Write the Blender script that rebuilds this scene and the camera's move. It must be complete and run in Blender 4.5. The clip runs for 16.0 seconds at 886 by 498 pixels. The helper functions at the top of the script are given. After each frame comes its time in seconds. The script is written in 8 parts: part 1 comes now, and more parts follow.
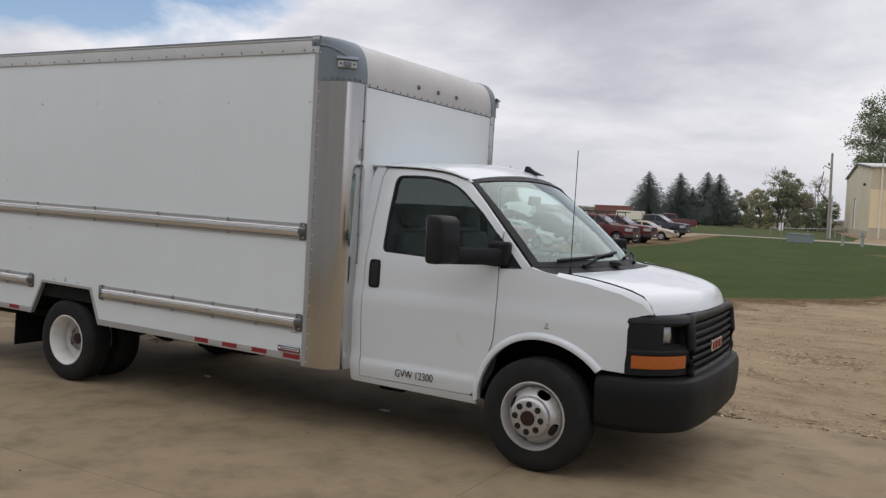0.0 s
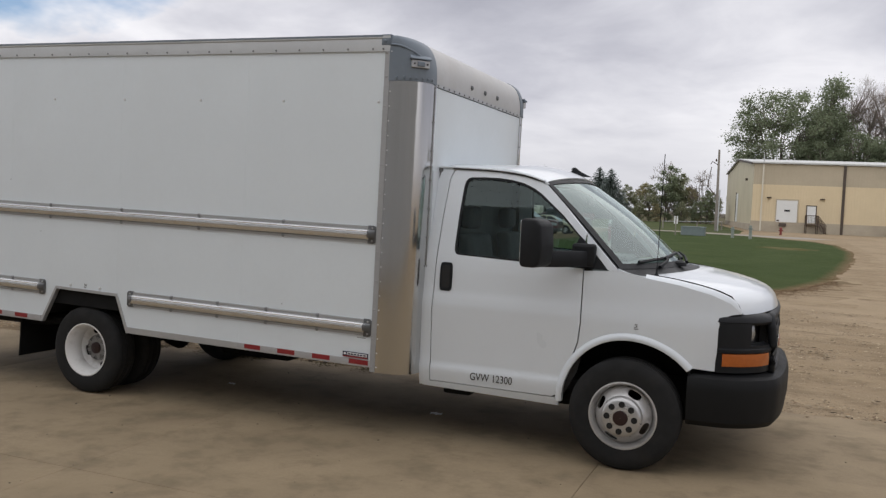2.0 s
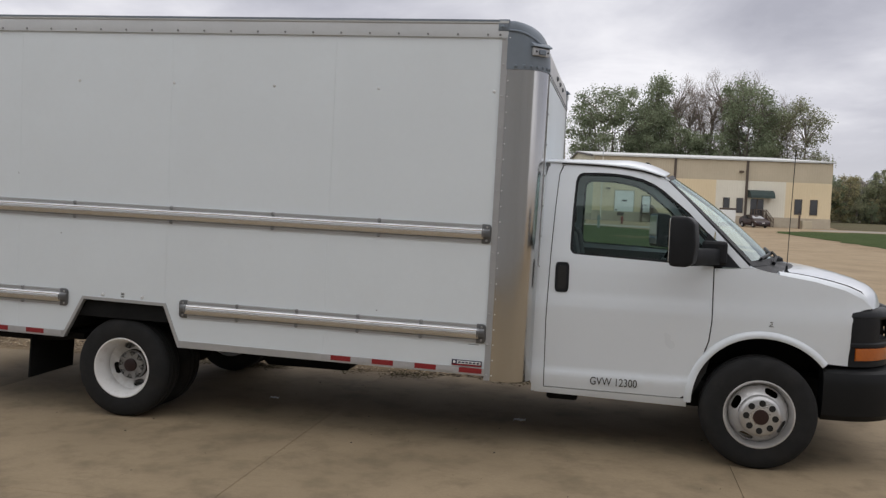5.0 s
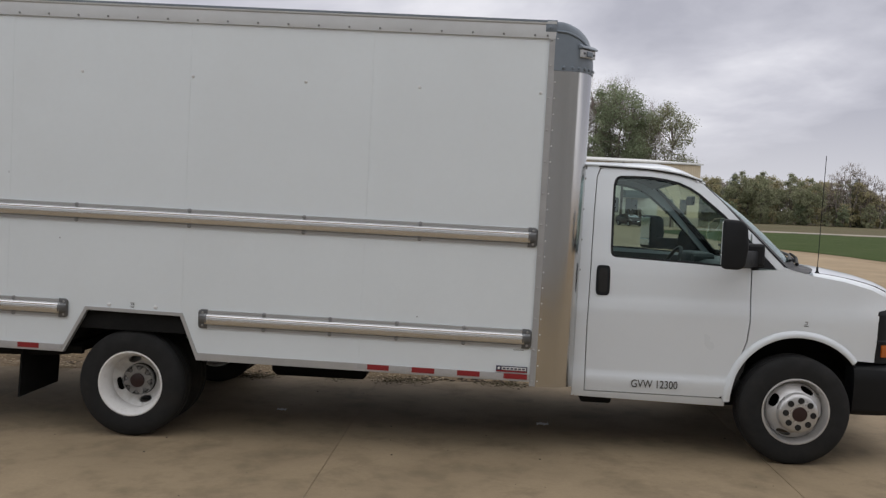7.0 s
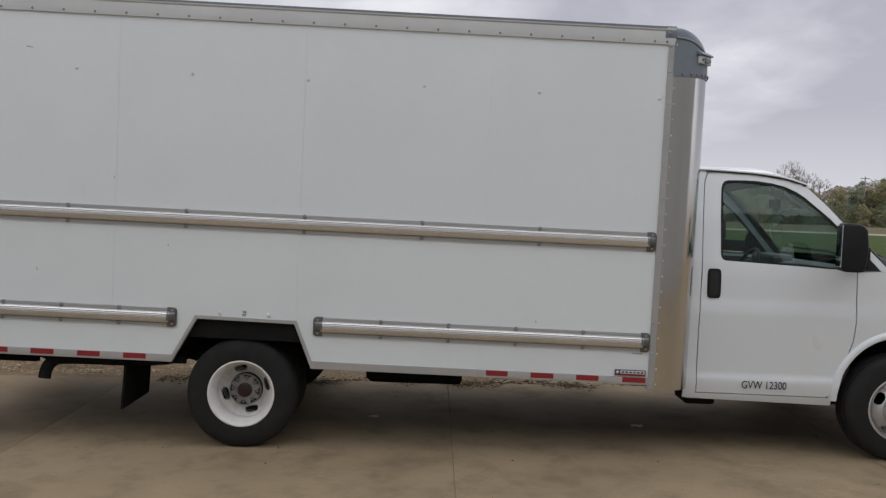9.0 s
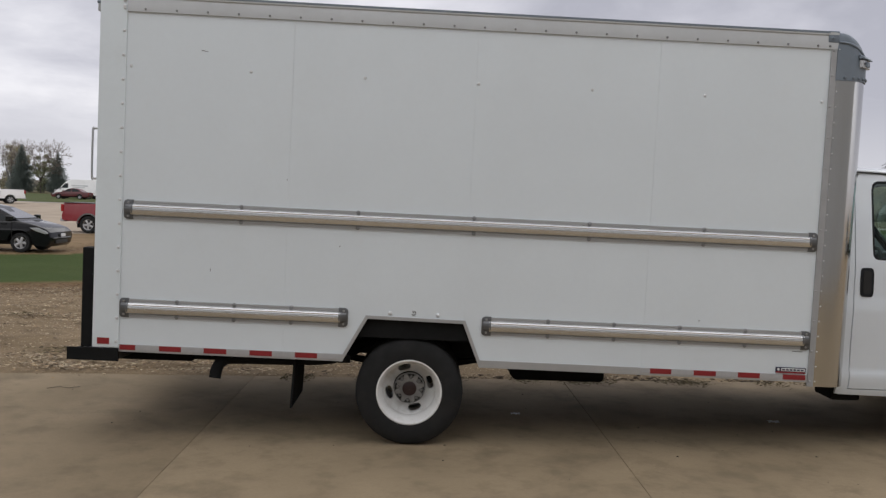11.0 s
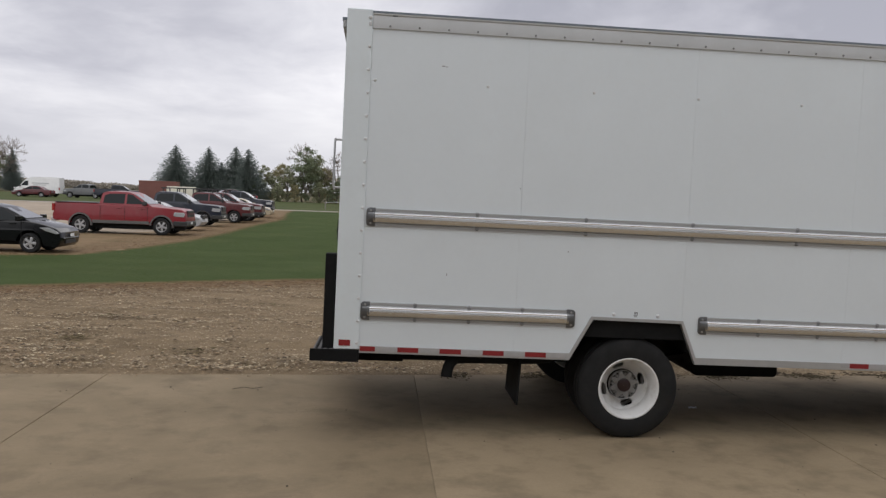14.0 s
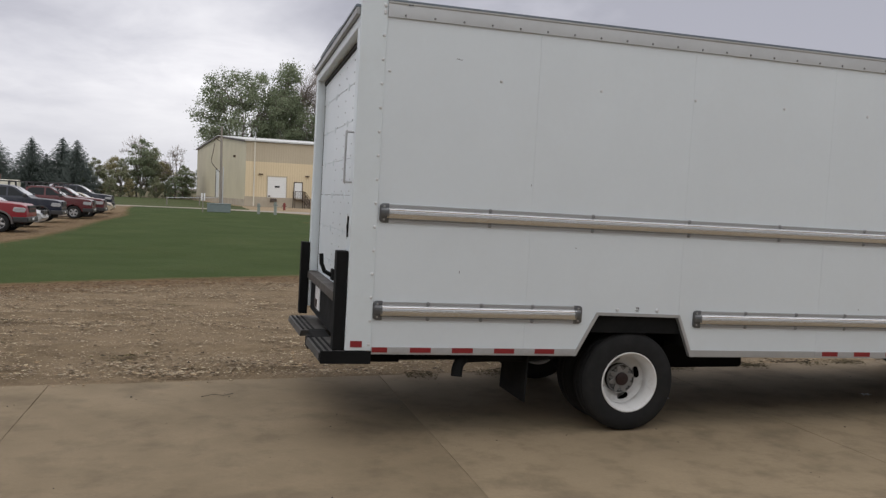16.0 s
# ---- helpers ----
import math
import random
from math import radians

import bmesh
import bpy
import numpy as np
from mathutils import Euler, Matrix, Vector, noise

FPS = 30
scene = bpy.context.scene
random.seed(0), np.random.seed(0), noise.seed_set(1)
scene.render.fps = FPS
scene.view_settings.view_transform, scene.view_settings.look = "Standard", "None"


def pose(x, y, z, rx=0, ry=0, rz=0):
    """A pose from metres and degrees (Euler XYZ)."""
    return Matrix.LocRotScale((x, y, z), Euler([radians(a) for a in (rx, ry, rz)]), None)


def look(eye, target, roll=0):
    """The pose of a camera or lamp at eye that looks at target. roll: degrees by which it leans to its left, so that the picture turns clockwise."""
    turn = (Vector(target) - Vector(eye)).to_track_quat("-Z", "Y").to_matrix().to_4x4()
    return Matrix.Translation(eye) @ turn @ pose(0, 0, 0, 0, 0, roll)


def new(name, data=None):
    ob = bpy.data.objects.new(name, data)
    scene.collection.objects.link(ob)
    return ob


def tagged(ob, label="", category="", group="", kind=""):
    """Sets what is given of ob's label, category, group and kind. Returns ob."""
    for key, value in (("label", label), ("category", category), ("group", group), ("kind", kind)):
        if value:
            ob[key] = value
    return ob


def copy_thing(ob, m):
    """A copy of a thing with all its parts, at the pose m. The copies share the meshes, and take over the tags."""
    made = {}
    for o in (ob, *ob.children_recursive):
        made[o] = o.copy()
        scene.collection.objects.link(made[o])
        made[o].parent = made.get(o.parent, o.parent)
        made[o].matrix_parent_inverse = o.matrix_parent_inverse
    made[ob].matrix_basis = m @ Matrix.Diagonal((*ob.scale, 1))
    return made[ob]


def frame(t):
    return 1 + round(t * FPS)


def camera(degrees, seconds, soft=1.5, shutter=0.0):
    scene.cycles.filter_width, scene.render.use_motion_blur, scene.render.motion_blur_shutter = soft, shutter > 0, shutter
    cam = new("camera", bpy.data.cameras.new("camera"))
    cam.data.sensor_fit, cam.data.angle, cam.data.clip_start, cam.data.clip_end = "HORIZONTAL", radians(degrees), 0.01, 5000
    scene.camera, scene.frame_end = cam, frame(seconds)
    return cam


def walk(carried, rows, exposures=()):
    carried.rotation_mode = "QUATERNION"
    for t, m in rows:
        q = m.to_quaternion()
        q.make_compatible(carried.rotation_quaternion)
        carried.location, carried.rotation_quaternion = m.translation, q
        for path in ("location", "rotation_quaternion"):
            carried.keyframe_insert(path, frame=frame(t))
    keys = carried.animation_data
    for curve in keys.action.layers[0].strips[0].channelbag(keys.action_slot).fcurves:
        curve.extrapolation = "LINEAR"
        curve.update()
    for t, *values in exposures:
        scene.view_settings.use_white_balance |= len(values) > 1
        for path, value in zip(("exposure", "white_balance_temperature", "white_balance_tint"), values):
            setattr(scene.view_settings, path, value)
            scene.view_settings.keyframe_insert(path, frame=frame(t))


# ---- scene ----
cam = camera(55.2, 16.0, 1.35)
PATH = [
    (0, (6.629, -4.86, 1.714), (5.64, -3.125, 1.61), 2.6),
    (0.5, (6.357, -5.062, 1.721), (5.419, -3.299, 1.616), 2.5),
    (1, (6.073, -5.145, 1.701), (5.19, -3.353, 1.595), 2.6),
    (1.5, (5.759, -5.236, 1.716), (4.936, -3.417, 1.609), 2.5),
    (2, (5.454, -5.394, 1.716), (4.694, -3.547, 1.609), 2.5),
    (2.5, (5.132, -5.42, 1.69), (4.437, -3.548, 1.584), 2.5),
    (3, (4.768, -5.477, 1.698), (4.133, -3.584, 1.592), 2.5),
    (3.5, (4.456, -5.604, 1.705), (3.875, -3.693, 1.599), 2.5),
    (4, (4.146, -5.558, 1.678), (3.615, -3.633, 1.571), 2.4),
    (6.5, (2.653, -5.653, 1.685), (2.49, -3.662, 1.574), 2.4),
    (7, (2.395, -5.58, 1.662), (2.29, -3.585, 1.558), 2.4),
    (7.5, (2.093, -5.59, 1.664), (2.043, -3.593, 1.558), 2.3),
    (8, (1.793, -5.607, 1.671), (1.786, -3.61, 1.564), 2.3),
    (8.5, (1.519, -5.55, 1.672), (1.535, -3.552, 1.566), 2.3),
    (9, (1.251, -5.585, 1.662), (1.273, -3.588, 1.559), 2.2),
    (11.5, (-0.267, -5.682, 1.665), (-0.215, -3.686, 1.549), 2.1),
    (12, (-0.609, -5.716, 1.666), (-0.549, -3.72, 1.55), 2.1),
    (12.5, (-0.926, -5.768, 1.671), (-0.854, -3.773, 1.554), 2.1),
    (13, (-1.251, -5.77, 1.671), (-1.161, -3.775, 1.556), 2.2),
    (13.5, (-1.554, -5.837, 1.665), (-1.44, -3.844, 1.549), 2.2),
    (14, (-1.833, -5.91, 1.671), (-1.682, -3.92, 1.554), 2.1),
    (14.5, (-2.1, -5.844, 1.642), (-1.895, -3.858, 1.526), 2.2),
    (15, (-2.432, -5.767, 1.629), (-2.14, -3.792, 1.514), 2.3),
    (15.5, (-2.742, -5.721, 1.634), (-2.334, -3.766, 1.519), 2.4),
    (16, (-2.987, -5.579, 1.619), (-2.465, -3.652, 1.509), 2.5),
]
walk(cam, [(t, look(eye, target, roll)) for t, eye, target, roll in PATH], [(0, -0.10), (4, -0.06), (9, 0.0), (13, -0.02), (16, -0.07)])

# ---- world and light ----
world = bpy.data.worlds.new("overcast_sky")
scene.world = world
world.use_nodes = True
wn, wl = world.node_tree.nodes, world.node_tree.links
wn.clear()
SUN_EL, SUN_AZ = 66.0, 35.0      # degrees; azimuth from +y towards +x
w_out = wn.new("ShaderNodeOutputWorld")
w_bg = wn.new("ShaderNodeBackground")
w_sky = wn.new("ShaderNodeTexSky")
w_sky.sky_type = "NISHITA"
w_sky.sun_disc = False
w_sky.sun_elevation, w_sky.sun_rotation = radians(SUN_EL), radians(SUN_AZ)
w_co = wn.new("ShaderNodeTexCoord")
w_sep = wn.new("ShaderNodeSeparateXYZ")
wl.new(w_co.outputs["Generated"], w_sep.inputs[0])


def w_math(op, a, b=None, clamp=False):
    n = wn.new("ShaderNodeMath")
    n.operation, n.use_clamp = op, clamp
    for i, v in enumerate((a, b)):
        if v is None:
            continue
        if isinstance(v, (int, float)):
            n.inputs[i].default_value = v
        else:
            wl.new(v, n.inputs[i])
    return n.outputs[0]


# a cloud sheet: the direction is thrown onto a flat layer overhead
w_up = w_math("MAXIMUM", w_math("ADD", w_sep.outputs[2], 0.10), 0.06)
w_px = w_math("DIVIDE", w_sep.outputs[0], w_up)
w_py = w_math("DIVIDE", w_sep.outputs[1], w_up)
w_up2 = w_math("ADD", w_math("MAXIMUM", w_sep.outputs[2], 0.0), 0.24)
w_vec = wn.new("ShaderNodeCombineXYZ")
wl.new(w_math("DIVIDE", w_sep.outputs[0], w_up2), w_vec.inputs[0])
wl.new(w_math("DIVIDE", w_sep.outputs[1], w_up2), w_vec.inputs[1])


def w_noise(scale, detail, rough, offset=0.0, warp=0.0):
    m = wn.new("ShaderNodeMapping")
    m.inputs["Location"].default_value = (offset, offset * 0.7, 0)
    wl.new(w_vec.outputs[0], m.inputs[0])
    n = wn.new("ShaderNodeTexNoise")
    n.inputs["Scale"].default_value, n.inputs["Detail"].default_value = scale, detail
    n.inputs["Roughness"].default_value, n.inputs["Distortion"].default_value = rough, warp
    wl.new(m.outputs[0], n.inputs["Vector"])
    return n.outputs[0]


def w_ramp(fac, stops):
    r = wn.new("ShaderNodeValToRGB")
    while len(r.color_ramp.elements) < len(stops):
        r.color_ramp.elements.new(0.5)
    for e, (p, c) in zip(r.color_ramp.elements, stops):
        e.position, e.color = p, (*c, 1)
    wl.new(fac, r.inputs[0])
    return r.outputs[0]


def w_mix(kind, fac, a, b):
    n = wn.new("ShaderNodeMix")
    n.data_type, n.blend_type = "RGBA", kind
    for s, v in ((n.inputs[0], fac), (n.inputs[6], a), (n.inputs[7], b)):
        if isinstance(v, (int, float)):
            s.default_value = v
        elif isinstance(v, tuple):
            s.default_value = (*v, 1)
        else:
            wl.new(v, s)
    return n.outputs[2]


w_tone = w_math("ADD", w_math("MULTIPLY", w_noise(0.9, 7, 0.52, 3.1, 0.3), 0.75), w_math("MULTIPLY", w_noise(2.6, 5, 0.55, 11.0, 0.4), 0.25))
w_tone = w_math("SUBTRACT", w_tone, w_math("MULTIPLY", w_math("MAXIMUM", w_math("MINIMUM", w_math("SUBTRACT", w_math("DIVIDE", w_sep.outputs[0], w_up2), 0.15), 1.0), -0.1), 0.20))
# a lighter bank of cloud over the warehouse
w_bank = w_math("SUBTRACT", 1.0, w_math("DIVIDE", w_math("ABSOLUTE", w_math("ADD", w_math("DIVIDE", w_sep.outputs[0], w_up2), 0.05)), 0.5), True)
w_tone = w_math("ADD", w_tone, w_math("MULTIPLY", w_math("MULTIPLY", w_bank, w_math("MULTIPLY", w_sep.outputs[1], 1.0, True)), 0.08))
# unseen sky behind the camera, brightened to light the truck's near side
w_tone = w_math("ADD", w_tone, w_math("MULTIPLY", w_math("MULTIPLY", w_math("DIVIDE", w_sep.outputs[1], w_up2), -1.0, True), 0.33))
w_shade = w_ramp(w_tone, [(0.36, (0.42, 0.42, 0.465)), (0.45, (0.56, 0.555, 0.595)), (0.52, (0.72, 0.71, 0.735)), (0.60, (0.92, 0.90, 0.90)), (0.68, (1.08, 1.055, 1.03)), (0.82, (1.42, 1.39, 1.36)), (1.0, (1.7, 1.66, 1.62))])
# towards the horizon the layer thickens into an even pale haze
w_low = w_ramp(w_sep.outputs[2], [(0.0, (1, 1, 1)), (0.04, (0.75, 0.75, 0.75)), (0.12, (0.15, 0.15, 0.15)), (0.3, (0, 0, 0))])
w_cloud = w_mix("MIX", w_low, w_shade, (0.67, 0.66, 0.67))
# one blue opening in the cover, off to the west
w_dx, w_dy = w_math("SUBTRACT", w_px, -2.45), w_math("SUBTRACT", w_py, 1.55)
w_dist = w_math("SQRT", w_math("ADD", w_math("MULTIPLY", w_dx, w_dx), w_math("MULTIPLY", w_math("MULTIPLY", w_dy, w_dy), 0.8)))
w_gap = w_math("SUBTRACT", w_math("ADD", 1.25, w_math("MULTIPLY", w_math("SUBTRACT", w_noise(1.1, 6, 0.6, 8.4, 0.3), 0.5), 3.2)), w_dist)
w_gapf = w_ramp(w_gap, [(0.25, (0, 0, 0)), (0.75, (1, 1, 1))])
w_blue = w_mix("MULTIPLY", 1.0, w_sky.outputs[0], (0.12, 0.12, 0.12))
w_col = w_mix("MIX", w_gapf, w_cloud, w_blue)
w_col = w_mix("MULTIPLY", 1.0, w_col, (0.985, 1.0, 1.05))
wl.new(w_col, w_bg.inputs[0])
w_bg.inputs[1].default_value = 1.06
wl.new(w_bg.outputs[0], w_out.inputs[0])

sun_data = bpy.data.lights.new("sun", "SUN")
sun_data.energy, sun_data.angle, sun_data.color = 1.25, radians(105), (1.0, 0.96, 0.91)
sun = new("sun", sun_data)
az, el = radians(SUN_AZ), radians(SUN_EL)
sun.matrix_world = look((40 * math.sin(az) * math.cos(el), 40 * math.cos(az) * math.cos(el), 40 * math.sin(el)), (0, 0, 0))

# ---- materials ----
def mat(name, color, rough=0.6, metal=0.0, var=0.12, scale=6.0, fine=60.0, bump=0.0, bump_scale=80.0, coat=0.0,
        color2=None, stain=0.0, stain_color=(0.1, 0.08, 0.06), stain_scale=1.5, island=0.0, stretch=None, spec=0.5, streak=None):
    """Principled surface with colour change at two sizes, stains, relief and uneven gloss."""
    m = bpy.data.materials.new(name)
    m.use_nodes = True
    n, l = m.node_tree.nodes, m.node_tree.links
    b = n["Principled BSDF"]
    co = n.new("ShaderNodeTexCoord")
    vec = co.outputs["Object"]
    if stretch:
        mp = n.new("ShaderNodeMapping")
        mp.inputs["Scale"].default_value = stretch
        l.new(vec, mp.inputs[0])
        vec = mp.outputs[0]

    def noise_at(s, detail, rough_):
        t = n.new("ShaderNodeTexNoise")
        t.inputs["Scale"].default_value, t.inputs["Detail"].default_value, t.inputs["Roughness"].default_value = s, detail, rough_
        l.new(vec, t.inputs["Vector"])
        return t.outputs[0]

    def mixc(fac, a, c, kind="MIX"):
        x = n.new("ShaderNodeMix")
        x.data_type, x.blend_type = "RGBA", kind
        for s_, v in ((x.inputs[0], fac), (x.inputs[6], a), (x.inputs[7], c)):
            if isinstance(v, (int, float)):
                s_.default_value = v
            elif isinstance(v, tuple):
                s_.default_value = (*v, 1)
            else:
                l.new(v, s_)
        return x.outputs[2]

    def remap(v, lo, hi, a, c):
        r = n.new("ShaderNodeMapRange")
        r.inputs[1].default_value, r.inputs[2].default_value, r.inputs[3].default_value, r.inputs[4].default_value = lo, hi, a, c
        l.new(v, r.inputs[0])
        return r.outputs[0]

    big, small = noise_at(scale, 4, 0.6), noise_at(fine, 3, 0.6)
    c2 = color2 or tuple(c * (1 - var) for c in color)
    c = mixc(remap(big, 0.35, 0.65, 0, 1), color, c2)
    c = mixc(remap(small, 0.3, 0.7, 0, min(1, var * 1.6)), c, tuple(x * 0.75 for x in color))
    if stain:
        st = noise_at(stain_scale, 6, 0.65)
        c = mixc(remap(st, 0.5, 0.72, 0, stain), c, stain_color)
    if streak:
        amount, size, tone = streak
        sm = n.new("ShaderNodeMapping")
        sm.inputs["Scale"].default_value = size
        sm.inputs["Rotation"].default_value = (0, 0, 0.18)
        l.new(co.outputs["Object"], sm.inputs[0])
        sn = n.new("ShaderNodeTexNoise")
        sn.inputs["Scale"].default_value, sn.inputs["Detail"].default_value, sn.inputs["Roughness"].default_value, sn.inputs["Distortion"].default_value = 1.0, 7, 0.7, 0.6
        l.new(sm.outputs[0], sn.inputs["Vector"])
        c = mixc(remap(sn.outputs[0], 0.52, 0.70, 0, amount), c, tone)
    if island:
        g = n.new("ShaderNodeNewGeometry")
        oi = n.new("ShaderNodeObjectInfo")
        ad = n.new("ShaderNodeMath")
        ad.operation = "ADD"
        l.new(g.outputs["Random Per Island"], ad.inputs[0])
        l.new(oi.outputs["Random"], ad.inputs[1])
        fr = n.new("ShaderNodeMath")
        fr.operation = "FRACT"
        l.new(ad.outputs[0], fr.inputs[0])
        hsv = n.new("ShaderNodeHueSaturation")
        l.new(remap(fr.outputs[0], 0, 1, 1 - island, 1 + island), hsv.inputs["Value"])
        l.new(remap(fr.outputs[0], 0, 1, 0.5 - 0.02 * island, 0.5 + 0.02 * island), hsv.inputs["Hue"])
        l.new(c, hsv.inputs["Color"])
        c = hsv.outputs[0]
    l.new(c, b.inputs["Base Color"])
    l.new(remap(big, 0.3, 0.7, max(0.03, rough - 0.06), min(1, rough + 0.06)), b.inputs["Roughness"])
    b.inputs["Metallic"].default_value = metal
    b.inputs["Coat Weight"].default_value = coat
    b.inputs["Coat Roughness"].default_value = 0.06
    b.inputs["Specular IOR Level"].default_value = spec
    if bump:
        bp = n.new("ShaderNodeBump")
        bp.inputs["Strength"].default_value, bp.inputs["Distance"].default_value = 1.0, bump
        l.new(noise_at(bump_scale, 5, 0.65), bp.inputs["Height"])
        l.new(bp.outputs[0], b.inputs["Normal"])
    return m


def glass_mat(name, tint, gloss, shine=(1, 1, 1)):
    """Clear tinted pane; its gloss grows towards grazing angles, alike from both sides."""
    m = bpy.data.materials.new(name)
    m.use_nodes = True
    n, l = m.node_tree.nodes, m.node_tree.links
    n.clear()
    o, mx, tr, gl, lw, pw, ma = (n.new(k) for k in ("ShaderNodeOutputMaterial", "ShaderNodeMixShader", "ShaderNodeBsdfTransparent", "ShaderNodeBsdfGlossy", "ShaderNodeLayerWeight", "ShaderNodeMath", "ShaderNodeMath"))
    tr.inputs[0].default_value = (*tint, 1)
    gl.inputs[0].default_value = (*shine, 1)
    gl.inputs["Roughness"].default_value = 0.01
    lw.inputs[0].default_value = 0.5
    pw.operation, ma.operation = "POWER", "MULTIPLY_ADD"
    l.new(lw.outputs["Facing"], pw.inputs[0])
    pw.inputs[1].default_value = 5.0
    l.new(pw.outputs[0], ma.inputs[0])
    ma.inputs[1].default_value, ma.inputs[2].default_value = 1 - gloss, gloss
    l.new(ma.outputs[0], mx.inputs[0])
    l.new(tr.outputs[0], mx.inputs[1])
    l.new(gl.outputs[0], mx.inputs[2])
    l.new(mx.outputs[0], o.inputs[0])
    return m


M = {}
M["panel"] = mat("white_panel", (0.700, 0.754, 0.788), 0.38, var=0.035, scale=1.2, fine=25, bump=0.0006, bump_scale=3, stain=0.10, stain_color=(0.5, 0.5, 0.48), stain_scale=0.9)
M["post"] = mat("white_post_paint", (0.70, 0.76, 0.79), 0.45, var=0.04, scale=2, fine=40, stain=0.10, stain_color=(0.42, 0.41, 0.38), stain_scale=3)
M["paint"] = mat("white_cab_paint", (0.680, 0.726, 0.768), 0.32, var=0.015, scale=1.5, fine=30, coat=0.7, stain=0.05, stain_color=(0.5, 0.48, 0.44), stain_scale=2.2)
M["alu"] = mat("brushed_aluminium", (0.60, 0.60, 0.595), 0.12, 1.0, var=0.12, scale=3, fine=120, bump=0.0003, bump_scale=150, stretch=(1, 1, 0.04), stain=0.25, stain_color=(0.42, 0.39, 0.35), stain_scale=2)
M["rail"] = mat("polished_aluminium_rail", (0.76, 0.77, 0.78), 0.22, 0.9, var=0.10, scale=3, fine=90, stretch=(0.05, 1, 1), stain=0.2, stain_color=(0.4, 0.37, 0.33), stain_scale=2)
M["trim"] = mat("dull_aluminium_trim", (0.50, 0.51, 0.52), 0.45, 0.6, var=0.1, scale=4, fine=70)
# greyed for the rail flanges' dark reflection; also joint strips and rear gutter
M["flange"] = mat("dull_rail_flange", (0.40, 0.405, 0.41), 0.5, 0.35, var=0.12, scale=4, fine=60, stretch=(0.1, 1, 1))
M["railpale"] = mat("pale_roof_rail", (0.55, 0.565, 0.575), 0.42, 0.3, var=0.08, scale=3, fine=60)
M["radius"] = mat("front_radius_sheet", (0.50, 0.50, 0.495), 0.42, 0.3, var=0.10, scale=2, fine=50, stain=0.4, stain_color=(0.36, 0.345, 0.32), stain_scale=2.5)
M["cap"] = mat("grey_corner_cap", (0.165, 0.20, 0.24), 0.5, var=0.10, scale=5, fine=90, stain=0.15, stain_color=(0.3, 0.3, 0.3))
M["zinc"] = mat("zinc_end_cap", (0.15, 0.155, 0.16), 0.42, 0.6, var=0.2, scale=14, fine=120)
M["rivet"] = mat("rivet_steel", (0.42, 0.42, 0.42), 0.4, 0.7, var=0.1)
M["rivet_d"] = mat("rivet_dark", (0.26, 0.265, 0.27), 0.5, 0.5, var=0.2)
M["rivet_w"] = mat("rivet_white", (0.66, 0.67, 0.68), 0.4, var=0.05)
M["black"] = mat("black_plastic", (0.015, 0.0165, 0.019), 0.5, var=0.2, scale=8, fine=150, bump=0.0004, bump_scale=400, spec=0.2)
M["bumper"] = mat("charcoal_bumper_plastic", (0.0110, 0.0118, 0.0128), 0.55, var=0.2, scale=3, fine=150, bump=0.0005, bump_scale=300, stain=0.25, stain_color=(0.018, 0.019, 0.020), stain_scale=3, spec=0.18)
M["dark"] = mat("underbody_black", (0.011, 0.0115, 0.012), 0.8, var=0.3, scale=5, fine=40, stain=0.3, stain_color=(0.015, 0.013, 0.011), spec=0.15)
M["worn_steel"] = mat("worn_dirty_steel", (0.060, 0.056, 0.051), 0.6, 0.3, var=0.3, scale=5, fine=60, stain=0.5, stain_color=(0.12, 0.105, 0.09), stain_scale=6)
M["sill"] = mat("rusty_sill_steel", (0.085, 0.075, 0.065), 0.65, 0.2, var=0.3, scale=8, fine=70, stain=0.6, stain_color=(0.07, 0.055, 0.045), stain_scale=7)
M["rubber"] = mat("tyre_rubber", (0.0175, 0.018, 0.0185), 0.85, var=0.25, scale=6, fine=90, stain=0.35, stain_color=(0.035, 0.031, 0.026), stain_scale=5, spec=0.3)
M["wheel"] = mat("silver_wheel_paint", (0.56, 0.56, 0.56), 0.33, 0.45, var=0.08, scale=8, fine=80, stain=0.2, stain_color=(0.22, 0.17, 0.13), stain_scale=9)
M["wheel_w"] = mat("white_wheel_paint", (0.72, 0.72, 0.71), 0.45, 0.0, var=0.06, scale=8, fine=80, stain=0.35, stain_color=(0.3, 0.25, 0.2), stain_scale=10)
M["hubgrey"] = mat("hub_grey", (0.30, 0.30, 0.30), 0.45, 0.5, var=0.25, scale=20, fine=120, stain=0.3, stain_color=(0.08, 0.06, 0.05), stain_scale=12)
M["hole"] = mat("wheel_hole_dark", (0.008, 0.008, 0.008), 0.8, var=0.1)
M["emblem"] = mat("red_emblem", (0.022, 0.007, 0.007), 0.45, var=0.1)
M["badge_red"] = mat("badge_red", (0.20, 0.018, 0.02), 0.35, var=0.1)
M["hubsilver"] = mat("hub_trim_silver", (0.52, 0.52, 0.52), 0.30, 0.6, var=0.12, scale=12, fine=90)
M["chrome"] = mat("chrome", (0.75, 0.75, 0.76), 0.12, 1.0, var=0.03)
M["amber"] = mat("amber_lens", (0.43, 0.105, 0.012), 0.2, var=0.15, scale=30, fine=200, coat=0.6, bump=0.0006, bump_scale=160)
M["lamp"] = mat("headlamp_reflector", (0.50, 0.52, 0.54), 0.15, 0.7, var=0.3, scale=40, fine=120, bump=0.002, bump_scale=60)
M["red_tape"] = mat("red_reflective_tape", (0.26, 0.018, 0.022), 0.4, var=0.12, scale=30, fine=300)
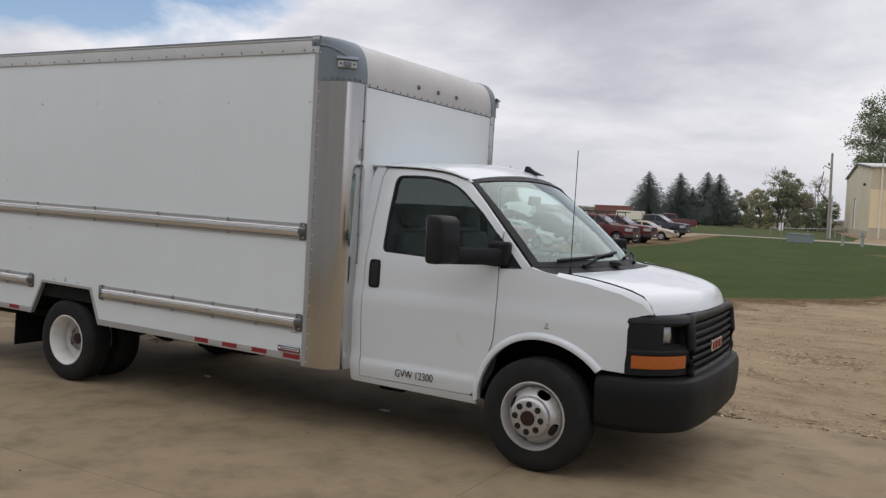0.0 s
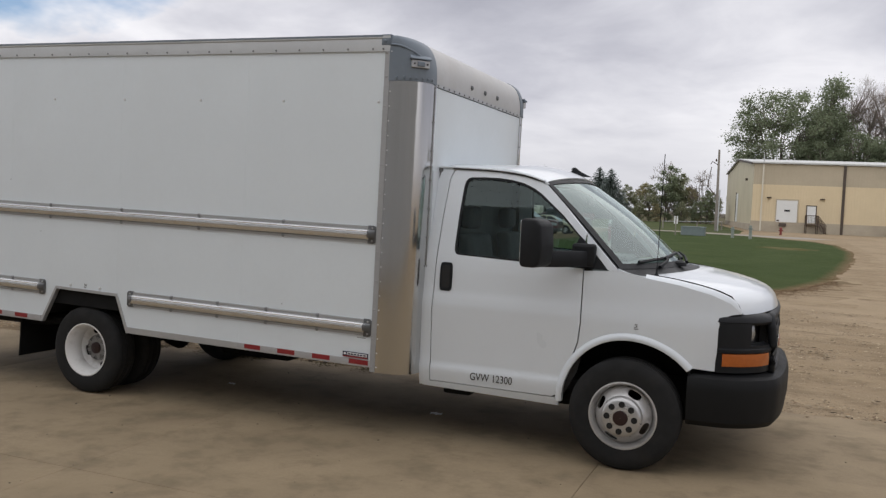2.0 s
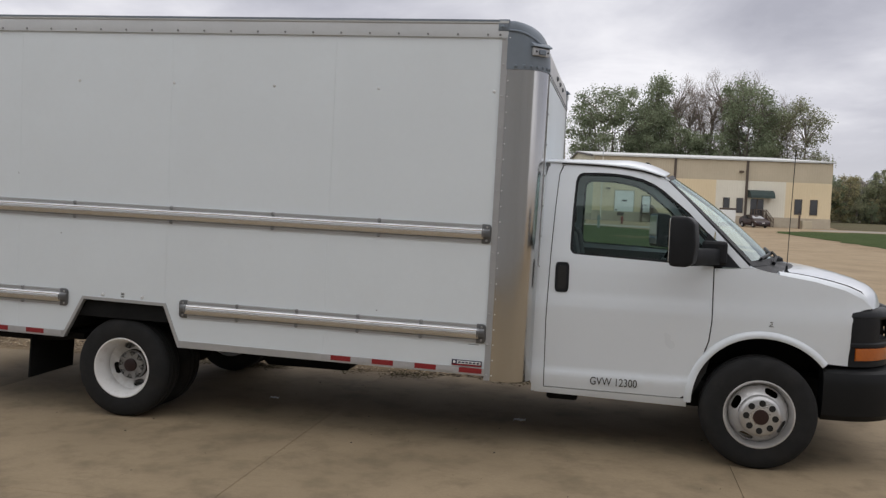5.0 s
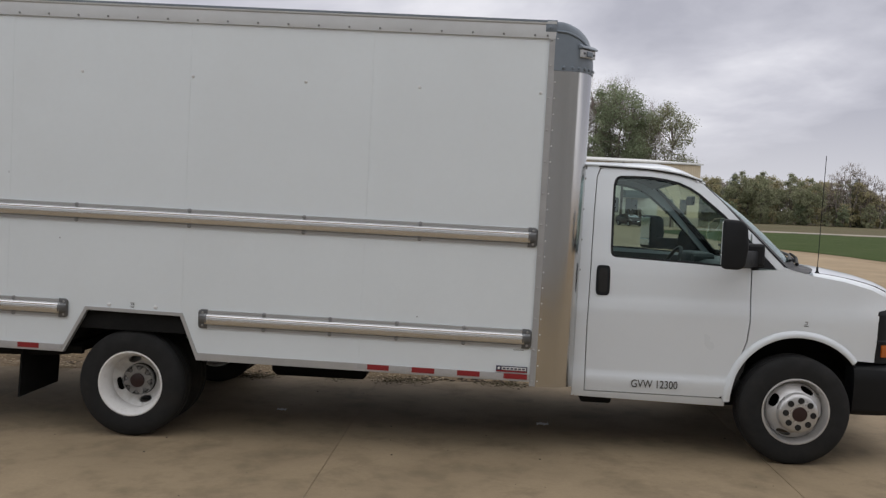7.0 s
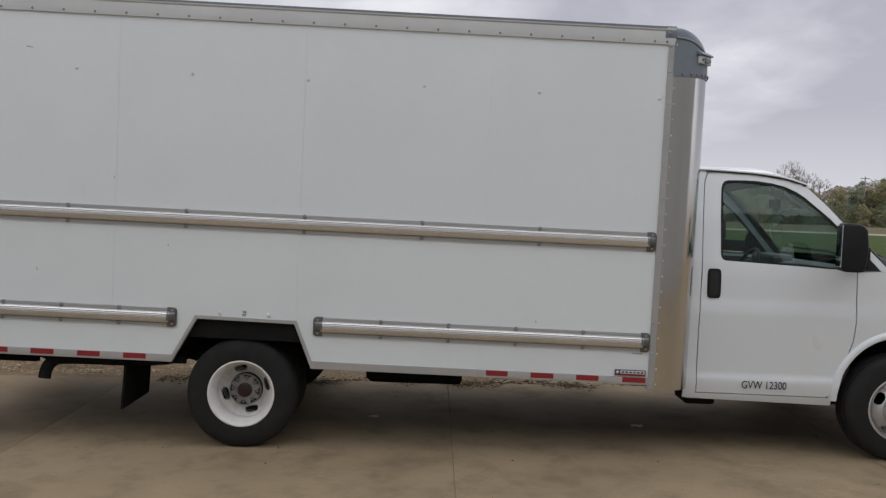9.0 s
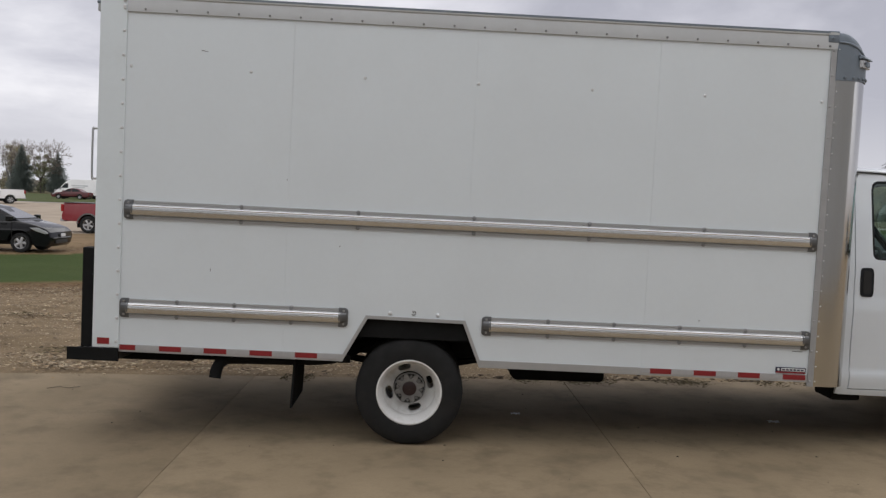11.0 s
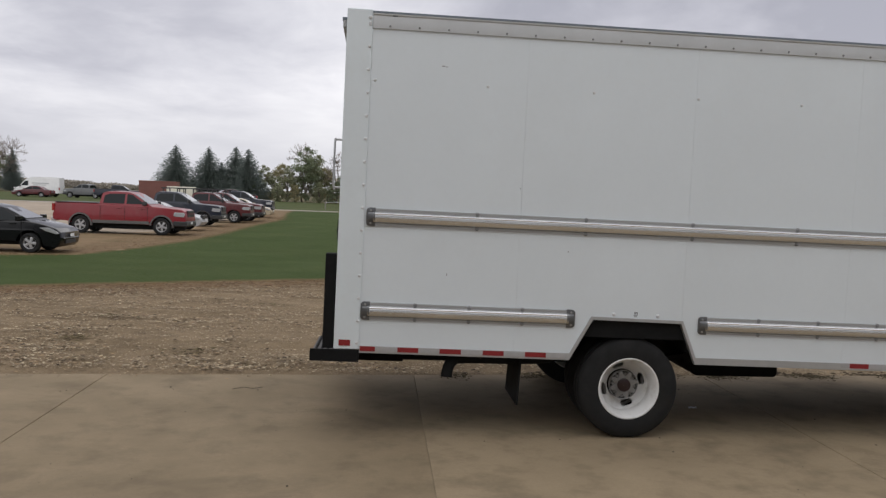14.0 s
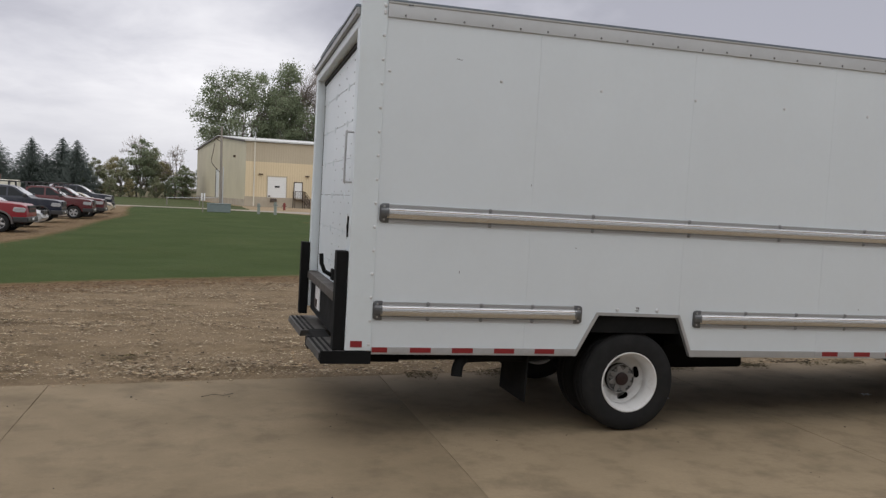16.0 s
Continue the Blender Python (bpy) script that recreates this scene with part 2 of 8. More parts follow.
M["silver_tape"] = mat("silver_reflective_tape", (0.45, 0.45, 0.46), 0.4, 0.2, var=0.08, scale=30, fine=300)
M["lettering"] = mat("black_lettering", (0.02, 0.02, 0.022), 0.5, var=0.1)
M["badge_blue"] = mat("badge_navy", (0.02, 0.025, 0.06), 0.45, var=0.1)
M["badge_white"] = mat("badge_white", (0.75, 0.75, 0.75), 0.45, var=0.03)
M["seam"] = mat("panel_gap_dark", (0.015, 0.015, 0.015), 0.8, var=0.1)
M["cloth"] = mat("grey_seat_vinyl", (0.055, 0.056, 0.06), 0.7, var=0.15, scale=10, fine=120, bump=0.001, bump_scale=120)
M["dash"] = mat("dash_plastic", (0.055, 0.058, 0.06), 0.6, var=0.12, scale=8, fine=200)
M["liner"] = mat("headliner_grey", (0.16, 0.165, 0.17), 0.9, var=0.08, scale=8, fine=150)
M["wscreen"] = glass_mat("windscreen_glass", (0.78, 0.92, 0.89), 0.20, (0.86, 0.97, 0.95))
M["sideglass"] = glass_mat("tinted_side_glass", (0.60, 0.705, 0.69), 0.045, (0.84, 0.98, 0.97))
M["mirror"] = mat("mirror_glass", (0.75, 0.8, 0.82), 0.04, 1.0, var=0.01)

# ---- building tools ----
def thing(name, at=(0, 0, 0), turn=0.0, label="", category="", group="", kind=""):
    ob = new(name)
    ob.matrix_world = pose(*at, 0, 0, turn)
    return tagged(ob, label, category, group, kind)


def part(name, bm, material, parent=None, label="", smooth=None, m=None):
    """Links a bmesh as one mesh object under a thing or part."""
    if m is not None:
        bm.transform(m)
    bmesh.ops.recalc_face_normals(bm, faces=bm.faces)
    me = bpy.data.meshes.new(name)
    bm.to_mesh(me)
    bm.free()
    if smooth is not None:
        me.shade_smooth()
        if smooth > 0:
            me.set_sharp_from_angle(angle=radians(smooth))
    mats = material if isinstance(material, (list, tuple)) else [material]
    for k in mats:
        me.materials.append(k)
    ob = new(name, me)
    ob.parent = parent
    if label:
        ob["label"] = label
    return ob


def again(ob, m, parent=None, name=None):
    """Another object on the same mesh."""
    o = new(name or ob.name.split(".")[0], ob.data)
    o.parent = parent if parent is not None else ob.parent
    o.matrix_local = m
    return o


def b_box(x0, x1, y0, y1, z0, z1, bev=0.0, seg=2, bm=None):
    one = bmesh.new()
    bmesh.ops.create_cube(one, size=1.0)
    one.transform(Matrix.LocRotScale(((x0 + x1) / 2, (y0 + y1) / 2, (z0 + z1) / 2), None, (abs(x1 - x0), abs(y1 - y0), abs(z1 - z0))))
    if bev:
        bmesh.ops.bevel(one, geom=one.edges[:], offset=bev, segments=seg, affect="EDGES", profile=0.5)
    return one if bm is None else b_add(bm, one)


def b_add(bm, other):
    me = bpy.data.meshes.new("tmp")
    other.to_mesh(me)
    other.free()
    bm.from_mesh(me)
    bpy.data.meshes.remove(me)
    return bm


def b_prism(poly, y0, y1, bev=0.0, axis="y", bm=None, seg=2):
    """A polygon in (x, z) drawn along y; axis 'x' or 'z' turns it."""
    one = bmesh.new()
    place = {"y": lambda u, v, w: (u, w, v), "x": lambda u, v, w: (w, u, v), "z": lambda u, v, w: (u, v, w)}[axis]
    a = [one.verts.new(place(u, v, y0)) for u, v in poly]
    b = [one.verts.new(place(u, v, y1)) for u, v in poly]
    one.faces.new(a)
    one.faces.new(b[::-1])
    for i in range(len(a)):
        one.faces.new((a[i], b[i], b[i - 1], a[i - 1]))
    if bev:
        bmesh.ops.recalc_face_normals(one, faces=one.faces)
        bmesh.ops.bevel(one, geom=one.edges[:], offset=bev, segments=seg, affect="EDGES", profile=0.5)
    return one if bm is None else b_add(bm, one)


def b_lathe(profile, n=48, axis="y", caps=True, bm=None):
    """Turns (radius, height) round an axis."""
    one = bmesh.new()
    rings = []
    for r, h in profile:
        ring = []
        for i in range(n):
            a = 2 * math.pi * i / n
            c, s = r * math.cos(a), r * math.sin(a)
            ring.append(one.verts.new({"y": (c, h, s), "z": (c, s, h), "x": (h, c, s)}[axis]))
        rings.append(ring)
    for p, q in zip(rings, rings[1:]):
        for i in range(n):
            one.faces.new((p[i - 1], p[i], q[i], q[i - 1]))
    if caps:
        for ring in (rings[0], rings[-1]):
            one.faces.new(ring)
    return one if bm is None else b_add(bm, one)


def b_tube(points, r, n=8, bm=None, taper=1.0):
    one = bmesh.new()
    pts = [Vector(p) for p in points]
    rings = []
    for i, p in enumerate(pts):
        d = (pts[min(i + 1, len(pts) - 1)] - pts[max(i - 1, 0)]).normalized()
        q = d.to_track_quat("Z", "Y")
        rr = (r[i] if isinstance(r, (list, tuple)) else r * (1 + (taper - 1) * i / max(1, len(pts) - 1)))
        rings.append([one.verts.new(p + q @ Vector((rr * math.cos(2 * math.pi * k / n), rr * math.sin(2 * math.pi * k / n), 0))) for k in range(n)])
    for a, b in zip(rings, rings[1:]):
        for k in range(n):
            one.faces.new((a[k - 1], a[k], b[k], b[k - 1]))
    one.faces.new(rings[0])
    one.faces.new(rings[-1])
    return one if bm is None else b_add(bm, one)


def b_grid(f, nu, nv, thick=0.0, bm=None):
    """A sheet f(u, v) for u and v from 0 to 1."""
    one = bmesh.new()
    vs = [[one.verts.new(f(i / nu, j / nv)) for j in range(nv + 1)] for i in range(nu + 1)]
    for i in range(nu):
        for j in range(nv):
            one.faces.new((vs[i][j], vs[i + 1][j], vs[i + 1][j + 1], vs[i][j + 1]))
    if thick:
        bmesh.ops.recalc_face_normals(one, faces=one.faces)
        bmesh.ops.solidify(one, geom=one.faces[:], thickness=thick)
    return one if bm is None else b_add(bm, one)


def b_sheet(outer, holes, step_u, step_v, f, thick=0.0, bm=None, toward=1.2):
    """A flat outline with holes, cut into small faces and laid onto a surface by f(u, v); thick is its depth towards the plane y = toward."""
    one = bmesh.new()
    edges = []
    for loop in (outer, *holes):
        vs = [one.verts.new((u, v, 0)) for u, v in loop]
        edges += [one.edges.new((vs[i - 1], vs[i])) for i in range(len(vs))]
    bmesh.ops.triangle_fill(one, use_beauty=True, use_dissolve=False, edges=edges, normal=(0, 0, 1))
    us, vs_ = [p[0] for p in outer], [p[1] for p in outer]
    for lo, hi, step, nrm in ((min(us), max(us), step_u, (1, 0, 0)), (min(vs_), max(vs_), step_v, (0, 1, 0))):
        k = int((hi - lo) / step)
        for i in range(1, k + 1):
            c = lo + (hi - lo) * i / (k + 1)
            co = (c, 0, 0) if nrm[0] else (0, c, 0)
            bmesh.ops.bisect_plane(one, geom=one.verts[:] + one.edges[:] + one.faces[:], plane_co=co, plane_no=nrm, dist=1e-5)
    bmesh.ops.remove_doubles(one, verts=one.verts, dist=1e-5)
    for v in one.verts:
        v.co = f(v.co.x, v.co.y)
    bmesh.ops.recalc_face_normals(one, faces=one.faces)
    if thick:
        rim_edges = [e for e in one.edges if len(e.link_faces) == 1]
        back = {}
        for v in one.verts[:]:
            back[v] = one.verts.new((v.co.x, v.co.y + math.copysign(abs(thick), toward - v.co.y), v.co.z))
        for fc_ in one.faces[:]:
            one.faces.new([back[v] for v in reversed(fc_.verts)])
        for e in rim_edges:
            a, b = e.verts
            one.faces.new((a, b, back[b], back[a]))
    return one if bm is None else b_add(bm, one)


def smooth_line(pts, n=6):
    """A soft curve through points of the plane or of space."""
    P = [Vector(p) for p in pts]
    out = []
    for i in range(len(P) - 1):
        p0, p1, p2, p3 = P[max(i - 1, 0)], P[i], P[i + 1], P[min(i + 2, len(P) - 1)]
        for k in range(n):
            t = k / n
            out.append(tuple(0.5 * ((2 * p1) + (p2 - p0) * t + (2 * p0 - 5 * p1 + 4 * p2 - p3) * t * t + (3 * p1 - p0 - 3 * p2 + p3) * t ** 3)))
    out.append(tuple(P[-1]))
    return out


def b_sweep(plan, section, bm=None):
    """Carries a section of (out, z) along a plan line of (x, y); out is to the line's right."""
    one = bmesh.new()
    rows = []
    for i, p in enumerate(plan):
        a, b = Vector(plan[max(i - 1, 0)]), Vector(plan[min(i + 1, len(plan) - 1)])
        d = (b - a).normalized()
        nx, ny = d.y, -d.x
        rows.append([one.verts.new((p[0] + nx * o, p[1] + ny * o, z)) for o, z in section])
    m = len(section)
    for a, b in zip(rows, rows[1:]):
        for k in range(m):
            one.faces.new((a[k - 1], a[k], b[k], b[k - 1]))
    one.faces.new(rows[0])
    one.faces.new(rows[-1])
    return one if bm is None else b_add(bm, one)


def lerp_table(x, xs, ys):
    return float(np.interp(x, xs, ys))

# ---- ground ----
def rise(y):
    """Height of the ground: flat slab, a slight fall to the car park, level again at the far building."""
    return lerp_table(y, [2.2, 10, 21, 35, 55, 80, 105, 220, 400], [0, -.25, -.47, -.40, -.33, -.02, 0.05, 0.3, 0.6])


M["dirt"] = mat("dry_tan_dirt", (0.355, 0.272, 0.175), 0.95, spec=0.15, var=0.32, scale=0.5, fine=13, bump=0.035, bump_scale=14, color2=(0.27, 0.203, 0.127), stain=0.75, stain_color=(0.175, 0.130, 0.080), stain_scale=1.7, streak=(0.75, (0.55, 2.8, 1.0), (0.185, 0.138, 0.086)))
M["dirt_dark"] = mat("brown_dirt_and_gravel", (0.255, 0.190, 0.118), 0.95, spec=0.15, var=0.34, scale=0.9, fine=17, bump=0.035, bump_scale=24, color2=(0.180, 0.132, 0.079), stain=0.8, stain_color=(0.110, 0.080, 0.048), stain_scale=2.4, streak=(0.45, (0.8, 1.9, 1.0), (0.15, 0.108, 0.064)))
M["concrete"] = mat("worn_concrete", (0.312, 0.242, 0.155), 0.85, spec=0.22, var=0.24, scale=1.3, fine=46, bump=0.0022, bump_scale=45, color2=(0.245, 0.191, 0.122), stain=0.75, stain_color=(0.165, 0.128, 0.082), stain_scale=2.6, streak=(0.36, (1.5, 2.0, 1.0), (0.140, 0.110, 0.073)))
M["concrete_old"] = mat("grey_stained_concrete", (0.256, 0.197, 0.124), 0.85, spec=0.22, var=0.26, scale=1.1, fine=46, bump=0.0022, bump_scale=45, color2=(0.200, 0.155, 0.098), stain=0.75, stain_color=(0.132, 0.101, 0.063), stain_scale=2.4, streak=(0.42, (1.3, 1.8, 1.0), (0.118, 0.092, 0.060)))
M["joint"] = mat("joint_filler_dirt", (0.23, 0.18, 0.12), 0.95, var=0.3, scale=4, fine=40)
M["grass"] = mat("mown_grass", (0.053, 0.078, 0.0215), 0.95, spec=0.1, var=0.35, scale=0.35, fine=14, bump=0.05, bump_scale=16, color2=(0.042, 0.064, 0.017), stain=0.4, stain_color=(0.074, 0.086, 0.030), stain_scale=0.22)
M["lot"] = mat("pale_gravel_lot", (0.36, 0.30, 0.235), 0.95, spec=0.15, var=0.15, scale=0.3, fine=8, bump=0.02, bump_scale=8, stain=0.4, stain_color=(0.24, 0.19, 0.15), stain_scale=0.3)
M["road"] = mat("pale_road", (0.31, 0.28, 0.245), 0.9, var=0.12, scale=0.3, fine=10, stain=0.3, stain_color=(0.22, 0.19, 0.16), stain_scale=0.4)
M["field"] = mat("dry_field", (0.125, 0.105, 0.065), 0.95, spec=0.1, var=0.3, scale=0.05, fine=1.5, bump=0.1, bump_scale=2, color2=(0.095, 0.095, 0.045), stain=0.5, stain_color=(0.16, 0.12, 0.08), stain_scale=0.03)
M["rough_grass"] = mat("rough_grass", (0.066, 0.080, 0.032), 0.95, spec=0.1, var=0.3, scale=0.2, fine=4, bump=0.05, bump_scale=8, color2=(0.07, 0.09, 0.032), stain=0.5, stain_color=(0.125, 0.12, 0.055), stain_scale=0.15)
M["worn_lawn"] = mat("worn_lawn", (0.150, 0.115, 0.055), 0.95, spec=0.1, var=0.4, scale=2.0, fine=12, bump=0.03, bump_scale=14, color2=(0.075, 0.092, 0.028), stain=0.7, stain_color=(0.062, 0.085, 0.024), stain_scale=1.4)
M["litter"] = mat("leaf_litter_verge", (0.225, 0.155, 0.092), 0.95, spec=0.1, var=0.3, scale=1.0, fine=12, bump=0.03, bump_scale=14, color2=(0.17, 0.125, 0.075), stain=0.4, stain_color=(0.10, 0.10, 0.04), stain_scale=0.8)


def tilt(x, y):
    """The yard climbs slightly towards the truck's nose; the fall fades out on the lawn."""
    return 0.0062 * (max(-15.0, min(15.0, x)) - 2.0) * min(1.0, max(0.0, (20.0 - y) / 14.0))


def relief(x, y):
    """Wheel ruts and trodden lumps of the bare yard, fading out before the leaves, the drive and the slab."""
    far = lerp_table(x, [-20, -8.9, -5.1, -0.9, 2.9, 4.5], [3.6, 9.4, 11.6, 14.0, 13.0, 10.6])
    k = min(1.0, max(0.0, (far - y) / 1.2)) * min(1.0, max(0.0, (y - slab_edge(x) - 0.15) / 0.4)) * (1.0 if -15 < x < 17 else 0.0)
    if k == 0:
        return 0.0
    rut = 0.5 + 0.5 * noise.noise((x * 0.22, y * 1.5 - 0.25 * x, 6.0))
    return k * (0.030 * noise.noise((x * 0.9, y * 2.2, 12.0)) + 0.020 * noise.noise((x * 2.6, y * 4.0, 15.0)) - 0.045 * max(0.0, rut - 0.62) * 2.5)


def uneven(x, y):
    """The yard's tilt, and small ups and downs of the unpaved ground, none at the slab's edge."""
    k = min(1.0, max(0.0, (y - 2.6 - 0.07 * x) / 3.0)) * min(1.0, max(0.0, (10.5 - y) / 4.0))
    return tilt(x, y) + relief(x, y) + k * (0.05 * noise.noise((x * 0.5, y * 0.5, 1.0)) + 0.025 * noise.noise((x * 1.7, y * 1.7, 5.0)))


def slab_edge(x):
    return 2.24 + 0.06 * x


def plane_at(name, poly, material, lift, label="", step=3.0, ragged=0.0, category="", bumpy=True):
    """A piece of ground cover inside a plan outline, laid on the terrain."""
    pts = []
    n = len(poly)
    for i in range(n):
        a, b = Vector(poly[i]), Vector(poly[(i + 1) % n])
        k = max(1, int((b - a).length / (step * 0.35)))
        for j in range(k):
            p = a.lerp(b, j / k)
            w = ragged * noise.noise((p.x * 0.9, p.y * 0.9, 9.0)) + 0.4 * ragged * noise.noise((p.x * 4.1, p.y * 4.1, 2.0))
            d = (b - a).normalized()
            pts.append((p.x + d.y * w, p.y - d.x * w))
    bm = b_sheet(pts, [], step, step, lambda u, v: (u, v, rise(v) + (uneven(u, v) if bumpy else 0) + lift))
    for v in bm.verts:
        if any(e.is_boundary for e in v.link_edges):      # edges sink into the ground below
            v.co.z -= 0.035
    for f in bm.faces:
        if f.normal.z < 0:
            f.normal_flip()
    ob = part(name, bm, material, None, smooth=0)
    return tagged(ob, label, category or name.split("_")[0], kind="structure")


# one sheet that reaches the horizon: fine near the truck, coarse far off
gx = np.concatenate([[-2500, -900, -400, -200, -120, -80, -60], np.arange(-45, -15, 0.75), np.arange(-15, 17, 0.2), np.arange(17, 45.1, 0.75), [60, 80, 120, 200, 400, 900, 2500]])
gy = np.concatenate([[-2500, -600, -150, -60, -30, -15], np.arange(-8, 1.6, 0.5), np.arange(1.6, 14.4, 0.16), np.arange(14.4, 30, 0.5), np.arange(30, 110, 4.0), [120, 150, 220, 400, 900, 2500]])
verts, faces = [], []
for yy in gy:
    for xx in gx:
        under = -0.16 if yy < slab_edge(xx) - 0.9 else -0.02
        verts.append((xx, yy, rise(yy) + uneven(xx, yy) + (under if abs(xx) < 40 and yy > -40 else -0.02)))
nx = len(gx)
for j in range(len(gy) - 1):
    for i in range(nx - 1):
        faces.append((j * nx + i, j * nx + i + 1, (j + 1) * nx + i + 1, (j + 1) * nx + i))
gme = bpy.data.meshes.new("ground")
gme.from_pydata(verts, [], faces)
gme.shade_smooth()
gme.materials.append(M["dirt"])
gme.materials.append(M["dirt_dark"])
for pl in gme.polygons:
    c_ = pl.center
    if -60 < c_.x < 2.9 + 0.9 * noise.noise((c_.y * 0.6, 2.0, 5.0)) + 0.5 * noise.noise((c_.x * 1.5, c_.y * 1.5, 8.0)) and -16 < c_.y < 18:
        pl.material_index = 1
tagged(new("ground", gme), "bare tan dirt and gravel yard beside the concrete", "ground", kind="structure")

LAWN = [(-60, -14), (-20, 5.2), (-8.9, 10.8), (-7.1, 11.9), (-5.1, 13.1), (-0.9, 15.3), (2.3, 17.9), (3.9, 20.2), (5.6, 22.5), (6.8, 27.1), (7.6, 34), (8.6, 45), (9.2, 56),
        (8.7, 66), (7.2, 71.5), (2, 77), (-5, 79.5), (-10.8, 80), (-10.6, 72), (-9.4, 58), (-9.8, 48), (-9.7, 36), (-10, 29.5), (-10.6, 25.2), (-11.4, 21.6), (-14, 19.6), (-60, 12)]
M["drive"] = mat("pale_dirt_drive", (0.365, 0.282, 0.184), 0.95, spec=0.15, var=0.3, scale=0.4, fine=9, bump=0.03, bump_scale=8, color2=(0.29, 0.222, 0.142), stain=0.6, stain_color=(0.235, 0.178, 0.115), stain_scale=0.9, streak=(0.6, (0.7, 0.25, 1.0), (0.26, 0.20, 0.135)))
plane_at("drive", [(4.5, 15.5), (6.4, 19.5), (7.9, 24.5), (8.6, 30), (9.4, 45), (10.0, 57), (9.6, 67), (8.3, 73.5), (9, 79.5), (12, 84), (3, 90), (1.5, 104), (36, 108), (36, 100), (25, 91), (18.8, 84), (17.7, 78), (19.5, 66), (21, 52), (22.2, 46), (23, 40.5), (28, 31), (20, 16), (12, 11), (7, 12)], M["drive"], -0.014, "pale dirt drive up to the warehouse", 3.0, 0.5, "drive")
lawn = plane_at("lawn_near", LAWN, M["grass"], 0.008, "mown green lawn between yard and car park", 0.75, 0.22, "lawn")
# grass thins out to dead leaves and soil along its edges
worn = lawn.data.attributes.new("worn", "FLOAT", "POINT")
for k, v in enumerate(lawn.data.vertices):
    p = Vector((v.co.x, v.co.y))
    d = 9.0
    for i in range(len(LAWN)):
        a, b = Vector(LAWN[i]), Vector(LAWN[(i + 1) % len(LAWN)])
        f = max(0.0, min(1.0, (p - a).dot(b - a) / (b - a).length_squared))
        d = min(d, (a.lerp(b, f) - p).length)
    worn.data[k].value = max(0.0, 1.0 - d / 1.15)
ln, ll = M["grass"].node_tree.nodes, M["grass"].node_tree.links
la, lm, lf, lz, lw = ln.new("ShaderNodeAttribute"), ln.new("ShaderNodeMix"), ln.new("ShaderNodeMapRange"), ln.new("ShaderNodeTexNoise"), ln.new("ShaderNodeMath")
la.attribute_name = "worn"
lz.inputs["Scale"].default_value, lz.inputs["Detail"].default_value, lz.inputs["Roughness"].default_value = 2.4, 8, 0.75
ll.new(ln["Texture Coordinate"].outputs["Object"], lz.inputs["Vector"])
lw.operation = "ADD"
ll.new(la.outputs["Fac"], lw.inputs[0])
ll.new(lz.outputs[0], lw.inputs[1])
lf.inputs[1].default_value, lf.inputs[2].default_value = 0.95, 1.45
ll.new(lw.outputs[0], lf.inputs[0])
lm.data_type = "RGBA"
ll.new(lf.outputs[0], lm.inputs[0])
ll.new(ln["Principled BSDF"].inputs["Base Color"].links[0].from_socket, lm.inputs[6])
lm.inputs[7].default_value = (0.165, 0.115, 0.062, 1)
ll.new(lm.outputs[2], ln["Principled BSDF"].inputs["Base Color"])
plane_at("verge_leaves", [(-60, 12.6), (-14, 19.2), (-11.4, 21.2), (-10.4, 25), (-9.8, 29.5), (-9.4, 36), (-9.5, 48), (-9.1, 58), (-10.4, 79), (-12.3, 79), (-11.9, 58), (-11.8, 40), (-12.2, 34), (-16, 32.5), (-22, 31), (-60, 30)],
         M["litter"], 0.004, "dead leaves and thin grass along the car park", 1.0, 0.4, "verge")
plane_at("verge_yard", [(-60, -15.5), (-20, 3.8), (-8.9, 9.6), (-5.1, 11.8), (-0.9, 14.2), (2.9, 17.0), (5.0, 20.4), (6.6, 23), (7.6, 27), (6.3, 30), (4.5, 24), (1.5, 19), (-2, 16.2), (-9, 12.4), (-20, 7), (-60, -12)],
         M["litter"], -0.007, "dead leaves along the edge of the lawn", 1.0, 0.9, "verge")
plane_at("car_park", [(-90, 29), (-22, 30.5), (-16, 32), (-12.4, 33.5), (-12.0, 58), (-12.4, 80), (-90, 80)], M["lot"], 0.005, "pale gravel car park", 4.0, 0.5, "car park")
plane_at("road_west", [(-90, 79.6), (-11, 80.6), (-5, 80.2), (2.2, 77.8), (6.0, 76.2), (9.5, 79), (3, 81.8), (-5, 83.6), (-11, 83.8), (-90, 84)], M["road"], 0.02, "narrow pale access road", 4.0, 0.15, "road")
plane_at("lawn_far", [(-300, 84.5), (-11, 84.3), (-5, 84.1), (0.4, 83.2), (0.2, 99), (-0.5, 103), (-7, 150), (-300, 170)], M["rough_grass"], 0.03, "grass beyond the access road", 8.0, 0.4, "lawn")
plane_at("lawn_east", [(23.6, 41), (22.9, 46.5), (21.6, 52), (20.2, 66), (18.4, 78), (19.5, 84), (25.5, 90.5), (38, 96), (47, 95.2), (200, 92), (200, 10), (60, 18), (29.5, 33)], M["grass"], 0.03, "mown lawn across the drive", 5.0, 0.7, "lawn")
plane_at("road_east", [(22, 93.5), (38, 98.5), (48, 98), (300, 94), (300, 101), (48, 105.5), (36, 105.8), (29, 103)], M["road"], 0.02, "pale gravel road past the building", 6.0, 0.2, "road")
plane_at("field_east", [(31, 108), (48, 106.5), (300, 102), (900, 100), (900, 1400), (10, 1400), (10, 190), (40, 160)], M["field"], 0.03, "dry brown field below the trees", 25.0, 0.5, "field")
